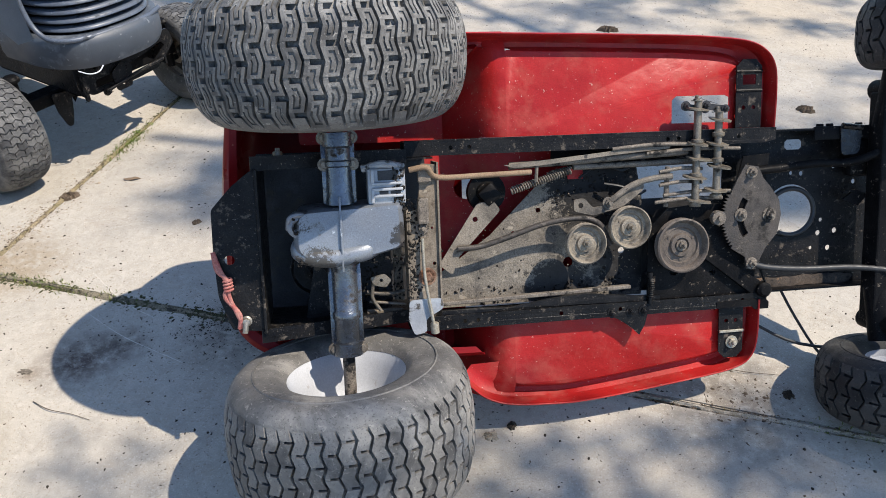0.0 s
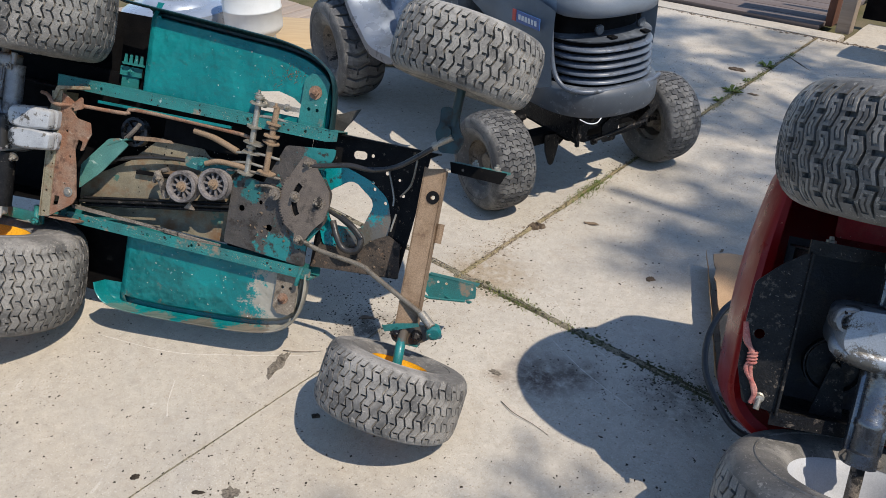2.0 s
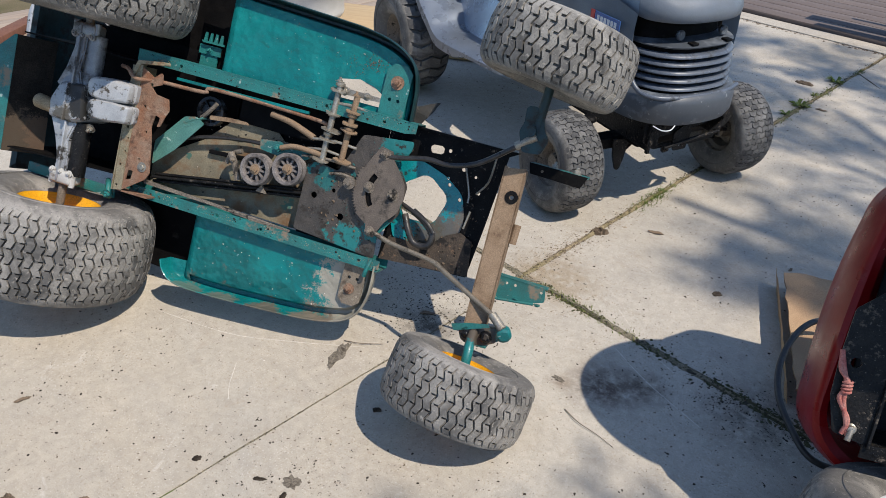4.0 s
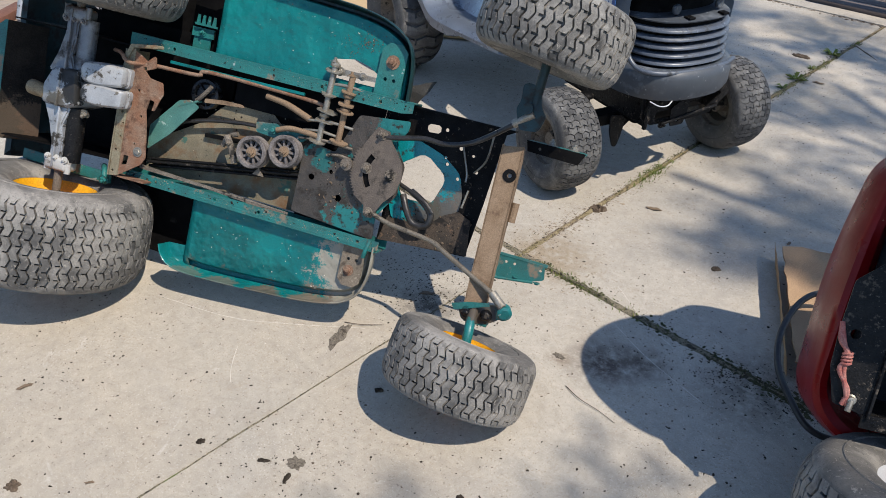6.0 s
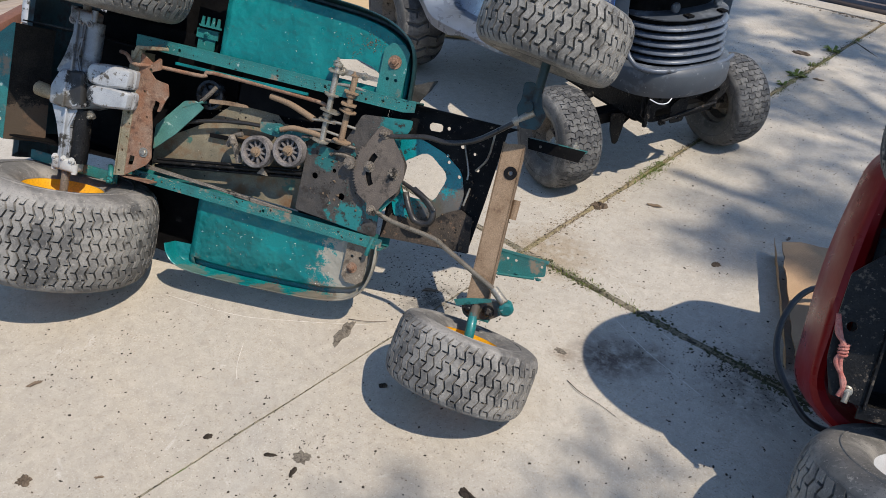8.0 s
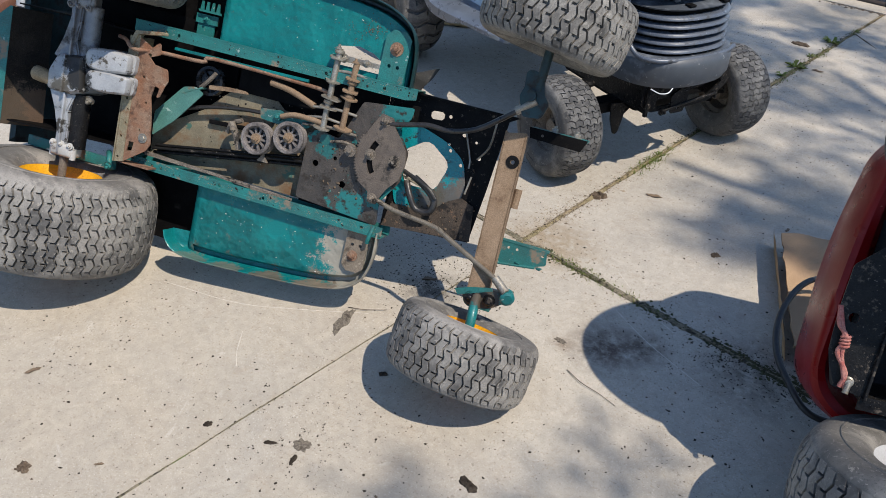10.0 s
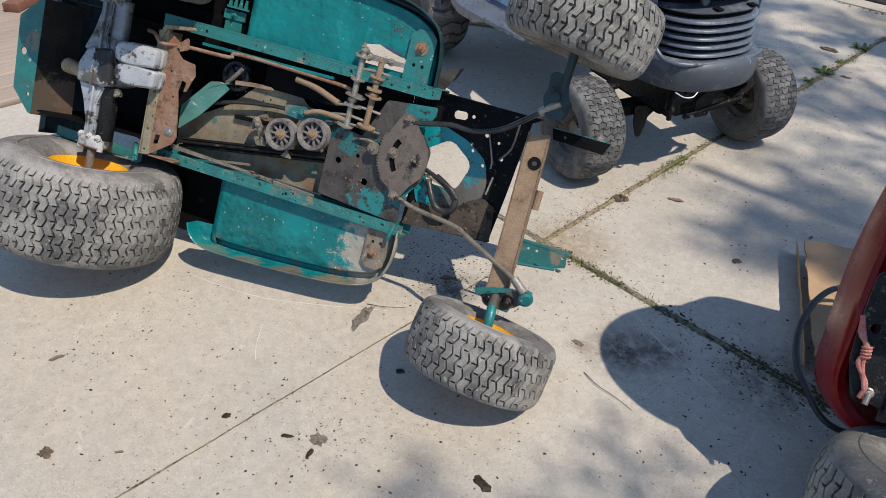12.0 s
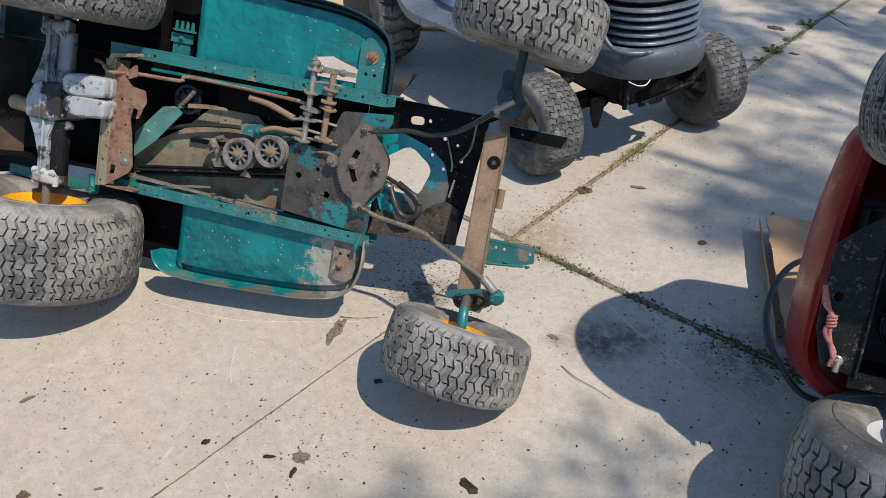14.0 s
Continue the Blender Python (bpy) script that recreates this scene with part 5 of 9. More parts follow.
def build_red(m):
    t = thing("lawn_tractor", m, "stripped red garden tractor lying on its side, underside showing", "tractor", "garden tractors")
    tx, tz = -0.905, 0.10
    chassis_shared(t, RED, BLACK_DUSTY, BLACKISH, 0.400)
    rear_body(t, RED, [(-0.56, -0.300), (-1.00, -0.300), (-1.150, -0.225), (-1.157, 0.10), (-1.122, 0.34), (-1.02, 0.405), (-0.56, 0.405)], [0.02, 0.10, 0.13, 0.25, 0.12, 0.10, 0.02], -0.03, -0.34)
    # hitch plate
    bm = bmesh.new()
    plate(bm, rounded([(-1.150, 0.082), (-1.11, 0.125), (-1.071, 0.155), (-1.060, 0.155), (-1.060, -0.166), (-1.126, -0.158), (-1.148, -0.09), (-1.152, -0.011)], 0.006, 2), 0.083, 0.087,
          [circle(-1.122, -0.018, 0.010, 12)])
    hp = part("hitch_plate", bm, BLACK_DUSTY, t, "dusty black hitch plate with worn edges")
    bm = bmesh.new()
    box(bm, -1.064, -1.058, -0.17, 0.158, -0.10, 0.095, 0.002)
    part("rear_lip", bm, BLACK_DUSTY, hp)
    bm = bmesh.new()
    lathe(bm, [(0.011, 0), (0.011, 0.003), (0.008, 0.005), (0.007, 0.014), (0, 0.016)], 12, Matrix.Translation((-1.098, -0.142, 0.087)))
    tube(bm, [(-1.098, -0.142, 0.098), (-1.101, -0.163, 0.104)], 0.0058, 10)
    part("hitch_pin", bm, STEEL, hp, smooth=40)
    # cord tied to the hitch hole
    bm = bmesh.new()
    for k in range(2):
        tube(bm, [(-1.152, 0.0, 0.09), (-1.146 + 0.006 * k, -0.035, 0.096), (-1.128, -0.055 - 0.01 * k, 0.099), (-1.126 - 0.008 * k, -0.09, 0.097), (-1.113 + 0.004 * k, -0.125, 0.097), (-1.102 - 0.01 * k, -0.155, 0.094)],
             0.0045, 7, per=5)
    spring_coil(bm, (-1.128, -0.052, 0.097), (-1.126, -0.078, 0.097), 0.008, 0.0028, 4)
    part("cord", bm, ROPE, hp, "faded red cord knotted through the plate", smooth=60)
    bm = bmesh.new()
    bolt(bm, (-1.02, 0.176, 0.01), (0, 1, 0), 0.010, 0.012)
    tube(bm, [(-1.02, 0.155, 0.01), (-1.02, 0.18, 0.01)], 0.006, 8)
    part("stud", bm, STEEL, t)
    red_transaxle(t, tx, tz)
    decks = [(-0.69, -0.21, -0.18, 0.0, -0.071), (-0.50, -0.21, -0.02, 0.115, -0.0655), (-0.38, -0.21, -0.16, 0.03, -0.066)]
    rails = [(-0.74, 0.08, 0.168, 0.195, 0.0005), (-0.74, 0.07, -0.211, -0.186, 0.0005), (-0.06, 0.06, -0.17, -0.07, -0.013), (0.0, 0.40, -0.185, -0.08, -0.069)]
    clods(t, 420, decks, 0.0024, CRUMB_BLACK, "black grease and dirt", 31)
    clods(t, 900, [(-0.42, -0.22, 0.04, 0.125, -0.071), (-0.30, -0.20, -0.14, 0.02, -0.071), (-0.70, -0.25, -0.18, -0.14, -0.070)], 0.0040, CRUMB_BLACK, "thick black grease", 35)
    clods(t, 700, decks, 0.0013, CRUMB_TAN, "dry tan dirt", 32)
    clods(t, 420, rails, 0.0012, CRUMB_BROWN, "dry brown dirt", 33)
    rim = [(tx - 0.085, tx + 0.12, -0.034, -0.018, tz + 0.030), (tx + 0.108, tx + 0.128, -0.01, 0.15, tz + 0.026), (tx - 0.09, tx - 0.05, 0.03, 0.075, tz + 0.034), (-0.765, -0.735, -0.14, 0.05, 0.057)]
    clods(t, 900, rim, 0.0036, CRUMB_BLACK, "black grease along the gear case", 34)
    # belt wheel deep in the box
    bm = bmesh.new()
    lathe(bm, [(0, 0.0), (0.014, 0.0), (0.014, 0.012), (0.03, 0.004), (0.05, 0.002), (0.055, 0.012), (0.058, 0.012), (0.058, -0.012), (0, -0.012)], 30)
    part("drive_pulley", bm, BLACK_DUSTY, t, m=Matrix.Translation((-0.955, -0.065, -0.03)), smooth=35)
    bm = bmesh.new()
    plate(bm, rounded([(-0.985, -0.175), (-0.92, -0.175), (-0.935, -0.07), (-0.96, -0.05)], 0.01, 3), -0.012, -0.008)
    part("idler_arm", bm, BLACK_DUSTY, t)
    # shift linkage between the gear case and the support plate
    bm = bmesh.new()
    plate(bm, rounded([(-0.845, -0.085), (-0.815, -0.078), (-0.800, -0.092), (-0.812, -0.108), (-0.838, -0.102)], 0.004, 2), 0.012, 0.016, [circle(-0.822, -0.092, 0.004, 8)])
    tube(bm, [(-0.838, -0.094, 0.012), (-0.842, -0.130, 0.006), (-0.825, -0.160, 0.004)], 0.004, 8, per=3)
    part("shift_fork", bm, POST_STEEL, t, "grimy steel shift fork", smooth=40)
    bm = bmesh.new()
    tube(bm, [(-0.852, -0.118, 0.0), (-0.810, -0.124, 0.006), (-0.772, -0.118, 0.010)], 0.0045, 8, per=3)
    tube(bm, [(-0.848, -0.140, 0.0), (-0.800, -0.146, 0.002), (-0.770, -0.150, 0.0)], 0.0035, 8, per=3)
    part("shift_rod", bm, POST_STEEL, t, smooth=50)
    bm = bmesh.new()
    box(bm, -0.855, -0.775, -0.178, -0.160, -0.020, -0.006, 0.004)
    box(bm, -0.790, -0.770, -0.15, 0.06, -0.05, -0.04, 0.003)
    jitter(bm, 0.003, 30.0)
    part("cross_member", bm, PLATE_DUST, t, "dusty cross member")
    clods(t, 900, [(-0.86, -0.77, -0.17, -0.04, -0.030), (-0.77, -0.745, -0.13, 0.13, 0.0565)], 0.0030, CRUMB_BLACK, "thick black grease", 36)
    # support plate
    bm = bmesh.new()
    plate(bm, rounded([(-0.765, -0.140), (-0.702, -0.142), (-0.700, 0.150), (-0.735, 0.154), (-0.742, 0.06), (-0.765, 0.055)], 0.006, 2), 0.052, 0.056,
          [circle(-0.75, -0.06, 0.004, 8), circle(-0.712, -0.055, 0.004, 8), circle(-0.715, 0.02, 0.003, 8), circle(-0.745, -0.11, 0.004, 8)])
    box(bm, -0.702, -0.698, -0.145, 0.155, -0.02, 0.062)
    box(bm, -0.767, -0.763, -0.14, 0.06, 0.0, 0.056)
    sp = part("support_plate", bm, PLATE_DUST, t, "dusty brown support plate")
    bm = bmesh.new()
    bolt(bm, (-0.728, -0.082, 0.056), r=0.010, h=0.006, stud=0.0)
    lathe(bm, [(0.019, 0), (0.019, 0.002), (0, 0.002)], 18, Matrix.Translation((-0.728, -0.082, 0.056)))
    part("bolt", bm, RUST, sp)
    bm = bmesh.new()
    box(bm, -0.742, -0.715, 0.115, 0.150, 0.056, 0.070, 0.003)
    box(bm, -0.745, -0.722, 0.03, 0.085, 0.056, 0.075, 0.004)
    bolt(bm, (-0.735, 0.02, 0.056), r=0.009, h=0.01)
    part("brake_bracket", bm, GREASE, sp)
    bm = bmesh.new()
    tube(bm, [(-0.76, 0.142, 0.075), (-0.725, 0.146, 0.078), (-0.70, 0.124, 0.060), (-0.60, 0.122, 0.03), (-0.486, 0.122, 0.0)], 0.006, 10, per=4)
    part("brake_rod", bm, BROWN, t, smooth=50)
    bm = bmesh.new()
    tube(bm, [(-0.737, 0.0, 0.066), (-0.735, -0.08, 0.070), (-0.722, -0.17, 0.070), (-0.718, -0.195, 0.066)], 0.0035, 8, per=4)
    tube(bm, [(-0.718, -0.18, 0.066), (-0.717, -0.202, 0.064)], 0.009, 10)
    part("thin_rod", bm, ZINC, t, smooth=50)
    bm = bmesh.new()
    plate(bm, rounded([(-0.768, -0.130), (-0.70, -0.128), (-0.696, -0.150), (-0.735, -0.172), (-0.733, -0.200), (-0.760, -0.205), (-0.772, -0.17)], 0.008, 3), 0.058, 0.062)
    part("lower_bracket", bm, CAST, t, "bare metal bracket")
    # tan deck plate, with the slanting edge
    bm = bmesh.new()
    plate(bm, [(-0.70, -0.183), (-0.70, -0.115), (-0.565, -0.022), (-0.42, 0.118), (-0.37, 0.128), (-0.215, 0.128), (-0.20, 0.05), (-0.20, -0.183)], -0.075, -0.072,
          [circle(-0.38, -0.095, 0.012, 10), circle(-0.45, 0.03, 0.006, 8), circle(-0.51, -0.02, 0.005, 8), circle(-0.20 - 0.05, -0.075, 0.008, 8)])
    part("deck_plate", bm, DUSTY_DECK, t, "dust-covered deck plate black with grease at its front")
    bm = bmesh.new()
    plate(bm, [(-0.42, 0.128), (0.0, 0.122), (0.0, 0.165), (-0.42, 0.165)], -0.069, -0.066, [circle(-0.33, 0.145, 0.005, 8)])
    part("black_plate", bm, BLACK, t)
    bm = bmesh.new()
    box(bm, -0.383, -0.347, 0.098, 0.122, -0.064, -0.060, 0.001)
    part("red_tab", bm, RED, t)
    # Dark sheet added below a gap in place of its shade.
    bm = bmesh.new()
    plate(bm, [(-0.225, -0.18), (0.06, -0.18), (0.06, 0.0), (0.03, 0.04), (-0.225, 0.042)], -0.094, -0.091)
    part("gap_sheet", bm, BLACKISH, t)
    # clutch arm, hub and return spring
    bm = bmesh.new()
    plate(bm, rounded([(-0.690, -0.075), (-0.660, -0.100), (-0.645, -0.06), (-0.548, 0.040), (-0.565, 0.062), (-0.60, 0.058)], 0.008, 3), -0.032, -0.028, [circle(-0.606, 0.022, 0.006, 10)])
    part("clutch_arm", bm, DUSTY, t, "dusty bent clutch arm")
    bm = bmesh.new()
    lathe(bm, [(0, 0.0), (0.022, 0.0), (0.025, -0.006), (0.043, -0.008), (0.045, -0.02), (0, -0.02)], 26, Matrix.Translation((-0.573, 0.078, -0.045)))
    box(bm, -0.592, -0.552, 0.055, 0.095, -0.05, -0.024, 0.006, m=Matrix.Translation((-0.572, 0.075, 0)) @ Matrix.Rotation(0.7, 4, "Z") @ Matrix.Translation((0.572, -0.075, 0)))
    part("clutch_hub", bm, BLACK, t, smooth=35)
    bm = bmesh.new()
    spring_coil(bm, (-0.525, 0.081, -0.025), (-0.386, 0.121, -0.025), 0.0078, 0.0019, 26)
    part("return_spring", bm, GREASE, t, "greasy coil spring", smooth=60)
    bm = bmesh.new()
    plate(bm, [(-0.545, 0.139), (-0.46, 0.146), (-0.30, 0.160), (-0.165, 0.170), (-0.165, 0.161), (-0.30, 0.151), (-0.46, 0.136), (-0.52, 0.132)], -0.004, 0.0)
    tube(bm, [(-0.47, 0.140, -0.006), (-0.471, 0.10, -0.012)], 0.004, 8)
    part("lift_link", bm, DUSTY, t)
    bm = bmesh.new()
    tube(bm, [(-0.53, 0.136, -0.02), (-0.35, 0.142, -0.02), (-0.12, 0.152, -0.01)], 0.008, 8)
    tube(bm, [(-0.38, 0.127, -0.03), (-0.20, 0.128, -0.03), (-0.10, 0.130, -0.02)], 0.007, 8)
    part("link_bar", bm, GREASE, t, smooth=50)
    # belts
    bm = bmesh.new()
    tube(bm, [(-0.648, -0.040, -0.02), (-0.60, -0.038, -0.02), (-0.54, -0.022, -0.018), (-0.45, 0.006, -0.015), (-0.37, 0.014, -0.012), (-0.326, -0.002, -0.01), (-0.30, -0.05, -0.012)], 0.0065, 8, per=5)
    part("drive_belt", bm, SECTOR_DARK, t, "slack worn drive belt", smooth=50)
    bm = bmesh.new()
    box(bm, -0.70, -0.25, -0.152, -0.143, -0.035, -0.020, 0.002, m=Matrix.Rotation(radians(1.2), 4, "Z"))
    part("lower_belt", bm, GREASE, t)
    bm = bmesh.new()
    jag = [(-0.69, -0.176), (-0.60, -0.172), (-0.54, -0.178), (-0.45, -0.164), (-0.36, -0.158), (-0.24, -0.170), (-0.18, -0.176), (-0.18, -0.186), (-0.30, -0.190), (-0.42, -0.184), (-0.50, -0.196), (-0.60, -0.190), (-0.69, -0.192)]
    plate(bm, jag, -0.012, -0.006)
    jitter(bm, 0.003, 25.0)
    part("torn_belt", bm, BLACK_DUSTY, t, "torn flattened belt along the rail")
    flat_pulley(t, (-0.366, -0.040, 0.004), 0.046, TAN_PULLEY, 0.016, POST_STEEL)
    flat_pulley(t, (-0.262, -0.010, 0.000), 0.048, TAN_PULLEY, 0.016, POST_STEEL)
    flat_pulley(t, (-0.141, -0.057, 0.006), 0.062, SECTOR, 0.018, GREASE)
    bm = bmesh.new()
    plate(bm, rounded([(-0.385, 0.055), (-0.36, 0.058), (-0.34, 0.035), (-0.29, 0.045), (-0.28, 0.06), (-0.255, 0.075), (-0.22, 0.085), (-0.222, 0.070), (-0.27, 0.035), (-0.34, 0.018), (-0.385, 0.030)], 0.006, 2), -0.02, -0.012,
          [circle(-0.369, 0.042, 0.006, 10)])
    tube(bm, [(-0.30, 0.05, -0.01), (-0.25, 0.083, -0.006), (-0.20, 0.096, -0.002), (-0.16, 0.098, 0.0)], 0.007, 10, per=4)
    bolt(bm, (-0.305, 0.045, -0.012), r=0.009, h=0.008)
    part("idler_bracket", bm, DUSTY, t, smooth=35)
    # lever posts and their cross links
    collar_post(t, -0.110, 0.030, 0.262, 0.012, POST_STEEL, (0.02, 0.30, 0.62), ((0.06, 0.034, 2.9), (0.28, 0.030, 0.2), (0.46, 0.034, 3.2), (0.60, 0.024, 2.8), (0.93, 0.030, 0.3)))
    collar_post(t, -0.060, 0.045, 0.236, 0.012, POST_STEEL, (0.03, 0.45, 0.75), ((0.10, 0.028, 0.3), (0.38, 0.030, 2.9), (0.64, 0.026, 0.2), (0.92, 0.026, 3.0)))
    for y, x0, x1 in ((0.045, -0.20, -0.04), (0.083, -0.19, -0.09), (0.113, -0.19, -0.09), (0.155, -0.22, 0.0), (0.060, -0.18, -0.02), (0.168, -0.30, -0.11)):
        bm = bmesh.new()
        tube(bm, [(x0, y - 0.004, 0.0), ((x0 + x1) / 2, y + 0.003, 0.004), (x1, y, 0.004)], 0.0042, 8, per=3)
        part("cross_link", bm, GREASE, t, smooth=50)
    bm = bmesh.new()
    tube(bm, [(-0.17, 0.03, -0.01), (-0.168, 0.12, -0.005)], 0.006, 8)
    for y in (0.045, 0.08, 0.10):
        lathe(bm, [(0.007, 0), (0.013, 0), (0.013, 0.005), (0.007, 0.005)], 12, along((-0.169, y, -0.008), (0, 1, 0)))
    part("short_post", bm, GREASE, t, smooth=40)
    for x in (-0.108, -0.06):
        bm = bmesh.new()
        plate(bm, rounded([(x - 0.035, 0.244), (x + 0.03, 0.236), (x + 0.03, 0.250), (x - 0.035, 0.258)], 0.006, 2), 0.004, 0.008)
        bolt(bm, (x - 0.026, 0.252, 0.008), r=0.007, h=0.008)
        bolt(bm, (x + 0.02, 0.244, 0.008), r=0.006, h=0.008)
        part("lever_plate", bm, BLACKISH, t)
    # steering plate, front plate with the engine opening
    bm = bmesh.new()
    plate(bm, [(-0.21, -0.185), (-0.21, -0.02), (-0.16, 0.025), (-0.06, 0.035), (0.0, 0.06), (0.02, 0.135), (0.085, 0.14), (0.075, 0.06), (0.110, 0.0), (0.09, -0.06), (0.06, -0.115), (0.05, -0.185)], -0.018, -0.014,
          [circle(-0.145, -0.12, 0.012, 10), circle(-0.05, -0.13, 0.008, 8)])
    part("steering_plate", bm, BLACK, t)
    sector_gear(t, SECTOR_DARK, GREASE, 0.004)
    small = [(0.262, -0.03, 0.0055), (0.256, -0.062, 0.007), (0.300, -0.058, 0.007), (0.238, -0.098, 0.005), (0.284, -0.100, 0.007), (0.290, 0.098, 0.0045), (0.345, 0.06, 0.006),
             (0.255, 0.178, 0.003), (0.205, 0.085, 0.006), (0.178, 0.087, 0.005)]
    opening = []
    for i in range(26):
        a = 2 * math.pi * i / 26
        opening.append((0.178 + 0.066 * math.cos(a), -0.006 + (0.066 if math.sin(a) > 0 else 0.060) * math.sin(a)))
    slot = [(0.164, 0.143), (0.198, 0.143), (0.204, 0.149), (0.204, 0.161), (0.198, 0.167), (0.164, 0.167), (0.158, 0.161), (0.158, 0.149)]
    bm = bmesh.new()
    plate(bm, [(0.0, 0.190), (0.42, 0.190), (0.42, -0.19), (0.05, -0.19), (0.05, -0.02), (0.0, 0.03)], -0.074, -0.070, [opening, slot, *[circle(x, y, r, 9) for x, y, r in small]])
    box(bm, 0.0, 0.42, 0.188, 0.192, -0.09, -0.02)
    box(bm, 0.05, 0.42, -0.192, -0.188, -0.09, -0.03)
    part("front_plate", bm, BLACK_DUSTY, t, "black front frame plate with an engine opening")
    bm = bmesh.new()
    ring = []
    tube(bm, [(0.178 + 0.060 * math.cos(a), -0.006 + 0.056 * math.sin(a), -0.066) for a in [radians(-120 + 255 * i / 24) for i in range(25)]], 0.006, 8)
    part("cable_loop", bm, CABLE, t, smooth=60)
    bm = bmesh.new()
    box(bm, 0.20, 0.42, 0.165, 0.196, -0.022, -0.018, 0.001)
    for x in (0.22, 0.245, 0.32, 0.36):
        bolt(bm, (x, 0.192, -0.03), (0, 1, 0), 0.009, 0.010, stud=0)
    box(bm, 0.305, 0.37, 0.075, 0.165, -0.062, -0.030, 0.010)
    part("engine_mount", bm, BLACK, t, smooth=35)
    bm = bmesh.new()
    plate(bm, rounded([(0.262, 0.200), (0.318, 0.192), (0.312, 0.130), (0.266, 0.128)], 0.012, 3), -0.016, -0.012)
    tube(bm, [(0.266, 0.196, -0.012), (0.316, 0.190, -0.012)], 0.007, 8)
    part("shiny_bracket", bm, BLACK_OILY, t, "glossy black folded bracket", smooth=40)
    bm = bmesh.new()
    plate(bm, [(-0.10, -0.075), (-0.075, -0.068), (0.082, -0.168), (0.078, -0.192), (0.05, -0.190)], -0.006, -0.001)
    part("tie_arm", bm, BLACK, t, "black diagonal arm")
    for k, (x, y, z, a, b) in enumerate(((-0.36, 0.10, -0.05, 0.12, 0.02), (-0.30, 0.085, -0.05, 0.10, -0.02), (-0.23, 0.13, -0.045, 0.16, 0.01), (-0.20, -0.13, -0.05, 0.2, 0.0))):
        bm = bmesh.new()
        tube(bm, [(x, y, z), (x + a * 0.4, y + b + 0.012, z + 0.008), (x + a * 0.8, y + b - 0.006, z + 0.004), (x + a, y + b, z)], 0.0032, 6, per=4)
        part("loose_wire", bm, CABLE, t, smooth=60)
    bm = bmesh.new()
    plate(bm, [(0.285, 0.022), (0.315, 0.045), (0.350, 0.032), (0.325, 0.006)], -0.03, -0.024)
    box(bm, 0.285, 0.32, 0.035, 0.040, -0.024, -0.018, m=Matrix.Translation((0, -0.026, 0)) @ Matrix.Rotation(0.1, 4, "Z"))
    part("axle_stop", bm, BLACK, t)
    bm = bmesh.new()
    tube(bm, [(0.034, -0.112, 0.004), (0.08, -0.124, 0.006), (0.17, -0.132, 0.010), (0.30, -0.135, 0.02), (0.40, -0.155, 0.04), (0.452, -0.215, 0.07)], 0.0075, 10, per=4)
    part("drag_link", bm, CABLE, t, "black steering link", smooth=50)
    bm = bmesh.new()
    tube(bm, [(0.03, 0.10, -0.004), (0.10, 0.104, -0.006), (0.20, 0.112, -0.01), (0.30, 0.115, 0.0), (0.40, 0.17, 0.04), (0.43, 0.24, 0.06)], 0.010, 10, per=4)
    part("drag_link", bm, BLACK, t, smooth=50)
    bm = bmesh.new()
    box(bm, 0.05, 0.34, -0.19, -0.165, -0.071, -0.060, 0.003)
    bmesh.ops.subdivide_edges(bm, edges=[e for e in bm.edges if e.calc_length() > 0.1], cuts=24)
    jitter(bm, 0.008, 30)
    part("rust_ledge", bm, LIP_DIRT, t, "ledge caked with rusty dirt")
    bm = bmesh.new()
    plate(bm, [(-0.045, -0.200), (0.075, -0.196), (0.085, -0.206), (0.085, -0.222), (0.05, -0.222), (0.04, -0.212), (-0.045, -0.214)], -0.002, 0.002)
    lathe(bm, [(0.014, -0.012), (0.018, -0.008), (0.018, 0.008), (0.012, 0.014), (0, 0.014)], 14, Matrix.Translation((0.070, -0.176, 0.0)))
    tube(bm, [(0.06, -0.12, -0.002), (0.078, -0.165, 0.0)], 0.003, 6)
    part("pedal_pivot", bm, BLACK, t, smooth=35)
    bm = bmesh.new()
    plate(bm, [(-0.30, -0.214), (-0.215, -0.214), (-0.222, -0.240), (-0.235, -0.262), (-0.252, -0.245), (-0.275, -0.228)], -0.004, 0.0)
    for x in (-0.30, -0.255, -0.225):
        bolt(bm, (x, -0.205, 0.0), r=0.008, h=0.007, stud=0.003)
    part("torn_tab", bm, BLACK_DUSTY, t)
    bm = bmesh.new()
    tube(bm, [(-0.21, -0.118, 0.0), (-0.205, -0.15, 0.0), (-0.21, -0.19, 0.0)], 0.006, 8)
    spring_coil(bm, (-0.204, -0.125, 0.0), (-0.208, -0.175, 0.0), 0.006, 0.0018, 10)
    part("small_spring", bm, BLACK_DUSTY, t, smooth=60)
    bracket(t, 0.0, 0.062, 0.200, 0.352, -0.020, BLACK_DUSTY, True, 1)
    bl = bracket(t, -0.029, 0.032, -0.340, -0.205, -0.020, BLACK_DUSTY, False, -1)
    bm = bmesh.new()
    bolt(bm, (0.003, -0.302, -0.016), r=0.010, h=0.009, stud=0.008)
    box(bm, -0.029, 0.032, -0.278, -0.272, -0.017, -0.012, 0.001)
    part("bolt", bm, ZINC, bl)
    # front axle and wheels
    bm = bmesh.new()
    box(bm, 0.338, 0.400, -0.27, 0.27, -0.02, 0.030, 0.004)
    part("front_axle", bm, BLACK, t)
    for s in (1, -1):
        bm = bmesh.new()
        tube(bm, [(0.370, s * 0.275, -0.04), (0.370, s * 0.275, 0.10)], 0.024, 14)
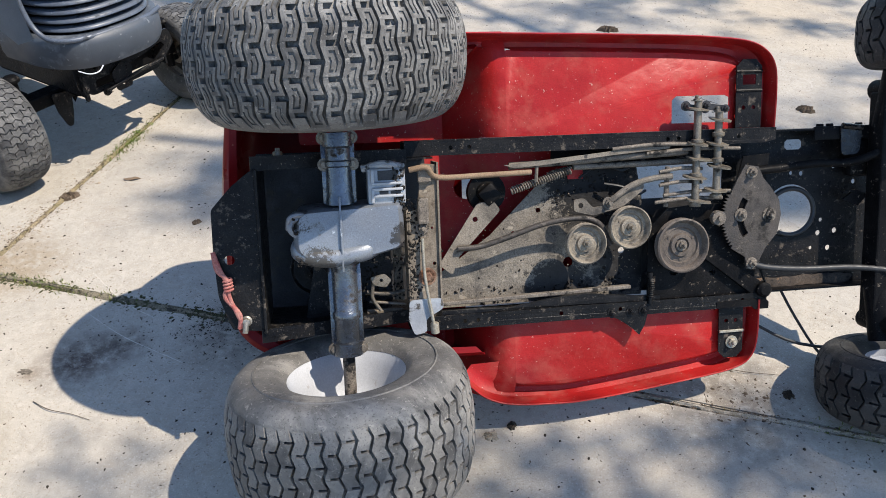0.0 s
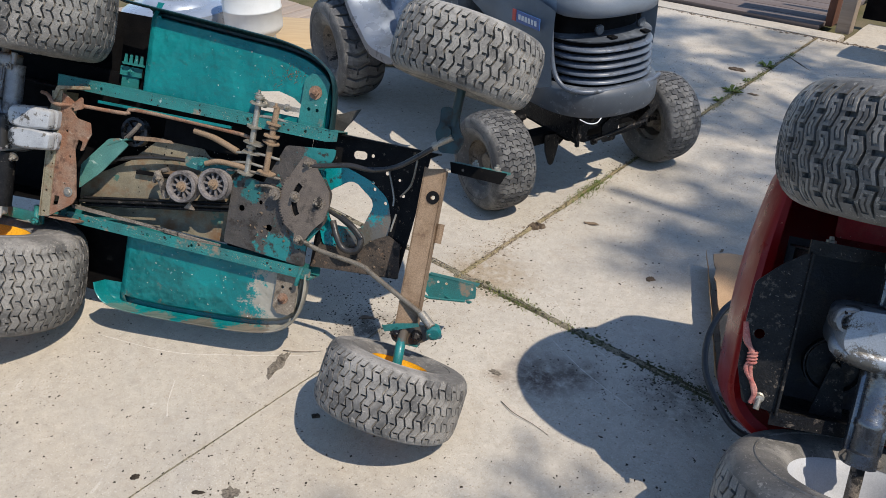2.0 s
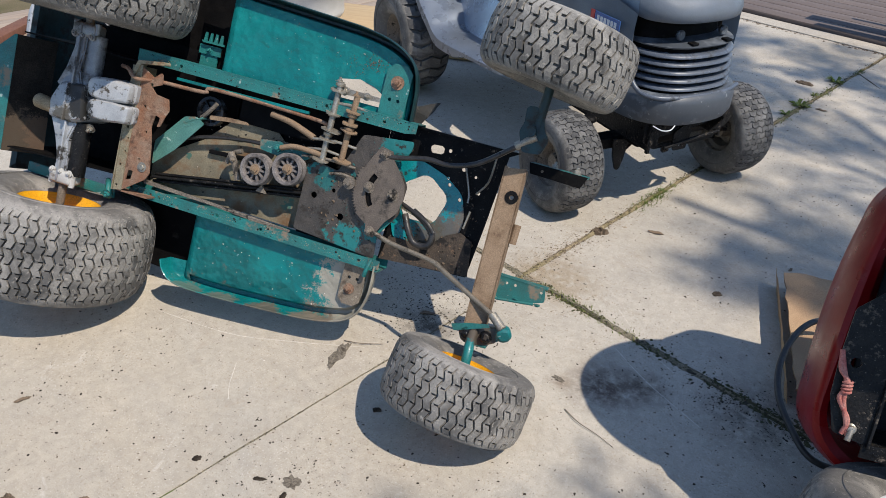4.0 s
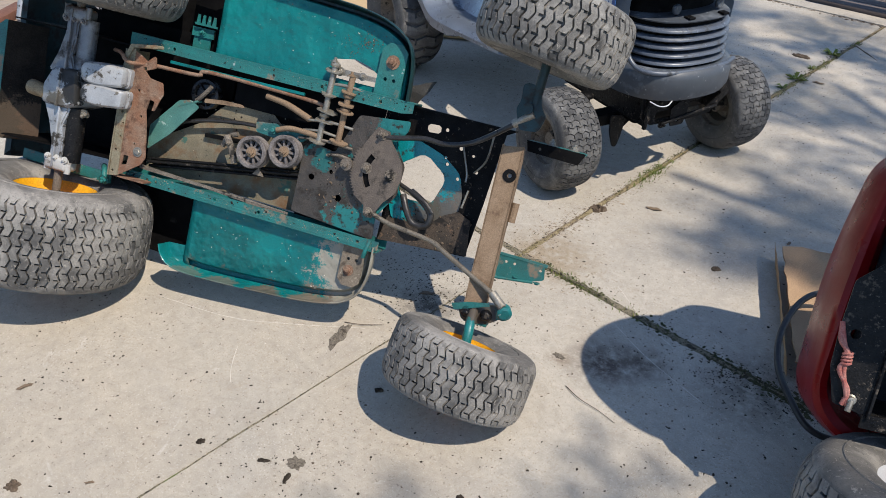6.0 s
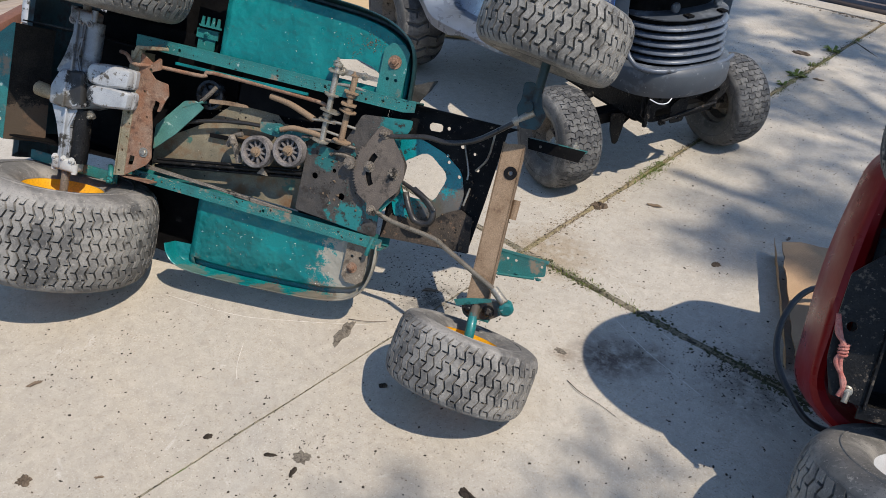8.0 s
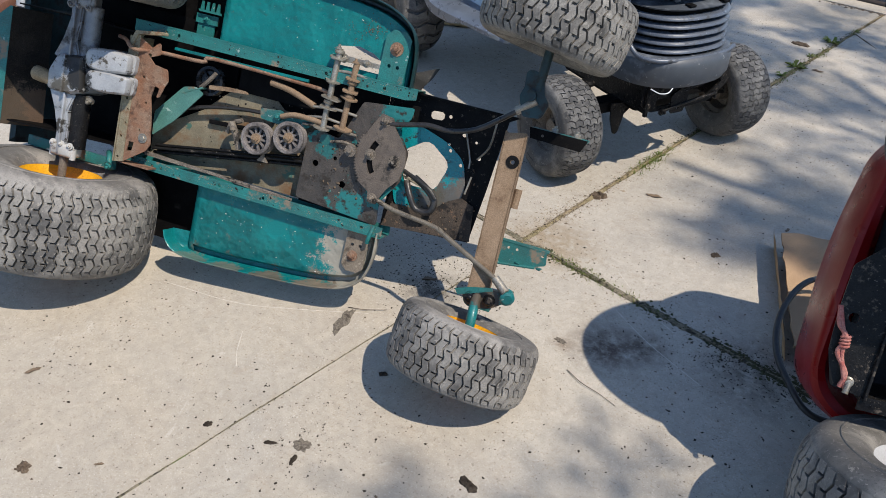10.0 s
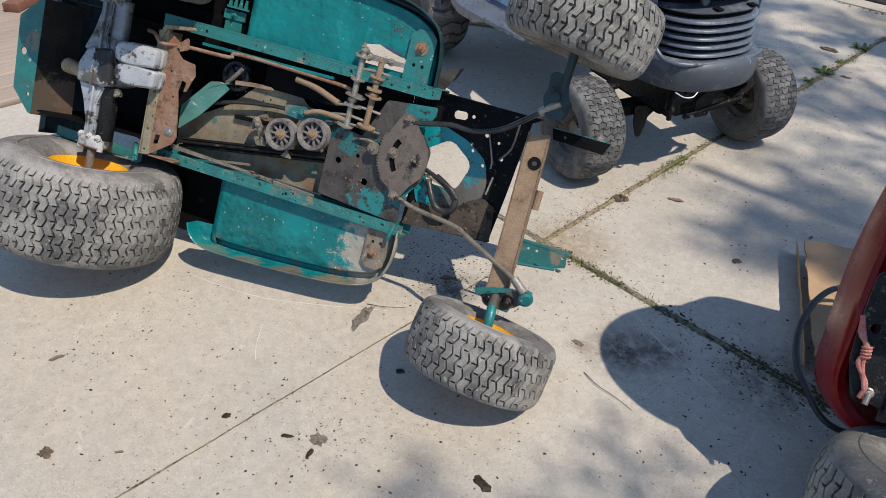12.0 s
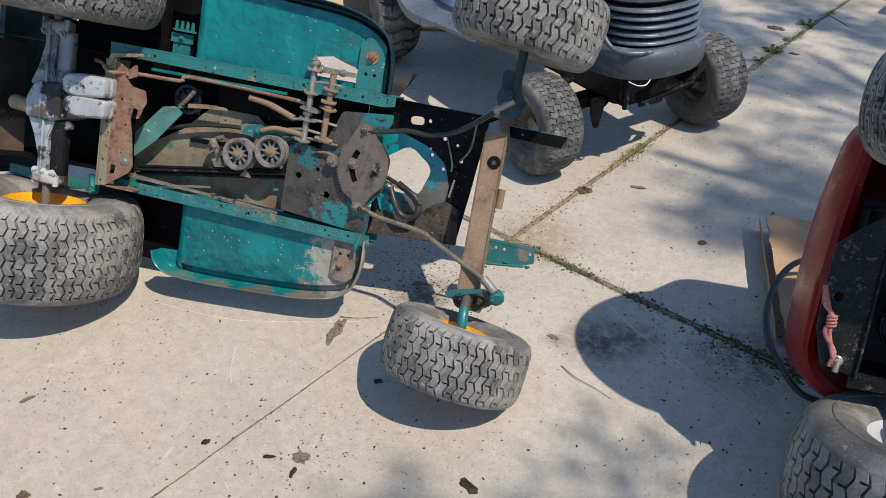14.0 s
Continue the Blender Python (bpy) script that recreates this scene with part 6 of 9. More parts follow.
        tube(bm, [(0.366, s * 0.19, 0.0), (0.366, s * 0.315, 0.03)], 0.030, 14)
        xw = 0.43 if s > 0 else 0.375
        tube(bm, [(0.370, s * 0.28, 0.085), (xw, s * 0.31, 0.095), (xw, s * 0.42, 0.095)], 0.011, 12)
        part("spindle", bm, BLACK, t, smooth=40)
    turf = "white steel wheel with a worn turf tyre"
    wheel(t, along((-0.909, 0.366, 0.116), (-0.021, 1, 0.13)), 0.262, 0.236, 0.112, RUBBER_A, WHITE, n=52, rows=4, depth=0.013, zig=0.0040, k=2.25, hub=0.015, hook=True, seed=3, gap=0.0095, span=0.66, groove=0.0052, edge=0.94, label=turf)
    wheel(t, along((-0.902, -0.357, 0.130), (-0.06, 1, 0.084)), 0.247, 0.262, 0.122, RUBBER_E, WHITE, n=54, rows=5, depth=0.012, zig=0.0044, k=2.55, hub=0.015, seed=4, gap=0.0055, span=0.62, groove=0.0056, edge=0.80, bead=0.452, label=turf)
    # Front tyres get black rubber: the tractor's shadow is in their colour.
    wheel(t, along((0.375, -0.40, 0.095), (0, 1, 0)), 0.188, 0.160, 0.085, RUBBER_D, WHITE, n=36, rows=3, k=2.6, seed=5, zig=0.006, gap=0.006, edge=0.86, label=turf)
    wheel(t, along((0.44, 0.40, 0.095), (0, 1, 0)), 0.188, 0.160, 0.085, RUBBER_D, WHITE, n=36, rows=3, k=2.6, seed=6, zig=0.006, gap=0.006, edge=0.86, label=turf)
    return t


def build_green(m):
    t = thing("lawn_tractor", m, "stripped teal garden tractor lying on its side, rusty underside showing", "tractor", "garden tractors")
    tx, tz = -0.885, 0.06
    chassis_shared(t, TEAL, TEAL_DIRTY, DEEP, 0.374)
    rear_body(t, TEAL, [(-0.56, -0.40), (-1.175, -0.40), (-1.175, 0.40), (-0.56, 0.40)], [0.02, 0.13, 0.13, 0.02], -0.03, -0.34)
    bm = bmesh.new()
    plate(bm, rounded([(-1.168, 0.088), (-1.098, 0.150), (-1.090, 0.150), (-1.090, -0.186), (-1.100, -0.184), (-1.161, -0.123)], 0.004, 2), 0.083, 0.087, [circle(-1.141, -0.011, 0.011, 12), circle(-1.108, -0.13, 0.006, 8)])
    hp = part("hitch_plate", bm, TEAL_DIRTY, t, "teal hitch plate caked with dirt")
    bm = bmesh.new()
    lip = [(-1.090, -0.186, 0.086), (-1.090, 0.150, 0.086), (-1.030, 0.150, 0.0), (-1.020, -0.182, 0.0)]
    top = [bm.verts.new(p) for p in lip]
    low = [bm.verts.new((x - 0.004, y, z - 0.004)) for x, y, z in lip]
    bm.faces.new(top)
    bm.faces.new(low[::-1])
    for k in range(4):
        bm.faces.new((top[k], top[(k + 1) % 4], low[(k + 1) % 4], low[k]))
    part("rear_lip", bm, LIP_SHADE_GRIME, hp, "sloping inner face, black for its shade, caked with brown dirt at its foot")
    bm = bmesh.new()
    box(bm, -1.065, -0.76, -0.243, -0.212, -0.008, 0.0, 0.002)
    tube(bm, [(-0.80, -0.20, -0.02), (-0.775, -0.205, 0.01), (-0.765, -0.225, 0.02)], 0.008, 10, per=3)
    bolt(bm, (-0.765, -0.23, 0.02), (0, -0.5, 1), 0.010, 0.009)
    part("lower_stay", bm, TEAL_DIRTY, t, smooth=40)
    green_transaxle(t, tx, tz)
    decks = [(-0.69, -0.19, -0.18, 0.0, -0.071), (-0.55, -0.19, -0.02, 0.07, -0.071), (-0.44, -0.20, 0.03, 0.068, -0.065)]
    rails = [(-0.74, 0.08, 0.168, 0.195, 0.0005), (-0.74, 0.07, -0.211, -0.186, 0.0005)]
    fronts = [(-0.185, 0.05, -0.165, 0.012, -0.0115), (0.06, 0.30, -0.18, -0.08, -0.060)]
    clods(t, 350, decks, 0.0022, CRUMB_BLACK, "black grease and dirt", 41)
    clods(t, 260, decks, 0.0016, CRUMB_TAN, "dry tan dirt", 42)
    clods(t, 1500, rails, 0.0011, CRUMB_TAN, "dry tan dirt", 43)
    clods(t, 900, rails + fronts, 0.0024, CRUMB_BLACK, "black grease and dirt", 44)
    clods(t, 200, fronts, 0.0017, CRUMB_TAN, "dry tan dirt", 45)
    clods(t, 330, fronts + [(0.24, 0.30, -0.16, 0.06, -0.066)], 0.0040, CRUMB_BROWN, "lumps of brown dirt", 46)
    clods(t, 420, [(-0.11, 0.02, 0.29, 0.375, -0.0292), (-0.09, -0.03, 0.30, 0.35, -0.0292), (-0.20, -0.06, 0.27, 0.33, -0.0292)], 0.0017, CRUMB_BROWN, "crusts of brown dirt and rust", 47)
    clods(t, 260, [(-0.48, 0.02, 0.25, 0.37, -0.0292), (-0.45, -0.06, -0.38, -0.24, -0.0292)], 0.0016, CRUMB_PALE, "pale specks on the paint", 48)
    # rusty support plate with its olive flange
    bm = bmesh.new()
    plate(bm, rounded([(-0.707, 0.154), (-0.668, 0.132), (-0.650, 0.150), (-0.644, 0.146), (-0.640, 0.118), (-0.672, 0.106), (-0.652, 0.088), (-0.612, 0.085), (-0.603, 0.055), (-0.612, 0.036), (-0.624, 0.004), (-0.634, 0.002), (-0.628, 0.030), (-0.644, 0.034),
                       (-0.652, 0.0), (-0.642, -0.038), (-0.630, -0.132), (-0.640, -0.152), (-0.707, -0.200)], 0.004, 2), 0.038, 0.042,
          [circle(-0.672, 0.112, 0.0055, 8), [(-0.700, -0.168), (-0.684, -0.163), (-0.682, -0.138), (-0.698, -0.138)], circle(-0.67, -0.10, 0.003, 8), circle(-0.662, -0.02, 0.0035, 8), circle(-0.68, 0.05, 0.004, 8)])
    box(bm, -0.722, -0.625, -0.206, -0.202, -0.02, 0.040)
    jitter(bm, 0.0022, 24.0)
    sp = part("support_plate", bm, RUST, t, "rusted transaxle support plate")
    bm = bmesh.new()
    plate(bm, [(-0.738, 0.150), (-0.7075, 0.158), (-0.7075, -0.200), (-0.732, -0.206)], 0.040, 0.044,
          [circle(-0.721, -0.02, 0.0045, 8), circle(-0.721, 0.03, 0.004, 8), circle(-0.715, -0.09, 0.003, 8), circle(-0.725, -0.19, 0.004, 8), circle(-0.713, -0.05, 0.003, 8), circle(-0.724, 0.065, 0.004, 8), circle(-0.724, -0.13, 0.004, 8)])
    box(bm, -0.739, -0.735, -0.206, 0.152, -0.06, 0.045)
    plate(bm, rounded([(-0.738, 0.122), (-0.722, 0.168), (-0.640, 0.181), (-0.638, 0.172), (-0.712, 0.160), (-0.728, 0.118)], 0.003, 2), 0.020, 0.050)
    jitter(bm, 0.0015, 30.0)
    part("flange", bm, OLIVE, sp, "dull olive flange with rows of holes")
    bm = bmesh.new()
    bolt(bm, (-0.655, -0.120, 0.042), r=0.009, h=0.006, stud=0.0)
    part("bolt", bm, STEEL, sp)
    for x, y in ((-0.722, 0.012), (-0.722, -0.005)):
        bm = bmesh.new()
        bolt(bm, (x, y, 0.044), r=0.006, h=0.006, stud=0.003)
        part("bolt", bm, STEEL, sp)
    bm = bmesh.new()
    tube(bm, [(-0.79, 0.140, 0.02), (-0.745, 0.138, 0.052), (-0.715, 0.118, 0.056), (-0.66, 0.125, 0.030), (-0.535, 0.128, 0.0), (-0.505, 0.143, -0.004), (-0.22, 0.139, -0.010), (-0.150, 0.132, -0.010)], 0.0055, 10, per=4)
    part("brake_rod", bm, RUST, t, "thin rusty brake rod", smooth=50)
    bm = bmesh.new()
    box(bm, -0.628, -0.215, 0.149, 0.157, -0.014, -0.004, 0.001, m=Matrix.Rotation(radians(0.8), 4, "Z"))
    part("lift_bar", bm, TEAL, t)
    bm = bmesh.new()
    tube(bm, [(-0.33, 0.120, -0.02), (-0.27, 0.112, -0.02), (-0.19, 0.088, -0.015)], 0.009, 10, per=3)
    part("link_bar", bm, BROWN, t, smooth=50)
    # clutch arm and its hub
    bm = bmesh.new()
    pts = [(-0.67, -0.115), (-0.673, -0.045), (-0.593, 0.046), (-0.557, 0.054), (-0.529, 0.039), (-0.607, -0.057)]
    plate(bm, rounded(pts, 0.006, 2), -0.026, -0.022)
    box(bm, -0.605, -0.535, 0.036, 0.042, -0.048, -0.022, 0.002, m=Matrix.Translation((-0.57, 0.045, 0)) @ Matrix.Rotation(0.48, 4, "Z") @ Matrix.Translation((0.57, -0.045, 0)))
    part("clutch_arm", bm, PALE_TEAL, t, "pale green bent clutch arm")
    bm = bmesh.new()
    lathe(bm, [(0, 0.006), (0.012, 0.006), (0.014, -0.004), (0.028, -0.004), (0.034, 0.004), (0.042, 0.004), (0.042, -0.02), (0, -0.02)], 28, Matrix.Translation((-0.528, 0.078, -0.042)))
    for a in (0.3, 1.2, 2.3, 3.6, 5.0):
        tube(bm, [(-0.528, 0.078, -0.042), (-0.528 + 0.034 * math.cos(a), 0.078 + 0.034 * math.sin(a), -0.040)], 0.003, 6)
    part("clutch_hub", bm, BLACK_OILY, t, "oily black clutch hub", smooth=35)
    bm = bmesh.new()
    tube(bm, [(-0.545, 0.055, -0.03), (-0.515, 0.085, -0.022), (-0.50, 0.105, -0.02)], 0.006, 8, per=3)
    part("clutch_pin", bm, GREASE, t, smooth=40)
    bm = bmesh.new()
    plate(bm, rounded([(-0.52, 0.068), (-0.46, 0.076), (-0.405, 0.077), (-0.395, 0.070), (-0.46, 0.064), (-0.52, 0.056)], 0.004, 2), -0.034, -0.029)
    part("brake_link", bm, BROWN, t, smooth=50)
    bm = bmesh.new()
    tube(bm, [(-0.60, -0.018, -0.045), (-0.50, 0.010, -0.045), (-0.40, 0.026, -0.05), (-0.31, 0.030, -0.05)], 0.006, 8, per=3)
    part("brake_link", bm, LINK, t, smooth=50)
    # deck plates
    bm = bmesh.new()
    plate(bm, [(-0.70, -0.183), (-0.70, -0.10), (-0.55, -0.01), (-0.46, 0.075), (-0.33, 0.075), (-0.30, 0.05), (-0.18, 0.05), (-0.18, -0.183)], -0.075, -0.072, [circle(-0.43, 0.0, 0.003, 6)])
    part("deck_plate", bm, DECK_TAN, t, "dust-covered deck plate")
    # Black sheets added to give see-through gaps the colour of shade.
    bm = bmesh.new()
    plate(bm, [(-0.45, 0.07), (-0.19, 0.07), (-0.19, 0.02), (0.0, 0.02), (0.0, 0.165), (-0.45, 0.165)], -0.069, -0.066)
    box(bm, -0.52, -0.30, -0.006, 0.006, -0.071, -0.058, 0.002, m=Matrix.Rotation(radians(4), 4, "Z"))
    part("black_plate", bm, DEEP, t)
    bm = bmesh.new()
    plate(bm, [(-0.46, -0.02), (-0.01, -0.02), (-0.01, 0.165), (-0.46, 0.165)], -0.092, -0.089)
    part("gap_sheet", bm, DEEP, t)
    bm = bmesh.new()
    for dy, z in ((0.0, -0.02), (-0.012, -0.03), (0.008, -0.035)):
        tube(bm, [(-0.66, -0.150 + dy, z), (-0.45, -0.113 + dy, z), (-0.19, -0.068 + dy, z)], 0.0045, 8)
    box(bm, -0.66, -0.20, -0.020, 0.006, -0.05, -0.045, m=Matrix.Translation((0, -0.105, 0)) @ Matrix.Rotation(radians(10), 4, "Z") @ Matrix.Translation((0.0, 0.075, 0)))
    part("drive_belt", bm, BLACK_DUSTY, t, "loose drive belt", smooth=50)
    bm = bmesh.new()
    plate(bm, [(-0.68, -0.176), (-0.45, -0.180), (-0.30, -0.185), (-0.20, -0.185), (-0.20, -0.179), (-0.34, -0.173), (-0.50, -0.167), (-0.68, -0.163)], -0.018, -0.014)
    jitter(bm, 0.003, 20.0)
    part("belt_guard", bm, GREASE, t)
    bm = bmesh.new()
    tube(bm, [(-0.425, -0.015, -0.015), (-0.40, -0.05, -0.012), (-0.385, -0.085, -0.012)], 0.010, 8)
    bolt(bm, (-0.408, -0.032, -0.006), r=0.007, h=0.010)
    part("belt_keeper", bm, GREASE, t, smooth=40)
    bm = bmesh.new()
    tube(bm, [(-0.44, -0.05, -0.03), (-0.43, -0.02, -0.03), (-0.40, -0.005, -0.03)], 0.007, 8, per=3)
    part("belt_hook", bm, GREASE, t, smooth=40)
    bm = bmesh.new()
    plate(bm, [(-0.327, -0.10), (-0.295, -0.10), (-0.311, -0.078)], -0.02, -0.012)
    part("belt_tab", bm, GREASE, t)
    spoked_pulley(t, (-0.329, -0.038, 0.004), 0.045)
    spoked_pulley(t, (-0.235, -0.012, 0.004), 0.045)
    bm = bmesh.new()
    plate(bm, rounded([(-0.345, 0.045), (-0.29, 0.052), (-0.255, 0.040), (-0.20, 0.045), (-0.165, 0.068), (-0.165, 0.055), (-0.20, 0.022), (-0.27, 0.012), (-0.34, 0.018)], 0.008, 3), -0.02, -0.014)
    bolt(bm, (-0.345 + 0.06, 0.035, -0.014), r=0.012, h=0.012)
    part("idler_bracket", bm, TEAL_DIRTY, t)
    bm = bmesh.new()
    tube(bm, [(-0.275, 0.038, -0.004), (-0.235, 0.052, 0.0), (-0.18, 0.052, 0.0), (-0.15, 0.050, 0.0)], 0.0075, 10, per=4)
    part("adjuster_rod", bm, BROWN, t, smooth=50)
    collar_post(t, -0.148, 0.030, 0.252, 0.0, STEEL, (0.02, 0.36, 0.60, 0.97), ((0.30, 0.030, 3.3), (0.42, 0.034, 3.0), (0.62, 0.020, 0.4), (0.04, 0.026, 0.2), (0.90, 0.022, 0.1)))
    collar_post(t, -0.094, 0.040, 0.226, 0.0, BROWN, (0.03, 0.52, 0.72), ((0.50, 0.024, 2.6), (0.60, 0.022, 0.3), (0.06, 0.028, 2.9), (0.78, 0.020, 0.2)))
    for y, x0, x1 in ((0.040, -0.21, -0.05), (0.062, -0.20, -0.10), (0.092, -0.19, -0.06), (0.012, -0.12, -0.05), (0.195, -0.17, -0.05)):
        bm = bmesh.new()
        tube(bm, [(x0, y - 0.005, -0.008), ((x0 + x1) / 2, y + 0.004, 0.0), (x1, y, -0.004)], 0.004, 8, per=3)
        part("cross_link", bm, STEEL if y > 0.05 else GREASE, t, smooth=50)
    bm = bmesh.new()
    plate(bm, rounded([(-0.172, 0.222), (-0.03, 0.226), (-0.03, 0.238), (-0.12, 0.240), (-0.172, 0.236)], 0.004, 3), -0.022, -0.018)
    bolt(bm, (-0.135, 0.232, -0.018), r=0.008, h=0.006)
    bolt(bm, (-0.07, 0.232, -0.018), r=0.007, h=0.008)
    part("lever_plate", bm, STEEL, t)
    # dark steering plate
    bm = bmesh.new()
    plate(bm, rounded([(-0.192, -0.168), (-0.190, 0.016), (-0.165, 0.03), (-0.10, 0.02), (-0.052, 0.134), (0.09, 0.150), (0.088, 0.122), (0.062, 0.085), (0.100, 0.03), (0.095, -0.05), (0.05, -0.12), (0.055, -0.185)], 0.008, 2), -0.016, -0.012,
          [circle(-0.153, -0.062, 0.009, 10), circle(-0.065, -0.10, 0.010, 10), circle(-0.10, -0.035, 0.006, 8)])
    part("steering_plate", bm, GREASE_TEAL, t, "dark greasy steering plate")
    # Near-black sheet added behind the steering plate.
    bm = bmesh.new()
    plate(bm, [(-0.19, -0.180), (-0.19, 0.015), (0.0, 0.015), (0.045, -0.05), (0.045, -0.180)], -0.036, -0.033)
    part("backing_plate", bm, DEEP, t)
    sector_gear(t, SECTOR, GREASE, 0.004)
    # front plate with engine opening
    opening = []
    for i in range(28):
        a = 2 * math.pi * i / 28
        r = 0.066 + 0.004 * math.sin(5 * a)
        opening.append((0.134 + r * math.cos(a), 0.002 + 0.97 * r * math.sin(a)))
    slot = [(0.128, 0.133), (0.154, 0.135), (0.160, 0.141), (0.159, 0.152), (0.152, 0.157), (0.127, 0.155), (0.121, 0.149), (0.122, 0.139)]
    small = [(0.110, 0.072, 0.004), (0.128, 0.080, 0.004), (0.176, 0.150, 0.005), (0.190, 0.078, 0.004), (0.198, 0.062, 0.005), (0.225, 0.112, 0.006), (0.235, 0.030, 0.005), (0.235, -0.035, 0.005), (0.28, 0.06, 0.005), (0.262, 0.10, 0.004)]
    bm = bmesh.new()
    outer = [(0.0, 0.190), (0.36, 0.190), (0.335, 0.175), (0.320, -0.02), (0.305, -0.170), (0.05, -0.19), (0.05, -0.03), (0.0, 0.03)]
    plate(bm, outer, -0.074, -0.070, [opening, slot, *[circle(x, y, r, 9) for x, y, r in small]])
    box(bm, 0.0, 0.36, 0.188, 0.192, -0.09, -0.045)
    part("front_plate", bm, BLACK, t, "dark front frame plate with an engine opening")
    bm = bmesh.new()
    seat = rounded([(0.015, 0.055), (0.04, 0.110), (0.11, 0.105), (0.185, 0.082), (0.240, 0.045), (0.262, -0.02), (0.255, -0.085), (0.20, -0.12), (0.08, -0.125), (0.055, -0.06)], 0.02, 4)
    plate(bm, seat, -0.068, -0.066, [opening, *[circle(x, y, r, 9) for x, y, r in small if x < 0.24 and 0.0 < y < 0.081 and x > 0.15]])
    part("engine_seat", bm, SEAT_TEAL, t, "teal painted engine seat round the opening, dirty below")
    bm = bmesh.new()
    plate(bm, [(0.055, -0.188), (0.31, -0.166), (0.300, -0.07), (0.262, -0.055), (0.225, -0.072), (0.19, -0.105), (0.13, -0.118), (0.07, -0.120)], -0.064, -0.060)
    jitter(bm, 0.003, 30.0)
    part("dirt_ledge", bm, LIP_DIRT, t, "thick dirt on the ledge")
    bm = bmesh.new()
    tube(bm, [(0.105, -0.045, -0.04), (0.125, -0.08, -0.03), (0.150, -0.112, -0.03), (0.188, -0.110, -0.03), (0.195, -0.078, -0.03), (0.165, -0.050, -0.035), (0.125, -0.030, -0.04)], 0.0092, 10, per=5)
    tube(bm, [(0.09, -0.02, -0.04), (0.17, -0.045, -0.02), (0.20, -0.07, -0.02)], 0.006, 8, per=4)
    part("hose_loop", bm, LINK, t, "looped rubber hose", smooth=60)
    bm = bmesh.new()
    tube(bm, [(0.012, 0.092, 0.004), (0.07, 0.102, 0.006), (0.14, 0.118, 0.008), (0.20, 0.118, 0.012), (0.27, 0.140, 0.02), (0.34, 0.192, 0.03), (0.395, 0.238, 0.04)], 0.0070, 10, per=4)
    part("drag_link", bm, LINK, t, "bent steering link", smooth=50)
    bm = bmesh.new()
    tube(bm, [(0.36, 0.210, 0.033), (0.405, 0.246, 0.042)], 0.011, 12)
    part("rod_end", bm, STEEL, t, smooth=40)
    bm = bmesh.new()
    tube(bm, [(0.036, -0.108, 0.004), (0.10, -0.125, 0.006), (0.22, -0.135, 0.02), (0.27, -0.150, 0.04), (0.44, -0.210, 0.105)], 0.0068, 10, per=4)
    part("drag_link", bm, POST_STEEL, t, "bent steering link", smooth=50)
    bm = bmesh.new()
    tube(bm, [(0.425, -0.203, 0.10), (0.462, -0.228, 0.116)], 0.0115, 14)
    part("rod_end", bm, STEEL, t, smooth=40)
    bm = bmesh.new()
    for pts in ([(0.232, 0.118, -0.06), (0.258, 0.055, -0.055), (0.262, 0.03, -0.05)], [(0.31, 0.165, -0.03), (0.305, 0.10, -0.035), (0.28, 0.06, -0.04)], [(0.275, 0.01, -0.05), (0.268, -0.04, -0.05)]):
        tube(bm, pts, 0.0028, 6, per=3)
    part("wire", bm, STEEL, t, smooth=60)
    # brackets and fittings on the boards
    bu = bracket(t, -0.032, 0.040, 0.196, 0.335, -0.020, TEAL_DIRTY, False, 1)
    bm = bmesh.new()
    bolt(bm, (0.004, 0.287, -0.017), r=0.012, h=0.009, stud=0.005)
    part("bolt", bm, RUST, bu)
    bl = bracket(t, -0.020, 0.045, -0.332, -0.210, -0.020, PLATE_DUST, False, -1)
    bm = bmesh.new()
    bolt(bm, (0.007, -0.287, -0.017), r=0.010, h=0.008, stud=0.004)
    part("bolt", bm, RUST, bl)
    bm = bmesh.new()
    tube(bm, [(0.055, -0.185, 0.0), (0.05, -0.215, 0.006), (0.045, -0.235, 0.0)], 0.006, 8, per=3)
    part("rail_clip", bm, TEAL_DIRTY, t, smooth=40)
    # shift gate behind the upper board
    bm = bmesh.new()
    box(bm, -0.64, -0.585, 0.165, 0.255, -0.12, -0.115)
    box(bm, -0.645, -0.575, 0.230, 0.256, -0.114, -0.110)
    comb = [(-0.63, 0.262), (-0.56, 0.262)]
    for i in range(9):
        x = -0.56 - 0.0085 * i
        comb += [(x, 0.262 + (0.03 if i % 2 else 0.006)), (x - 0.006, 0.262 + (0.03 if i % 2 else 0.006))]
    plate(bm, comb, -0.10, -0.096)
    bolt(bm, (-0.61, 0.243, -0.110), r=0.007, h=0.006)
    part("shift_gate", bm, TEAL_DIRTY, t)
    bm = bmesh.new()
    plate(bm, rounded([(0.028, 0.165), (0.028, 0.240), (0.068, 0.250), (0.108, 0.268), (0.098, 0.240), (0.080, 0.214), (0.060, 0.182)], 0.005, 2), -0.112, -0.109)
    bmesh.ops.triangulate(bm, faces=bm.faces)
    bmesh.ops.subdivide_edges(bm, edges=bm.edges, cuts=2, use_grid_fill=True)
    jitter(bm, 0.009, 20.0)
    part("splash_flap", bm, RUBBER_D, t, "dark grey rubber flap")
    # front axle: a rusty channel, tipped on its pivot
    axle_m = Matrix.Translation((0.380, -0.045, 0.052)) @ Matrix.Rotation(radians(-8.5), 4, "X") @ Matrix.Rotation(radians(2.0), 4, "Z")
    bm = bmesh.new()
    prof = [(-0.027, 0.200), (0.027, 0.208), (0.027, -0.215), (0.018, -0.240), (-0.018, -0.240), (-0.027, -0.215)]
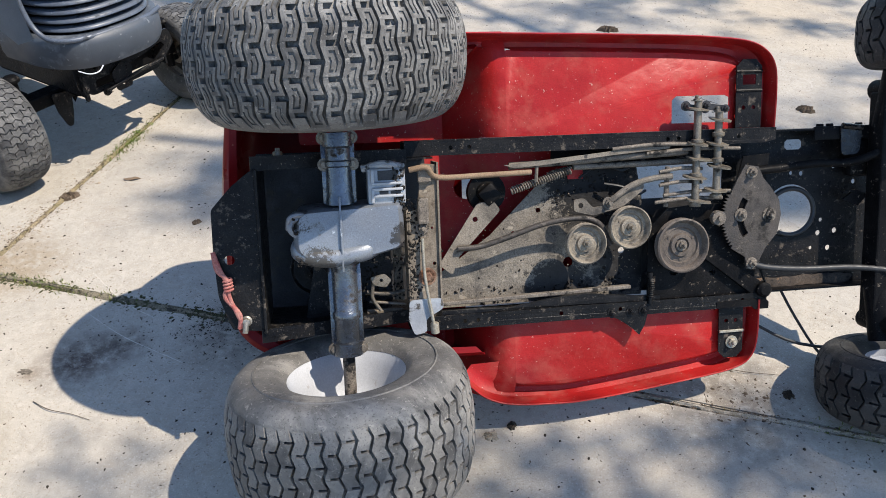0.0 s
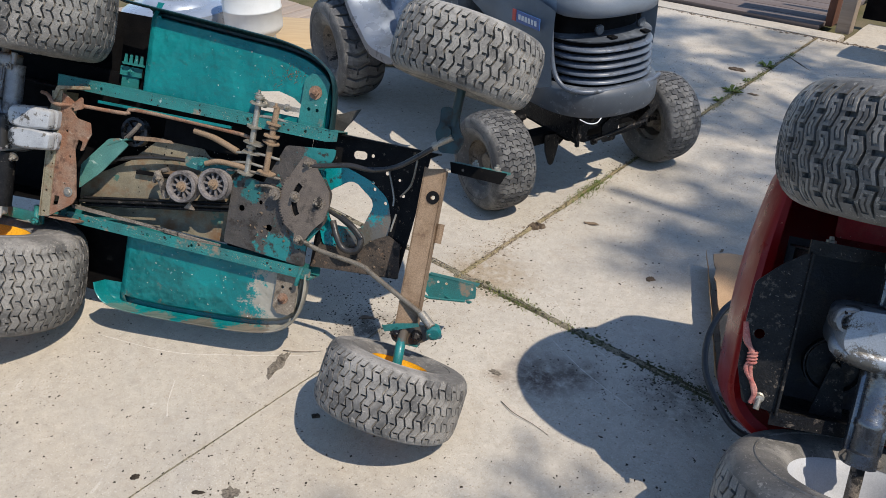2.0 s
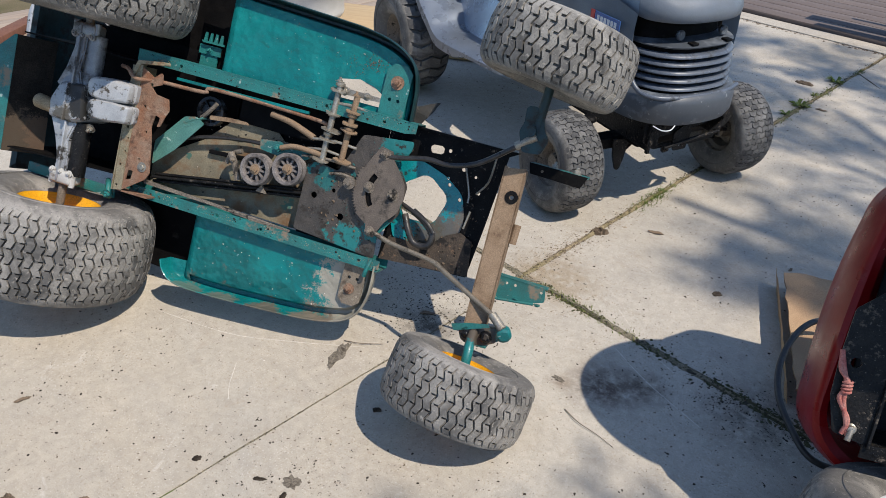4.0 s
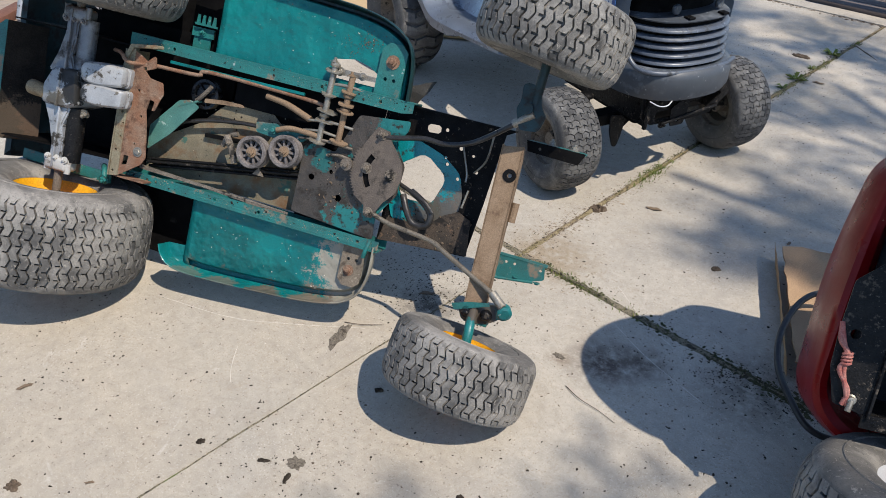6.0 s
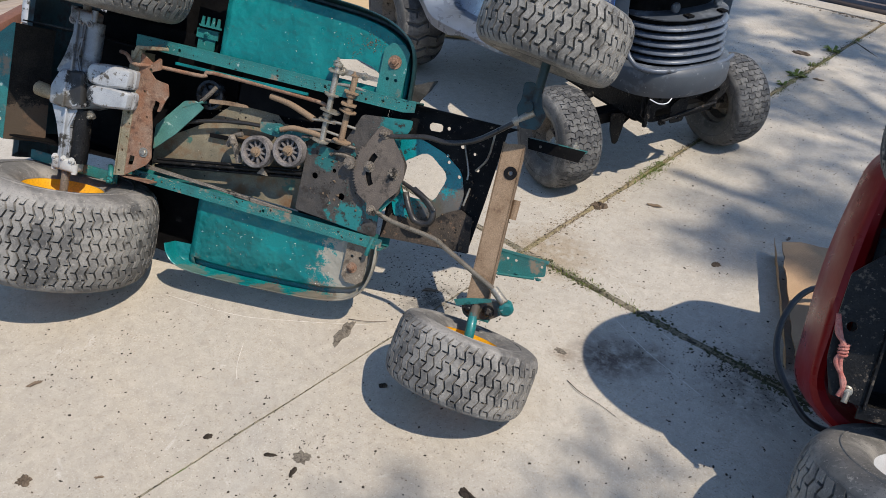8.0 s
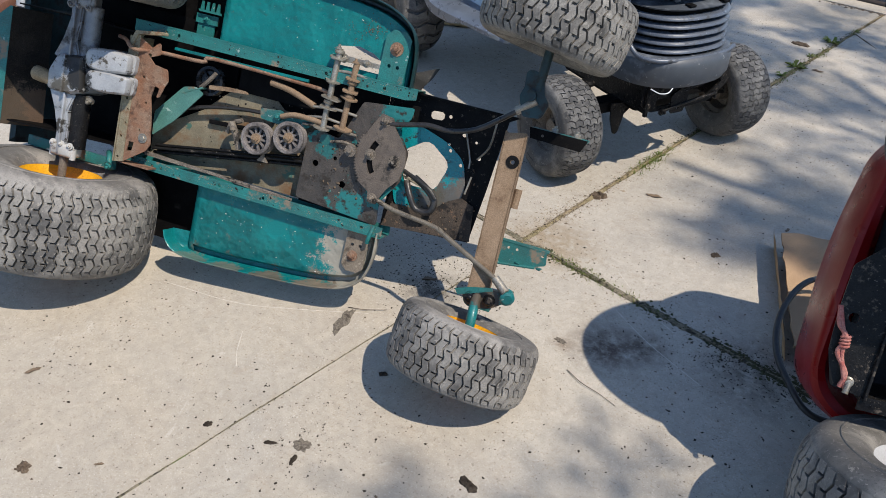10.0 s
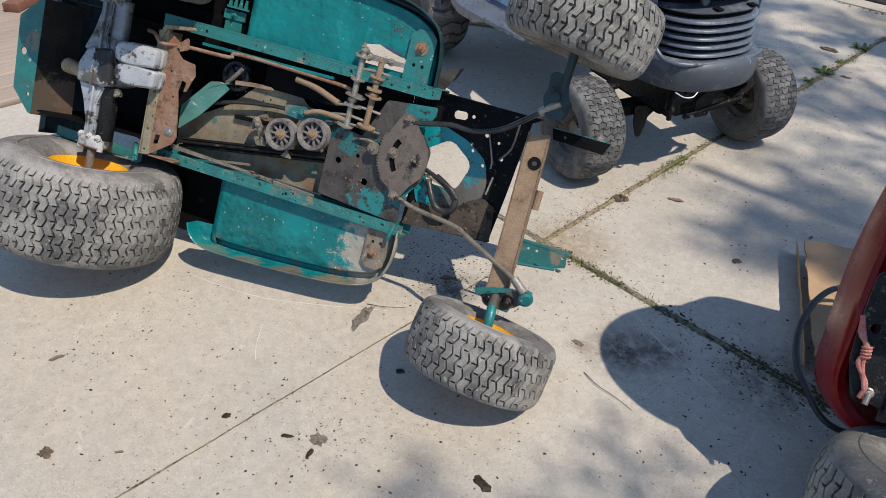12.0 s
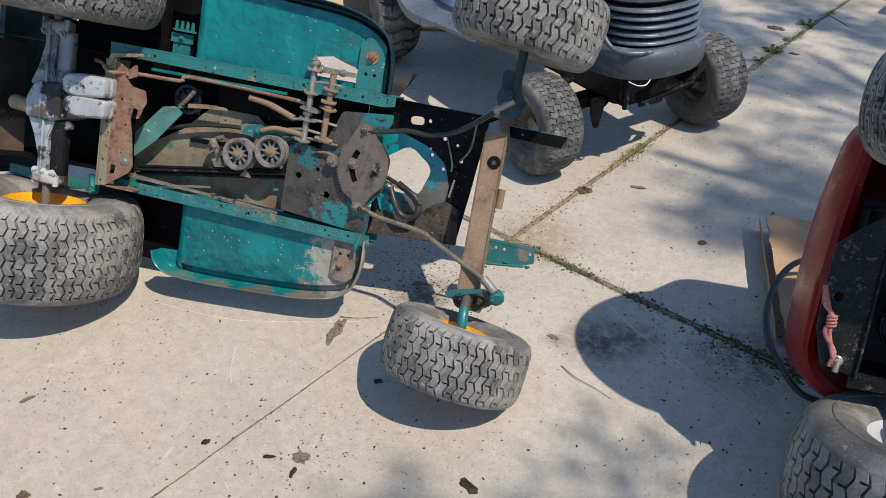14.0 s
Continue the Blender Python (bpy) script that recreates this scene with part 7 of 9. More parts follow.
    plate(bm, prof, -0.002, 0.002, [circle(0.012, 0.130, 0.007, 10, 1.3, 0.8)], m=axle_m)
    box(bm, 0.024, 0.028, -0.22, 0.205, -0.035, 0.002, m=axle_m)
    box(bm, -0.028, -0.024, -0.22, 0.205, -0.035, 0.002, m=axle_m)
    ax = part("front_axle", bm, BROWN, t, "rust-brown channel front axle")
    bm = bmesh.new()
    lathe(bm, [(0.006, 0.0015), (0.017, 0.0015), (0.017, 0.004), (0.006, 0.004)], 16, axle_m @ Matrix.Translation((0.008, 0.130, 0)))
    part("washer", bm, BLACK, ax)
    bm = bmesh.new()
    tube(bm, [(0.416, 0.02, 0.022), (0.416, -0.03, 0.026)], 0.010, 10)
    part("pivot_bolt", bm, BROWN, t)
    bm = bmesh.new()
    box(bm, 0.392, 0.548, 0.172, 0.178, -0.140, -0.060, 0.001)
    ear = part("mount_ear", bm, TEAL_DIRTY, t, "teal mounting ear with two bolts")
    # The ear's front face is near-black: shade put into its colour.
    bm = bmesh.new()
    plate(bm, [(0.392, 0.178), (0.548, 0.178), (0.535, 0.146), (0.40, 0.150)], -0.060, -0.056, [circle(0.43, 0.163, 0.004, 8)])
    part("flange", bm, DEEP, ear)
    for x in (0.455, 0.515):
        bm = bmesh.new()
        bolt(bm, (x, 0.178, -0.09), (0, 1, 0), 0.009, 0.010)
        part("bolt", bm, STEEL, ear)
    bm = bmesh.new()
    plate(bm, rounded([(0.384, -0.140), (0.522, -0.143), (0.528, -0.178), (0.495, -0.190), (0.40, -0.203), (0.382, -0.187)], 0.006, 3), -0.103, -0.100, [circle(0.416, -0.156, 0.004, 8), circle(0.440, -0.156, 0.004, 8), circle(0.513, -0.155, 0.004, 8)])
    box(bm, 0.385, 0.527, -0.144, -0.140, -0.135, -0.100)
    tube(bm, [(0.34, -0.196, -0.10), (0.40, -0.206, -0.101), (0.50, -0.192, -0.101)], 0.004, 8)
    for x in (0.45, 0.51):
        bolt(bm, (x, -0.190, -0.104), (0, -1, 0), 0.006, 0.006, stud=0)
    part("front_bracket", bm, TEAL_DIRTY, t, "chipped teal front bracket")
    # upper spindle
    bm = bmesh.new()
    plate(bm, rounded([(0.378, 0.200), (0.425, 0.205), (0.436, 0.245), (0.420, 0.262), (0.410, 0.300), (0.385, 0.318), (0.362, 0.312), (0.366, 0.27), (0.358, 0.25)], 0.01, 3), 0.03, 0.044)
    tube(bm, [(0.40, 0.27, 0.035), (0.402, 0.33, 0.037), (0.405, 0.41, 0.040)], 0.012, 12, per=3)
    tube(bm, [(0.388, 0.255, -0.03), (0.388, 0.255, 0.06)], 0.014, 14)
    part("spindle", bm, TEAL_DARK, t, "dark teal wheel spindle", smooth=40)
    bm = bmesh.new()
    plate(bm, rounded([(0.352, -0.262), (0.38, -0.246), (0.42, -0.236), (0.470, -0.228), (0.478, -0.246), (0.44, -0.278), (0.40, -0.292), (0.365, -0.290)], 0.01, 3), 0.092, 0.104)
    tube(bm, [(0.392, -0.258, 0.112), (0.396, -0.280, 0.140), (0.400, -0.305, 0.158), (0.402, -0.37, 0.172)], 0.0125, 14, per=4)
    lathe(bm, [(0.016, -0.012), (0.020, -0.008), (0.020, 0.010), (0.013, 0.014), (0, 0.014)], 16, along((0.465, -0.240, 0.105), (0.4, -0.3, 1)))
    tube(bm, [(0.385, -0.26, 0.03), (0.385, -0.26, 0.12)], 0.018, 14)
    box(bm, 0.345, 0.40, -0.252, -0.247, 0.10, 0.112, 0.001, m=Matrix.Translation((0.37, -0.25, 0)) @ Matrix.Rotation(0.3, 4, "Z") @ Matrix.Translation((-0.37, 0.25, 0)))
    sp = part("spindle", bm, TEAL_KNUCKLE, t, "chipped teal wheel spindle caked with brown grime", smooth=30)
    bm = bmesh.new()
    lathe(bm, [(0.0, 0.012), (0.009, 0.012), (0.013, 0.008), (0.016, 0.0), (0.016, -0.004)], 14, Matrix.Translation((0.425, -0.262, 0.106)))
    bolt(bm, (0.378, -0.262, 0.120), r=0.010, h=0.008)
    part("bush", bm, BLACK_OILY, sp, smooth=40)
    bm = bmesh.new()
    plate(bm, [(0.335, -0.252), (0.372, -0.238), (0.425, -0.225), (0.43, -0.232), (0.38, -0.252), (0.345, -0.266)], 0.118, 0.122)
    box(bm, 0.372, 0.432, -0.292, -0.286, 0.07, 0.104, 0.001)
    part("steering_arm", bm, TEAL_DIRTY, sp)
    turf = "yellow steel wheel with a dusty turf tyre"
    wheel(t, along((-0.869, 0.376, tz + 0.018), (0, 1, 0)), 0.268, 0.262, 0.112, RUBBER_B, YELLOW, n=70, rows=6, k=3.0, seed=7, zig=0.0046, groove=0.0056, gap=0.0050, depth=0.012, span=0.60, bead=0.43, label=turf)
    wheel(t, along((-0.867, -0.384, tz + 0.022), (0, 1, 0.012)), 0.272, 0.276, 0.114, RUBBER_B, YELLOW, n=70, rows=6, k=2.95, seed=8, zig=0.0046, groove=0.0056, gap=0.0050, depth=0.012, span=0.60, bead=0.43, label=turf)
    wheel(t, along((0.401, -0.388, 0.174), (0.096, 1, -0.178)), 0.182, 0.166, 0.078, RUBBER_B, YELLOW, n=54, rows=4, k=4.2, seed=9, zig=0.0044, groove=0.0044, gap=0.0044, depth=0.010, span=0.70, edge=0.95, bead=0.44, label=turf)
    wheel(t, along((0.404, 0.445, 0.054), (0.144, 1, -0.034)), 0.185, 0.172, 0.080, RUBBER_F, YELLOW, n=52, rows=4, k=3.2, seed=10, zig=0.0044, groove=0.0050, gap=0.0060, depth=0.011, span=0.62, edge=0.95, bead=0.44, label=turf)
    return t


build_red(lying(28.18, 13.28, -2.31, (0.7097, 1.5753, 0.426)))
build_green(lying(24.8, 18.25, -6.0, (-1.578, 1.274, 0.447)))


# ---- the grey tractor, standing on its wheels ----
# Here x runs to the front, y to the driver's left and z up; the front axle is above the origin.
def nose_curve(front, half, back, n=22, power=2.6):
    """Half a superellipse round the nose, from the right side to the left."""
    out = []
    for i in range(n + 1):
        a = -math.pi / 2 + math.pi * i / n
        c, s = math.cos(a), math.sin(a)
        x = back + (front - back) * abs(c) ** (2 / power)
        out.append((x, half * math.copysign(abs(s) ** (2 / power), s)))
    return out


def strip(bm, levels, n=22, power=2.6, tail=None):
    """A skin round the nose; levels: rows of front, half width, back, height. tail: x to which the sides run on."""
    rows = []
    for front, half, back, z in levels:
        pts = nose_curve(front, half, back, n, power)
        if tail is not None:
            pts = [(tail, pts[0][1] * 1.02)] + pts + [(tail, pts[-1][1] * 1.02)]
        rows.append([bm.verts.new((x - 0.01, y * 0.92 - 0.02, z)) for x, y in pts])
    for a, b in zip(rows, rows[1:]):
        for i in range(len(a) - 1):
            bm.faces.new((a[i], a[i + 1], b[i + 1], b[i]))
    return rows


def build_grey(m):
    t = thing("lawn_tractor", m, "grey garden tractor standing on its wheels, front grille showing", "tractor", "garden tractors")
    # bumper moulding under the grille
    bm = bmesh.new()
    strip(bm, [(0.225, 0.235, 0.0, 0.372), (0.252, 0.250, 0.0, 0.375), (0.266, 0.258, 0.0, 0.400), (0.266, 0.258, 0.0, 0.452), (0.256, 0.254, 0.0, 0.475), (0.240, 0.244, 0.0, 0.482), (0.225, 0.232, 0.0, 0.482)], tail=-0.08)
    part("bumper", bm, GREY_NOSE, t, "scuffed dark grey bumper moulding", smooth=45)
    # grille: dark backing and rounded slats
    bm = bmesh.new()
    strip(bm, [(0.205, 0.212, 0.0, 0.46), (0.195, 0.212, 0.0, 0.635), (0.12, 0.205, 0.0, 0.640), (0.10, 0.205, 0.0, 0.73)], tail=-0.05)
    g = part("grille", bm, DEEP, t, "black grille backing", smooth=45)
    for k in range(5):
        z = 0.492 + 0.0275 * k
        f = 0.236 - 0.003 * k
        bm = bmesh.new()
        strip(bm, [(f - 0.030, 0.214, 0.0, z - 0.003), (f - 0.004, 0.226, 0.0, z - 0.003), (f + 0.003, 0.229, 0.0, z + 0.001), (f + 0.001, 0.228, 0.0, z + 0.007), (f - 0.004, 0.226, 0.0, z + 0.0100), (f - 0.012, 0.222, 0.0, z + 0.0118), (f - 0.034, 0.212, 0.0, z + 0.0125)])
        part("slat", bm, GREY_SLAT, g, smooth=50)
    bm = bmesh.new()
    strip(bm, [(0.185, 0.205, 0.0, 0.632), (0.212, 0.222, 0.0, 0.632), (0.216, 0.224, 0.0, 0.637), (0.190, 0.205, 0.0, 0.641), (0.06, 0.19, 0.0, 0.648)])
    part("grille_shelf", bm, GREY_NOSE, g, smooth=45)
    for y in (-0.07, 0.08):
        bm = bmesh.new()
        box(bm, 0.165, 0.195, y - 0.014, y + 0.014, 0.640, 0.648, 0.003)
        part("clip", bm, BLACK, g)
    for y in (-0.10, 0.09):
        bm = bmesh.new()
        lathe(bm, [(0.0, 0.0), (0.016, 0.002), (0.018, 0.012), (0.014, 0.016), (0, 0.014)], 14, along((0.135, y, 0.664), (1, 0, 0.1)))
        part("lamp_socket", bm, GREY_NOSE, g, smooth=45)
    # frame of the grille at its sides
    for s in (1, -1):
        bm = bmesh.new()
        way = ((0.075, s * 0.247, 0.70), (0.085, s * 0.250, 0.62), (0.110, s * 0.248, 0.53), (0.155, s * 0.236, 0.485), (0.205, s * 0.20, 0.476), (0.234, s * 0.12, 0.474), (0.243, 0.0, 0.474))
        tube(bm, [(x - 0.01, y * 0.92 - 0.02, z) for x, y, z in (way if s < 0 else way[4:])], 0.0085, 8, per=5)
        part("grille_trim", bm, GREY_SLAT, g, smooth=60)
    # side cheeks and hood
    for s in (1, -1):
        bm = bmesh.new()
        rows = []
        for x, y0, y1, z0, z1 in ((0.10, 0.243, 0.250, 0.47, 0.735), (0.03, 0.262, 0.262, 0.445, 0.755), (-0.08, 0.268, 0.262, 0.500, 0.772), (-0.20, 0.268, 0.262, 0.590, 0.79), (-0.45, 0.270, 0.262, 0.680, 0.82), (-0.68, 0.270, 0.262, 0.71, 0.85)):
            rows.append([bm.verts.new((x - 0.01, s * 0.93 * (y0 + (y1 - y0) * f + 0.010 * math.sin(math.pi * f)) - 0.02, z0 + (z1 - z0) * f)) for f in (0, 0.15, 0.35, 0.6, 0.85, 1)])
        for a, b in zip(rows, rows[1:]):
            for i in range(5):
                bm.faces.new((a[i], a[i + 1], b[i + 1], b[i]))
        bmesh.ops.solidify(bm, geom=bm.faces[:], thickness=0.004)
        part("side_panel", bm, GREY_HOOD, t, smooth=50)
    def dome(bm, grow, tail, lift):
        rows = strip(bm, [(0.180 + grow, 0.222 + grow, 0.0, 0.722), (0.204 + grow, 0.234 + grow, 0.0, 0.716), (0.212 + grow, 0.240 + grow, 0.0, 0.724), (0.212 + grow, 0.243 + grow, 0.0, 0.748), (0.200 + grow, 0.240 + grow, 0.0, 0.775),
                          (0.176 + grow, 0.229 + grow, 0.0, 0.796), (0.138, 0.205, 0.0, 0.810 + grow), (0.08, 0.160, -0.01, 0.819 + grow), (0.02, 0.08, -0.02, 0.824 + grow), (-0.03, 0.006, -0.04, 0.826 + grow)], tail=tail)
        for row in rows:
            for v in row:
                v.co.z += lift * max(0.0, 0.10 - v.co.x)

    bm = bmesh.new()
    dome(bm, -0.004, -0.70, 0.13)
    hood = part("hood", bm, GREY_HOOD, t, "sun-faded blue-grey hood", smooth=55)
    bm = bmesh.new()
    dome(bm, 0.0, 0.035, 0.13)
    bmesh.ops.delete(bm, geom=[f for f in bm.faces if f.calc_center_median().x < 0.055], context="FACES")
    bmesh.ops.solidify(bm, geom=bm.faces[:], thickness=0.003)
    part("nose_cap", bm, GREY_CAP, hood, "matt grey cap over the headlight slot", smooth=50)
    # decal: plain shapes in its colours
    for nm, mt, x0, x1, z0, z1 in (("decal", BLUE_DECAL, -0.10, 0.040, 0.660, 0.700), ("decal", WHITE_DECAL, -0.085, 0.030, 0.671, 0.689), ("decal", RED_DECAL, -0.125, -0.104, 0.660, 0.700)):
        bm = bmesh.new()
        if mt is WHITE_DECAL:
            for k in range(6):
                a = x0 + (x1 - x0) * k / 6
                box(bm, a, a + 0.013, -0.2820, -0.2790, z0, z1, m=Matrix.Translation((0, 0, 0)))
        else:
            box(bm, x0, x1, -0.2805, -0.277, z0, z1)
        part(nm, bm, mt, t)
    # front frame
    bm = bmesh.new()
    pts = rounded([(-0.20, 0.385), (0.20, 0.385), (0.215, 0.33), (0.13, 0.262), (0.02, 0.255), (-0.06, 0.262), (-0.15, 0.262), (-0.20, 0.30)], 0.012, 3)
    m1 = Matrix(((0, 0, 1, 0.165), (1, 0, 0, 0), (0, 1, 0, 0), (0, 0, 0, 1)))
    plate(bm, pts, 0.0, 0.006, [rounded([(-0.13, 0.280), (0.10, 0.278), (0.175, 0.332), (0.160, 0.350), (0.09, 0.332), (-0.02, 0.312), (-0.13, 0.308)], 0.01, 3), circle(-0.06, 0.345, 0.006, 8), circle(0.0, 0.355, 0.006, 8), circle(-0.12, 0.35, 0.007, 8), circle(0.07, 0.362, 0.005, 8)], m=m1)
    box(bm, -0.55, 0.165, -0.175, -0.168, 0.26, 0.385)
    box(bm, -0.55, 0.165, 0.168, 0.175, 0.26, 0.385)
    part("front_frame", bm, BLACK_DUSTY, t, "black front frame with slots")
    bm = bmesh.new()
    box(bm, 0.171, 0.185, -0.185, -0.172, 0.255, 0.375, 0.002)
    strap = part("frame_strap", bm, BLACK_DUSTY, t)
    for y, z in ((-0.178, 0.34), (-0.178, 0.30)):
        bm = bmesh.new()
        bolt(bm, (0.184, y, z), (1, 0, 0), 0.008, 0.008, stud=0)
        part("bolt", bm, BLACK_DUSTY, strap)
    bm = bmesh.new()
    tube(bm, [(0.205, -0.20, 0.376), (0.232, -0.18, 0.366), (0.240, -0.150, 0.366), (0.232, -0.125, 0.376)], 0.0022, 8, per=5)
    part("white_wire", bm, WHITE_DECAL, t, smooth=60)
    # dark underside: engine block and shield, near-black to carry the shade below the hood
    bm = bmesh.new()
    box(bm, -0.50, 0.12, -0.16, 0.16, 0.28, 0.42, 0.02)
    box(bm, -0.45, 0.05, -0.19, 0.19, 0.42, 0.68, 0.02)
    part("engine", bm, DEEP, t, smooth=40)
    # Black block added to close a lit gap under the hood.
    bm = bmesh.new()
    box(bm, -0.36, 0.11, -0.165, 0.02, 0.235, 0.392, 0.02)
    part("dark_block", bm, DEEP, t, "added black block under the engine", smooth=40)
    bm = bmesh.new()
    plate(bm, rounded([(-0.225, 0.26), (-0.150, 0.25), (-0.165, 0.17), (-0.178, 0.128), (-0.196, 0.128), (-0.218, 0.19)], 0.008, 2), 0.02, 0.026, m=Matrix(((0, 0, 1, 0.02), (1, 0, 0, 0), (0, 1, 0, 0), (0, 0, 0, 1))))
    part("hanger", bm, BLACK_DUSTY, t, "black steel hanger under the frame")
    bm = bmesh.new()
    plate(bm, [(0.0, 0.0), (0.07, 0.0), (0.06, -0.10), (0.04, -0.13)], -0.002, 0.002, m=Matrix.Translation((-0.02, -0.145, 0.32)) @ Matrix.Rotation(radians(90), 4, "X") @ Matrix.Rotation(radians(20), 4, "Y"))
    box(bm, -0.06, 0.10, -0.17, -0.10, 0.26, 0.32, 0.006)
    part("belt_shield", bm, BLACK, t)
    for y0, z0, y1, z1 in ((-0.10, 0.262, 0.15, 0.290), ):
        bm = bmesh.new()
        tube(bm, [(0.180, y0, z0), (0.182, (y0 + y1) / 2, (z0 + z1) / 2 + 0.006), (0.178, y1, z1)], 0.006, 8, per=3)
        bolt(bm, (0.178, y0, z0), (1, 0, 0), 0.011, 0.012)
        part("steering_rod", bm, BLACK_DUSTY, t, smooth=50)
    bm = bmesh.new()
    plate(bm, rounded([(-0.03, 0.0), (0.03, 0.0), (0.045, 0.075), (0.0, 0.095), (-0.04, 0.07)], 0.008, 2), 0, 0.005, [circle(0, 0.02, 0.007, 8)], m=Matrix(((0, 0, 1, 0.176), (1, 0, 0, -0.03), (0, 1, 0, 0.245), (0, 0, 0, 1))))
    part("pivot_bracket", bm, BLACK_DUSTY, t)
    # axle and wheels
    bm = bmesh.new()
    box(bm, -0.03, 0.03, -0.33, 0.33, 0.215, 0.262, 0.006)
    part("front_axle", bm, BLACK, t)
    for s in (1, -1):
        bm = bmesh.new()
        tube(bm, [(0.0, s * 0.315, 0.16), (0.0, s * 0.315, 0.335)], 0.016, 14)
        lathe(bm, [(0.018, 0), (0.027, 0.003), (0.027, 0.012), (0.020, 0.020), (0, 0.022)], 16, Matrix.Translation((0, s * 0.315, 0.33)))
        box(bm, -0.09, 0.01, s * 0.30 - 0.018, s * 0.30 + 0.018, 0.27, 0.282, 0.003)
        tube(bm, [(0.0, s * 0.315, 0.185), (0.0, s * 0.40, 0.185)], 0.011, 12)
        part("spindle", bm, BLACK, t, smooth=40)
    for s in (1, -1):
        wheel(t, along((0.0, 0.400 if s > 0 else -0.422, 0.187), (0.03 * s, s, 0.03)), 0.187, 0.168, 0.090, RUBBER_C, GREASE, n=52, rows=5, k=2.9, seed=20 + s, zig=0.0042, groove=0.0036, depth=0.006, gap=0.0030, span=0.62, label="grey steel wheel with a worn turf tyre")
    for s in (1, -1):
        wheel(t, along((-1.36, s * 0.42, 0.254), (0, s, 0)), 0.254, 0.235, 0.112, RUBBER_C, GREASE, n=24, rows=2, k=2.6, seed=24 + s, zig=0.010, groove=0.018, depth=0.014, gap=0.010, span=0.5, label="grey steel wheel with a bar-tread tyre")
    # foot boards and rear fenders
    for s in (1, -1):
        bm = bmesh.new()
        rows = []
        line = [(-0.345, 0.372, 0.385), (-0.355, 0.374, 0.405), (-0.40, 0.378, 0.428), (-0.55, 0.380, 0.455), (-0.80, 0.373, 0.475), (-0.90, 0.384, 0.478), (-0.965, 0.430, 0.480), (-1.045, 0.485, 0.482),
                (-1.105, 0.545, 0.482), (-1.16, 0.630, 0.484), (-1.24, 0.705, 0.486), (-1.36, 0.735, 0.486), (-1.47, 0.66, 0.48), (-1.53, 0.52, 0.47)]
        for x, z, half in smooth_path(line, 3):
            x -= 0.08
            rows.append([bm.verts.new(p) for p in ((x, s * (0.405 if x > -0.55 else max(0.24, 0.405 + 0.9 * (x + 0.55))), z + 0.012), (x, s * (0.415 if x > -0.55 else max(0.32, 0.415 + 0.9 * (x + 0.55))), z + 0.012), (x, s * (half - 0.03), z + 0.008), (x, s * half, z - 0.008), (x + 0.0, s * (half + 0.002), z - (0.045 if x < -0.75 else 0.022)), (x, s * (half - 0.008), z - (0.050 if x < -0.75 else 0.026)))])
        for a, b in zip(rows, rows[1:]):
            for i in range(5):
                bm.faces.new((a[i], a[i + 1], b[i + 1], b[i]))
        bmesh.ops.solidify(bm, geom=bm.faces[:], thickness=0.003)
        part("fender", bm, SILVER, t, "silver fender and foot board", smooth=50)
    bm = bmesh.new()
    box(bm, -0.85, -0.55, -0.26, 0.26, 0.30, 0.83, 0.04)
    part("dash_tower", bm, GREY_NOSE, t, smooth=45)
    bm = bmesh.new()
    outline_loft(bm, [[(x, y, z) for x, y in rounded([(-1.20, -w), (-0.60, -w), (-0.60, w), (-1.20, w)], 0.05, 4)] for w, z in ((0.33, 0.37), (0.30, 0.43), (0.265, 0.54), (0.235, 0.60))])
    box(bm, -1.18, -0.62, -0.235, 0.235, 0.575, 0.600, 0.02)
    part("tunnel", bm, SILVER, t, "silver body tunnel between the foot boards", smooth=45)
    bm = bmesh.new()
    box(bm, -1.40, -0.60, -0.15, 0.15, 0.24, 0.40, 0.02)
    part("frame_channel", bm, DEEP, t, smooth=40)
    bm = bmesh.new()
    box(bm, -1.5, -1.0, -0.28, 0.28, 0.60, 0.76, 0.03)
    part("seat_pan", bm, SILVER, t, smooth=45)
    bm = bmesh.new()
    box(bm, -1.42, -1.05, -0.21, 0.21, 0.762, 0.86, 0.04)
    box(bm, -1.50, -1.41, -0.21, 0.21, 0.80, 1.15, 0.04)
    part("seat", bm, BLACK, t, smooth=45)
    return t


build_grey(pose(-1.266, 2.61, 0, 0, 0, -29))


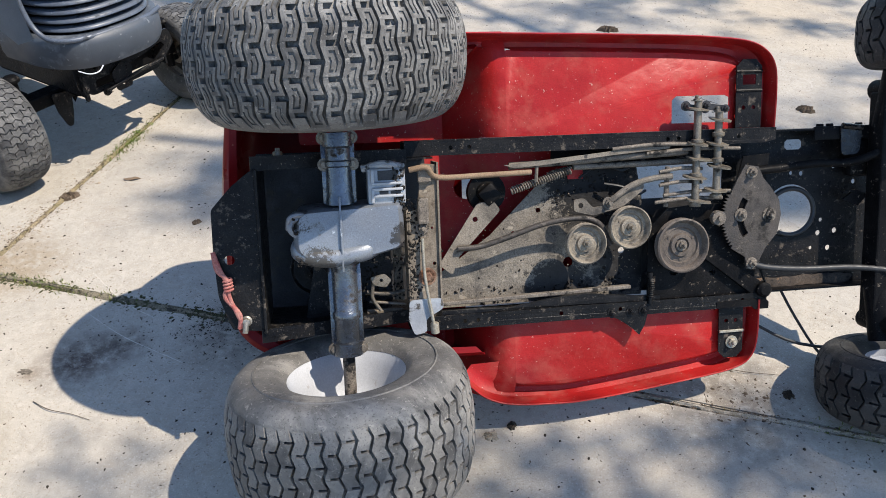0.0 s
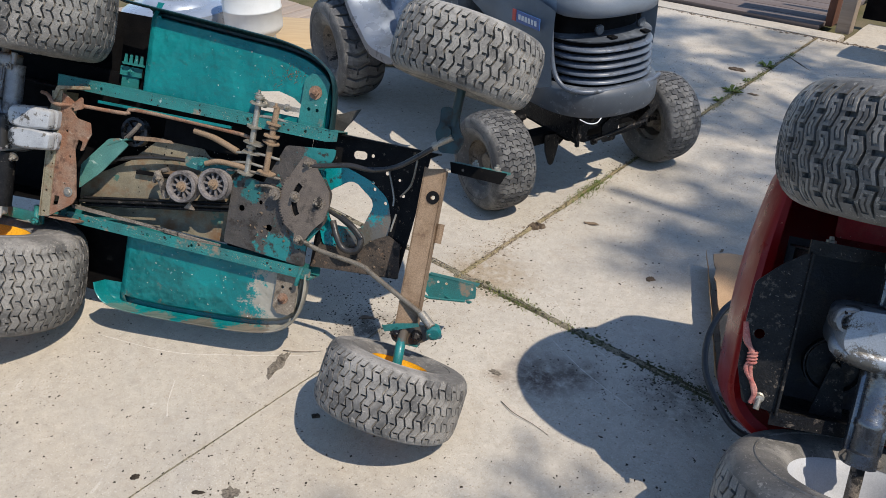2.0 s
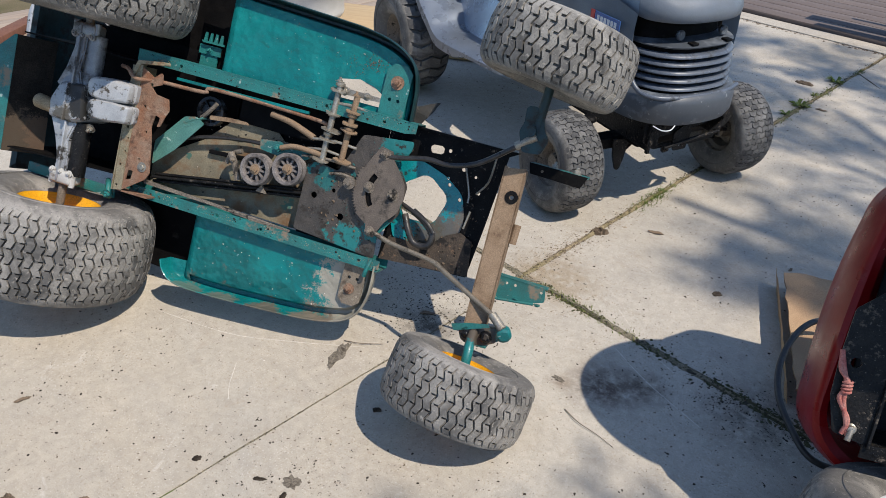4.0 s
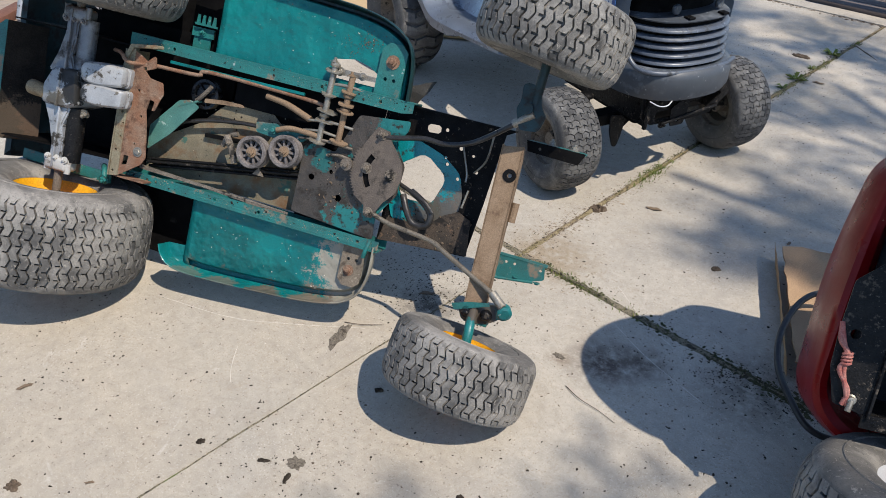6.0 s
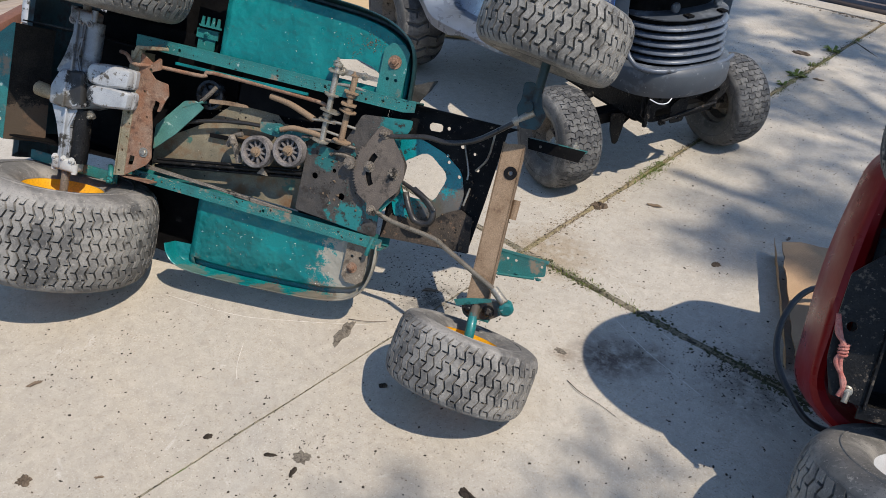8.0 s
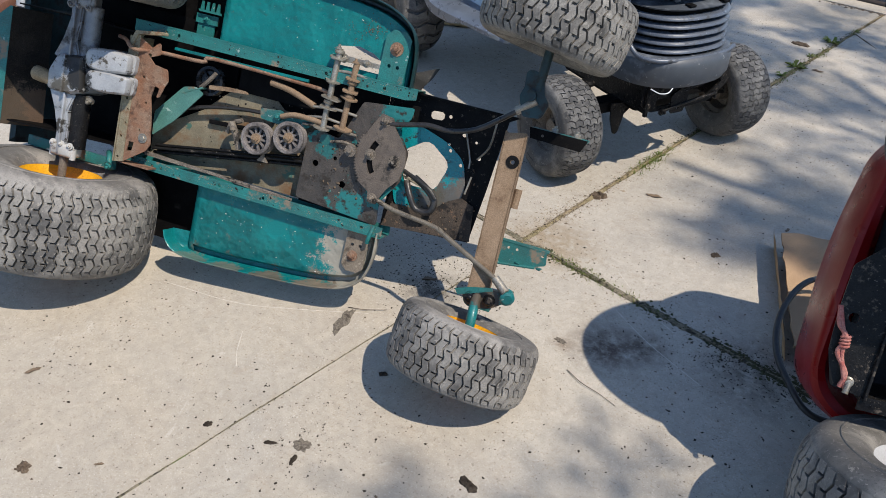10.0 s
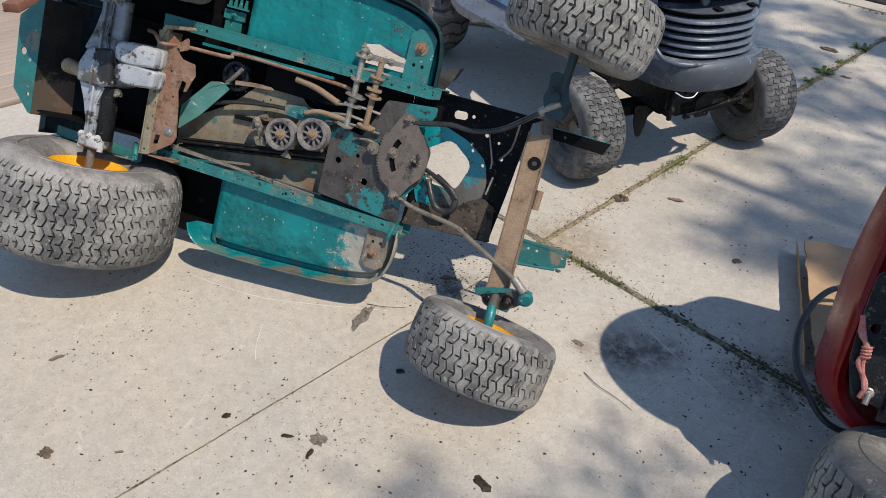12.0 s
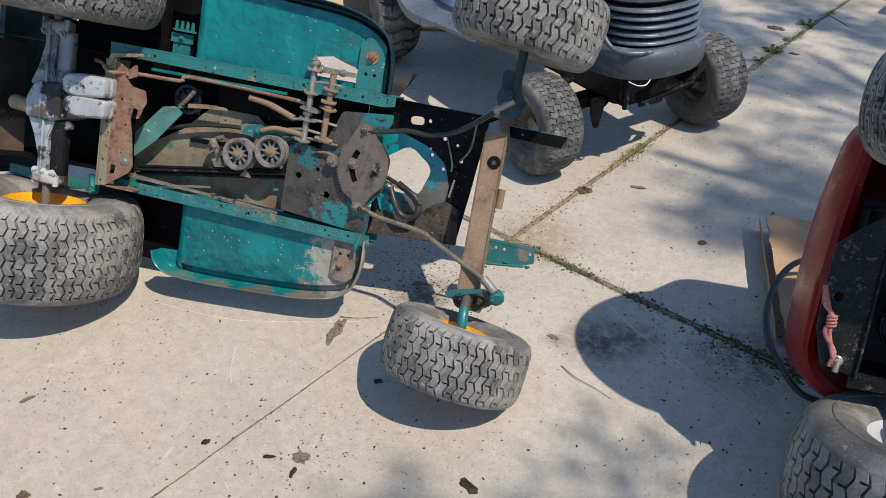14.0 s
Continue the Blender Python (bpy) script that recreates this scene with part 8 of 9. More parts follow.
# ---- behind and around ----
def tub(name, p, r0, r1, h, mat_, label, square=0.0, wall=0.004, turn=0.0):
    t = thing(name, pose(*p, 0, 0, turn), label, "bucket")
    bm = bmesh.new()
    loops = []
    n = 40
    for rr, z in ((r0 - 0.012, 0.006), (r0 - 0.006, 0.0), (r0, 0.008), (r0 + (r1 - r0) * 0.6, h * 0.6), (r0 + (r1 - r0) * 0.88, h * 0.88), (r1 + 0.004, h * 0.885), (r1 + 0.004, h * 0.93), (r1, h * 0.935), (r1 + 0.006, h - 0.004), (r1 + 0.004, h),
                  (r1 - 0.004, h), (r1 - 0.006, h * 0.9), (r0 - 0.006, 0.012)):
        row = []
        for k in range(n):
            a = 2 * math.pi * k / n
            c, s = math.cos(a), math.sin(a)
            f = (1 - square) + square / max(abs(c), abs(s)) * 0.92
            row.append((rr * f * c, rr * f * s, z))
        loops.append(row)
    rings = outline_loft(bm, loops)
    bm.faces.new(rings[0])
    bm.faces.new(rings[-1])
    body = part("body", bm, mat_, t, smooth=50)
    bm = bmesh.new()
    pts = [(r1 * 1.02 * math.cos(a), r1 * 1.04 * math.sin(a) - 0.02 * math.sin(a), h * 0.9 - 0.10 * math.sin(a) ** 2) for a in [math.pi + math.pi * i / 14 for i in range(15)]]
    tube(bm, pts, 0.003, 6)
    part("handle", bm, ZINC, t, smooth=60)
    return t


pail = tub("pail", (-0.175, 4.91, 0), 0.125, 0.15, 0.42, PALE_PLASTIC, "tall translucent white plastic pail on the concrete", 0.75, turn=-12)


def gas_cylinder(p, turn):
    """A steel gas bottle on its foot ring, with a weld round its middle and a collar on top."""
    t = thing("gas_cylinder", pose(*p, 0, 0, turn), "dirty white steel gas cylinder on a rusty foot ring", "gas cylinder")
    R, h = 0.170, 0.052
    dome = [(R * math.sin(radians(a)), h + 0.085 * (1 - math.cos(radians(a)))) for a in range(10, 91, 8)]
    top = [(R * math.cos(radians(a)), 0.345 + 0.095 * math.sin(radians(a))) for a in range(0, 81, 8)]
    bm = bmesh.new()
    lathe(bm, [(0.0, h)] + dome + [(R, 0.230), (R + 0.003, 0.233), (R + 0.003, 0.242), (R, 0.245)] + top + [(0.0, 0.441)], 44)
    part("body", bm, PALE_PLASTIC, t, smooth=45)
    bm = bmesh.new()
    lathe(bm, [(0.118, 0.0), (0.122, 0.0), (0.122, 0.012), (0.119, 0.014), (0.119, 0.078), (0.115, 0.078)], 40, closed=True)
    ring = part("foot_ring", bm, PALE_PLASTIC, t, smooth=40)
    bm = bmesh.new()
    for k in range(5):
        lathe(bm, [(0.0, 0.0010), (0.008, 0.0010), (0.008, -0.001), (0.0, -0.001)], 10, Matrix.Rotation(k * 1.256, 4, "Z") @ along((0.1195, 0, 0.035), (1, 0, 0)))
    part("drain_hole", bm, RUST, ring, "rusty holes in the foot ring")
    bm = bmesh.new()
    lathe(bm, [(0.100, 0.425), (0.104, 0.425), (0.104, 0.545), (0.109, 0.552), (0.104, 0.556), (0.098, 0.550), (0.100, 0.545)], 36, closed=True)
    gone = [f for f in bm.faces if abs(math.atan2(f.calc_center_median().y, f.calc_center_median().x)) < 0.7 and f.calc_center_median().z > 0.45]
    bmesh.ops.delete(bm, geom=gone, context="FACES")
    part("collar", bm, PALE_PLASTIC, t, smooth=40)
    bm = bmesh.new()
    tube(bm, [(0, 0, 0.435), (0, 0, 0.50)], 0.016, 14)
    lathe(bm, [(0.0, 0.53), (0.024, 0.53), (0.028, 0.524), (0.026, 0.510), (0.010, 0.506), (0.010, 0.49)], 18)
    part("valve", bm, BROWN, t, "brass valve with a hand wheel", smooth=40)
    return t


gas_cylinder((-3.62, 3.24, 0.0), 40)
bm = bmesh.new()
box(bm, -0.045, 0.045, -0.03, 0.03, 0.0, 0.060, 0.003)
box(bm, -0.052, 0.052, -0.034, 0.034, 0.052, 0.062, 0.002)
tagged(part("steel_block", bm, SILVER, None, "", pose(-3.50, 3.08, 0.0, 0, 0, 30), smooth=40), "small grey steel block beside the gas cylinder", "block")


def crate(p, turn):
    t = thing("crate", pose(*p, 0, 0, turn), "blue plastic milk crate with a lattice of slots", "crate")
    w, h = 0.165, 0.28
    bm = bmesh.new()
    box(bm, -w, w, -w, w, 0.0, 0.008)
    for z0, z1 in ((0.0, 0.05), (h - 0.035, h)):
        for s in (1, -1):
            box(bm, -w, w, s * w - 0.006, s * w + 0.006, z0, z1, 0.002)
            box(bm, s * w - 0.006, s * w + 0.006, -w - 0.006, w + 0.006, z0, z1, 0.002)
    part("shell", bm, BLUE_PLASTIC, t)
    for s in (1, -1):
        for ax in (0, 1):
            bm = bmesh.new()
            holes = []
            for i in range(7):
                for j in range(4):
                    x = -w + 0.045 + 0.040 * i
                    z = 0.062 + 0.046 * j
                    if 1 < i < 5 and j > 1:
                        continue
                    holes.append(rounded([(x - 0.012, z), (x + 0.012, z), (x + 0.012, z + 0.034), (x - 0.012, z + 0.034)], 0.005, 2))
            m = Matrix(((1, 0, 0, 0), (0, 0, 1, s * w), (0, 1, 0, 0), (0, 0, 0, 1)))
            if ax:
                m = Matrix.Rotation(radians(90), 4, "Z") @ m
            plate(bm, [(-w, 0.05), (w, 0.05), (w, h - 0.035), (-w, h - 0.035)], -0.003, 0.003, holes, m=m)
            part("lattice_side", bm, BLUE_PLASTIC, t)
    bm = bmesh.new()
    box(bm, -0.03, 0.03, -w - 0.006, -w - 0.004, 0.165, 0.215)
    part("white_mark", bm, WHITE_DECAL, t)
    return t


crate((0.30, 4.73, 0.0), -14)

# cracked-off corner of the far paving, the boards behind it and the posts
bm = bmesh.new()
tube(bm, [paving(2.97, 0.0, -0.0005), paving(2.93, 0.05, -0.0005), paving(2.88, 0.10, -0.0005), paving(2.80, 0.19, -0.0005), paving(2.76, 0.30, -0.0005)], 0.006, 4, taper=0.3)
jitter(bm, 0.006, 16.0)
tagged(part("crack", bm, SOIL), "crack in the concrete near the far edge", "crack", kind="stuff")

border = tagged(new("border"), "raised concrete edging along the deck", "edging", kind="structure")
bm = bmesh.new()
u0 = U1 - 0.006
pts = [tuple(paving(u0, -3.3)[:2]), tuple(paving(u0, 0.12)[:2]), tuple(paving(u0 + 0.16, 0.12)[:2]), tuple(paving(u0 + 0.16, -3.3)[:2])]
plate(bm, pts, -0.05, 0.005)
bmesh.ops.bevel(bm, geom=bm.edges[:], offset=0.006, segments=2, affect="EDGES")
part("edging", bm, CONCRETE, border, smooth=40)
deck = tagged(new("deck"), "low weathered timber deck boards, darkened for shade", "deck", kind="structure")
bm = bmesh.new()
box(bm, -2.0, 2.0, -0.068, 0.068, -0.03, 0.0, 0.004)
me_board = part("board", bm, BOARD_SHADED, deck, smooth=40)
base = Matrix.Translation(paving(U1 + 0.232, -2.05, 0.03)) @ Matrix.Rotation(math.atan2(JV.y, JV.x), 4, "Z")
me_board.matrix_basis = base
for k in range(1, 14):
    ob = new("board", me_board.data)
    ob.parent = deck
    ob.matrix_basis = base @ Matrix.Translation((0.01 * (k % 3), 0.145 * k, 0.0))


def post(p, w, d, h, mat_, turn, label):
    bm = bmesh.new()
    box(bm, -w / 2, w / 2, -d / 2, d / 2, 0, h, 0.006)
    return tagged(part("post", bm, mat_, None, label, pose(*p, 0, 0, turn), smooth=40), label, "post")


post(tuple(paving(U1 + 0.36, -0.03, 0.0)), 0.05, 0.14, 1.0, BOARD_RED, -11, "red-brown stained wooden post at the deck's edge")
post(tuple(paving(U1 + 0.22, 0.09, 0.0)), 0.085, 0.085, 1.0, BOARD, -11, "weathered square wooden post")
post(tuple(paving(U1 + 0.10, 0.98, 0.0)), 0.09, 0.09, 1.0, BOARD_RED, -11, "dark stained wooden post behind the crate")
# Near-black panel: the shade under the deck is its colour.
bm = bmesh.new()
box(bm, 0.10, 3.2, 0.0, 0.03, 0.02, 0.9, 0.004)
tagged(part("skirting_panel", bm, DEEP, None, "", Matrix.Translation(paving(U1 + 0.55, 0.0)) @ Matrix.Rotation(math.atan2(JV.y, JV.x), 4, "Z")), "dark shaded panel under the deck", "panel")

# boards beyond the left edge of the paving
walkway = tagged(new("boardwalk"), "weathered boards laid on the ground", "boards", kind="structure")
bm = bmesh.new()
box(bm, -1.6, 1.6, -0.07, 0.07, -0.03, 0.0, 0.004)
me2 = part("board", bm, BOARD, walkway, smooth=40)
base2 = Matrix.Translation(paving(0.2, -2.26, 0.012)) @ Matrix.Rotation(math.atan2(JU.y, JU.x), 4, "Z")
me2.matrix_basis = base2
for k in range(1, 12):
    ob = new("board", me2.data)
    ob.parent = walkway
    ob.matrix_basis = base2 @ Matrix.Translation((0.012 * (k % 4), 0.146 * k, 0.0))
bm = bmesh.new()
box(bm, -0.75, 0.50, -0.45, 0.34, 0.0, 0.012, 0.002)
tagged(part("plywood_sheet", bm, PLY, None, "", pose(-3.2, 3.65, 0.006, 0, 0, 20), smooth=40), "pale plywood sheet lying on the paving", "plywood")

# cardboard and cable behind the red machine
t = thing("cardboard_box", pose(-0.545, 1.945, 0.0, 0, 0, 17), "flattened brown cardboard box with torn edges on the driveway", "cardboard")
bm = bmesh.new()
bmesh.ops.create_grid(bm, x_segments=14, y_segments=20, size=1.0)
for v in bm.verts:
    x, y = v.co.x, v.co.y
    v.co = V((0.20 + 0.20 * x + 0.010 * noise.noise(V((y * 5, 0, 2))), 0.285 * y + 0.02 * x, 0.072 + 0.014 * noise.noise(V((x * 2, y * 2, 1))) - 0.02 * max(0, x)))
bmesh.ops.solidify(bm, geom=bm.faces[:], thickness=0.005)
part("top_flap", bm, CARD, t, smooth=40)
bm = bmesh.new()
bmesh.ops.create_grid(bm, x_segments=3, y_segments=24, size=1.0)
for v in bm.verts:
    x, y = v.co.x, v.co.y
    v.co = V((-0.012 + 0.008 * noise.noise(V((y * 4, x, 5))) - 0.01 * x, 0.285 * y, 0.037 + 0.037 * x + (0.006 * noise.noise(V((y * 9, 0, 7))) if x > 0.5 else 0.0)))
bmesh.ops.solidify(bm, geom=bm.faces[:], thickness=0.005)
part("side_flap", bm, CARD, t, smooth=40)
bm = bmesh.new()
tube(bm, [(-0.36, 1.93, 0.10), (-0.45, 1.91, 0.14), (-0.50, 1.83, 0.14), (-0.515, 1.70, 0.12), (-0.49, 1.59, 0.09), (-0.43, 1.50, 0.07), (-0.36, 1.46, 0.04), (-0.25, 1.50, 0.02)], 0.0085, 10, per=6)
tagged(part("hose", bm, CABLE, smooth=60), "black rubber hose curling from under the red tractor", "hose")
bm = bmesh.new()
tube(bm, [(0.62, 1.62, 0.16), (0.80, 1.60, 0.10), (0.95, 1.55, 0.06), (1.15, 1.50, 0.10)], 0.004, 8, per=5)
tagged(part("cable", bm, CABLE, smooth=60), "thin black cable hanging under the red tractor", "cable")
bm = bmesh.new()
tube(bm, [(0.86, 1.70, 0.22), (0.95, 1.62, 0.09), (1.03, 1.54, 0.012), (1.12, 1.49, 0.006)], 0.0035, 8, per=5)
tagged(part("cable", bm, CABLE, smooth=60), "thin black cable trailing onto the driveway", "cable")

# scrap near the far boards
t = thing("scrap_bar", pose(-4.70, 2.20, 0.0, 0, 0, 25), "bent grey steel bar with a cast end", "scrap metal")
bm = bmesh.new()
tube(bm, [(-0.05, -0.12, 0.03), (-0.03, -0.05, 0.16), (0.04, 0.03, 0.21), (0.13, 0.10, 0.14)], 0.030, 12, per=5)
part("bar", bm, CAST, t, smooth=50)
bm = bmesh.new()
box(bm, 0.05, 0.34, 0.0, 0.16, 0.0, 0.12, 0.02)
lathe(bm, [(0, 0.05), (0.05, 0.05), (0.06, 0.03), (0.06, -0.03), (0, -0.03)], 24, along((0.38, 0.08, 0.10), (0.4, -1, 0.3)))
part("cast_end", bm, CAST, t, smooth=45)
bm = bmesh.new()
box(bm, -0.22, 0.22, -0.045, 0.045, 0.0, 0.05, 0.004)
tagged(part("timber_offcut", bm, BOARD_RED, None, "", pose(-4.80, 2.02, 0.01, 0, 0, 118), smooth=40), "brown timber offcut on the boards", "timber")

# pale mower deck shell beside the bucket
t = thing("mower_deck", pose(-4.22, 3.20, 0.0, 0, 0, 35), "light grey mower deck shell lying beside the gas cylinder", "mower deck")
bm = bmesh.new()
lathe(bm, [(0.0, 0.24), (0.16, 0.24), (0.20, 0.225), (0.22, 0.20), (0.30, 0.19), (0.335, 0.17), (0.345, 0.06), (0.36, 0.055), (0.362, 0.048), (0.34, 0.050)], 44)
part("shell", bm, SILVER, t, smooth=40)
bm = bmesh.new()
lathe(bm, [(0, 0.30), (0.07, 0.30), (0.09, 0.29), (0.09, 0.25), (0, 0.25)], 26)
part("hub", bm, BLACK, t, smooth=40)
for k in range(3):
    bm = bmesh.new()
    lathe(bm, [(0, 0.03), (0.03, 0.03), (0.055, 0.022), (0.06, 0.0), (0.055, -0.022), (0.03, -0.03), (0, -0.03)], 24, along((0.37 * math.cos(k * 2.1), 0.37 * math.sin(k * 2.1), 0.06), (math.sin(k * 2.1), -math.cos(k * 2.1), 0)))
    part("gauge_wheel", bm, CABLE, t, smooth=40)


# ---- tree that shades the paving, weeds, leaves and crumbs ----
def shade_share(p):
    """How much of the crown grows above a place: dense to the north and south of the wrecks, open between."""
    gx, gy = p.x - 0.596 * p.z, p.y + 0.073 * p.z
    if gy > 3.25:
        return 0.20 if gx > -0.15 else 0.55 if gx > -2.0 else 0.0
    if gy > 2.02:
        return 0.25 if gx > 1.15 and gy > 2.9 else 1.0 if gx > -0.85 else 0.15 if gx > -1.0 else 0.0
    if gy > 1.26:
        return 0.6 if gx > 0.85 else 0.0
    if gy < 1.26:
        return 1.0 if gx > 0.05 else 0.16 if gx > -1.0 else 0.0
    return 0.0


def branchy(base, height, seed, label, reach, lo, hi, leafy=8):
    """A bare tree with a sparse crown; lo, hi: how far its limbs spread along y."""
    rng = random.Random(seed)
    t = thing("tree", Matrix.Translation(base), label, "tree", "trees beside the driveway")
    bm = bmesh.new()
    top = V((-0.1, 0.1, height * 0.5))
    tube(bm, [(0, 0, -0.1), (0.04, 0.03, height * 0.25), top], 0.15, 12, taper=0.6, per=4)
    part("trunk", bm, BARK, t, smooth=60)
    bm = bmesh.new()
    tips = []

    def grow(p, d, length, r, depth):
        pts = [p]
        for k in range(4):
            d = (d + V((rng.uniform(-.3, .3), rng.uniform(-.3, .3), rng.uniform(-.15, .2)))).normalized()
            q = pts[-1] + d * length / 4
            if not lo < q.y + base[1] < hi:
                d.y *= -0.6
                q = pts[-1] + d * length / 4
            pts.append(q)
        if depth < 1 or rng.random() < shade_share(pts[-1] + V(base)):
            tube(bm, pts, r, 5 if depth > 1 else 7, taper=0.45)
        if depth >= 2:
            tips.extend(q for q in pts[2:] if rng.random() < shade_share(q + V(base)))
        if depth >= 4:
            return
        for k in range(3):
            q = pts[rng.choice((2, 3, 4))]
            nd = (d + V((rng.uniform(-1, 1), rng.uniform(-1, 1), rng.uniform(-.4, .5)))).normalized()
            grow(q, nd, length * rng.uniform(0.55, 0.8), r * 0.48, depth + 1)

    for k in range(5):
        a = 2 * math.pi * k / 5 + rng.uniform(-.3, .3)
        grow(top, V((math.cos(a), math.sin(a), rng.uniform(0.35, 1.0))).normalized(), reach * rng.uniform(0.5, 0.75), 0.055, 0)
    part("limbs", bm, BARK, t, smooth=60)
    bud_v, bud_f = [], []
    for p in tips:
        for k in range(leafy):
            c = p + V((rng.gauss(0, .09), rng.gauss(0, .06), rng.gauss(0, .06)))
            u = V((rng.uniform(-1, 1), rng.uniform(-1, 1), rng.uniform(-1, 1))).normalized()
            w = u.orthogonal().normalized()
            b = len(bud_v)
            bud_v += [c - u * .04, c + w * .02, c + u * .045, c - w * .02]
            bud_f.append((b, b + 1, b + 2, b + 3))
    tagged(raw_part("leaves", bud_v, bud_f, GRASS, t), kind="stuff")
    return t


branchy((4.3, 2.25, 0), 11.0, 11, "tall nearly leafless tree beside the driveway", 3.6, 1.45, 4.6, 32)
branchy((4.3, 0.1, 0), 8.2, 23, "tall nearly leafless tree beside the driveway", 2.9, -3.0, 0.95, 11)


def blades(name, spots, per, h, mat_, label, spread, seed):
    rng = random.Random(seed)
    vs, fs = [], []
    for p in spots:
        for k in range(per):
            q = p + V((rng.gauss(0, spread), rng.gauss(0, spread), 0))
            a = rng.uniform(0, 6.28)
            lean = rng.uniform(0.2, 1.1)
            hh = h * rng.uniform(0.4, 1.2)
            d = V((math.cos(a), math.sin(a), 0))
            s = V((-d.y, d.x, 0)) * rng.uniform(0.0007, 0.0016)
            b = len(vs)
            mid = q + d * hh * lean * 0.35 + V((0, 0, hh * 0.6))
            tip = q + d * hh * lean + V((0, 0, hh * (0.9 if lean < 0.7 else 0.55)))
            vs += [q - s, q + s, mid + s * 0.8, mid - s * 0.8, tip]
            fs += [(b, b + 1, b + 2, b + 3), (b + 3, b + 2, b + 4)]
    return tagged(raw_part(name, vs, fs, mat_), label, "grass", kind="stuff")


rng = random.Random(5)
J1 = [paving(rng.uniform(0.05, 3.1), rng.gauss(0, 0.008), -0.006) for _ in range(360)]
J2 = [paving(rng.gauss(0, 0.008), rng.uniform(-0.3, 2.6), -0.006) for _ in range(300)]
blades("dead_grass", J1 + J2, 4, 0.010, STRAW, "dry grass and roots in the slab joints", 0.007, 6)
green_spots = [paving(u + rng.gauss(0, 0.04), rng.gauss(0.004, 0.014 if u < 1.0 else 0.006), -0.003) for u in (0.70, 0.74, 0.78, 0.80, 0.82, 0.86, 0.88, 1.95, 2.1, 2.25, 2.45, 2.6, 3.0) for _ in range(10)]
green_spots += [paving(rng.gauss(0, 0.006), v + rng.gauss(0, 0.05), -0.004) for v in (0.15, 0.20, 0.25, 0.3, 0.45, 2.35) for _ in range(8)]
blades("green_grass", green_spots, 9, 0.015, GRASS, "short green grass growing in the slab joints", 0.011, 7)


def weed(p, r, seed):
    rng = random.Random(seed)
    vs, fs = [], []
    for k in range(26):
        a, l = rng.uniform(0, 6.28), r * rng.uniform(0.5, 1.1)
        d = V((math.cos(a), math.sin(a), 0))
        s = V((-d.y, d.x, 0)) * l * 0.16
        up = rng.uniform(0.15, 0.6) * l
        b = len(vs)
        vs += [p + d * l * 0.1, p + d * l * 0.55 + s + V((0, 0, up)), p + d * l + V((0, 0, up * 0.7)), p + d * l * 0.55 - s + V((0, 0, up))]
        fs.append((b, b + 1, b + 2, b + 3))
    return tagged(raw_part("weed", vs, fs, GRASS), "small green weed rooted in the joint", "weed", "weeds in the joint")


for k, (u, v, r) in enumerate(((2.205, -0.012, 0.060), (2.05, -0.018, 0.035), (2.42, -0.02, 0.030), (2.71, -0.028, 0.055))):
    weed(paving(u, v, 0.0), r, 40 + k)


def dry_leaf(p, size, turn, seed, mat_=LEAF_DRY):
    rng = random.Random(seed)
    bm = bmesh.new()
    rim = []
    for i in range(18):
        a = 2 * math.pi * i / 18
        rim.append((size * 0.5 * math.cos(a) * rng.uniform(0.85, 1.1), size * 0.17 * math.sin(a) * rng.uniform(0.55, 1.3)))
    plate(bm, rim, 0.0, 0.0012)
    bmesh.ops.triangulate(bm, faces=bm.faces)
    bmesh.ops.subdivide_edges(bm, edges=bm.edges, cuts=1)
    for v in bm.verts:
        v.co.z += 0.03 * size * math.sin(v.co.x * 9.0 / size + seed) + 0.09 * size * (v.co.y / (0.24 * size)) ** 2 * abs(math.sin(seed + v.co.x * 4 / size)) + 0.02 * size
    return tagged(part("dry_leaf", bm, mat_, None, "", pose(p[0], p[1], 0.001, 0, 0, turn), smooth=70), "curled brown dry leaf on the concrete", "leaf", "leaves on the driveway")


for k, (x, y, s, a) in enumerate(((-1.080, 2.290, 0.055, 15), (-1.677, 0.385, 0.022, 40), (-2.074, 0.473, 0.040, 70), (-0.86, 3.95, 0.06, 0), (-0.35, 2.9, 0.04, 60), (0.62, 2.9, 0.06, 10), (0.95, 3.3, 0.05, -30), (-0.62, 2.35, 0.03, 80),
                                 (-0.30, 2.22, 0.035, 20), (-1.46, 1.40, 0.05, 30))):
    dry_leaf((x, y), s, a, k)
for pts, lab in (([(-0.935, 1.288, 0.003), (-0.885, 1.264, 0.006), (-0.83, 1.256, 0.004), (-0.777, 1.242, 0.003)], "thin fallen twig"), ([(-1.575, 1.148, 0.003), (-1.525, 1.166, 0.006), (-1.479, 1.202, 0.003)], "thin fallen twig"),
                 ([(0.85, 3.15, 0.004), (0.98, 3.08, 0.012), (1.10, 3.02, 0.004)], "thin fallen twig"), ([(0.66, 1.55, 0.004), (0.78, 1.50, 0.006), (0.90, 1.49, 0.004)], "thin fallen twig")):
    bm = bmesh.new()
    tube(bm, pts, 0.0012, 6, per=4, taper=0.5)
    tagged(part("twig", bm, BARK, smooth=60), lab + " on the concrete", "twig", "twigs on the driveway")


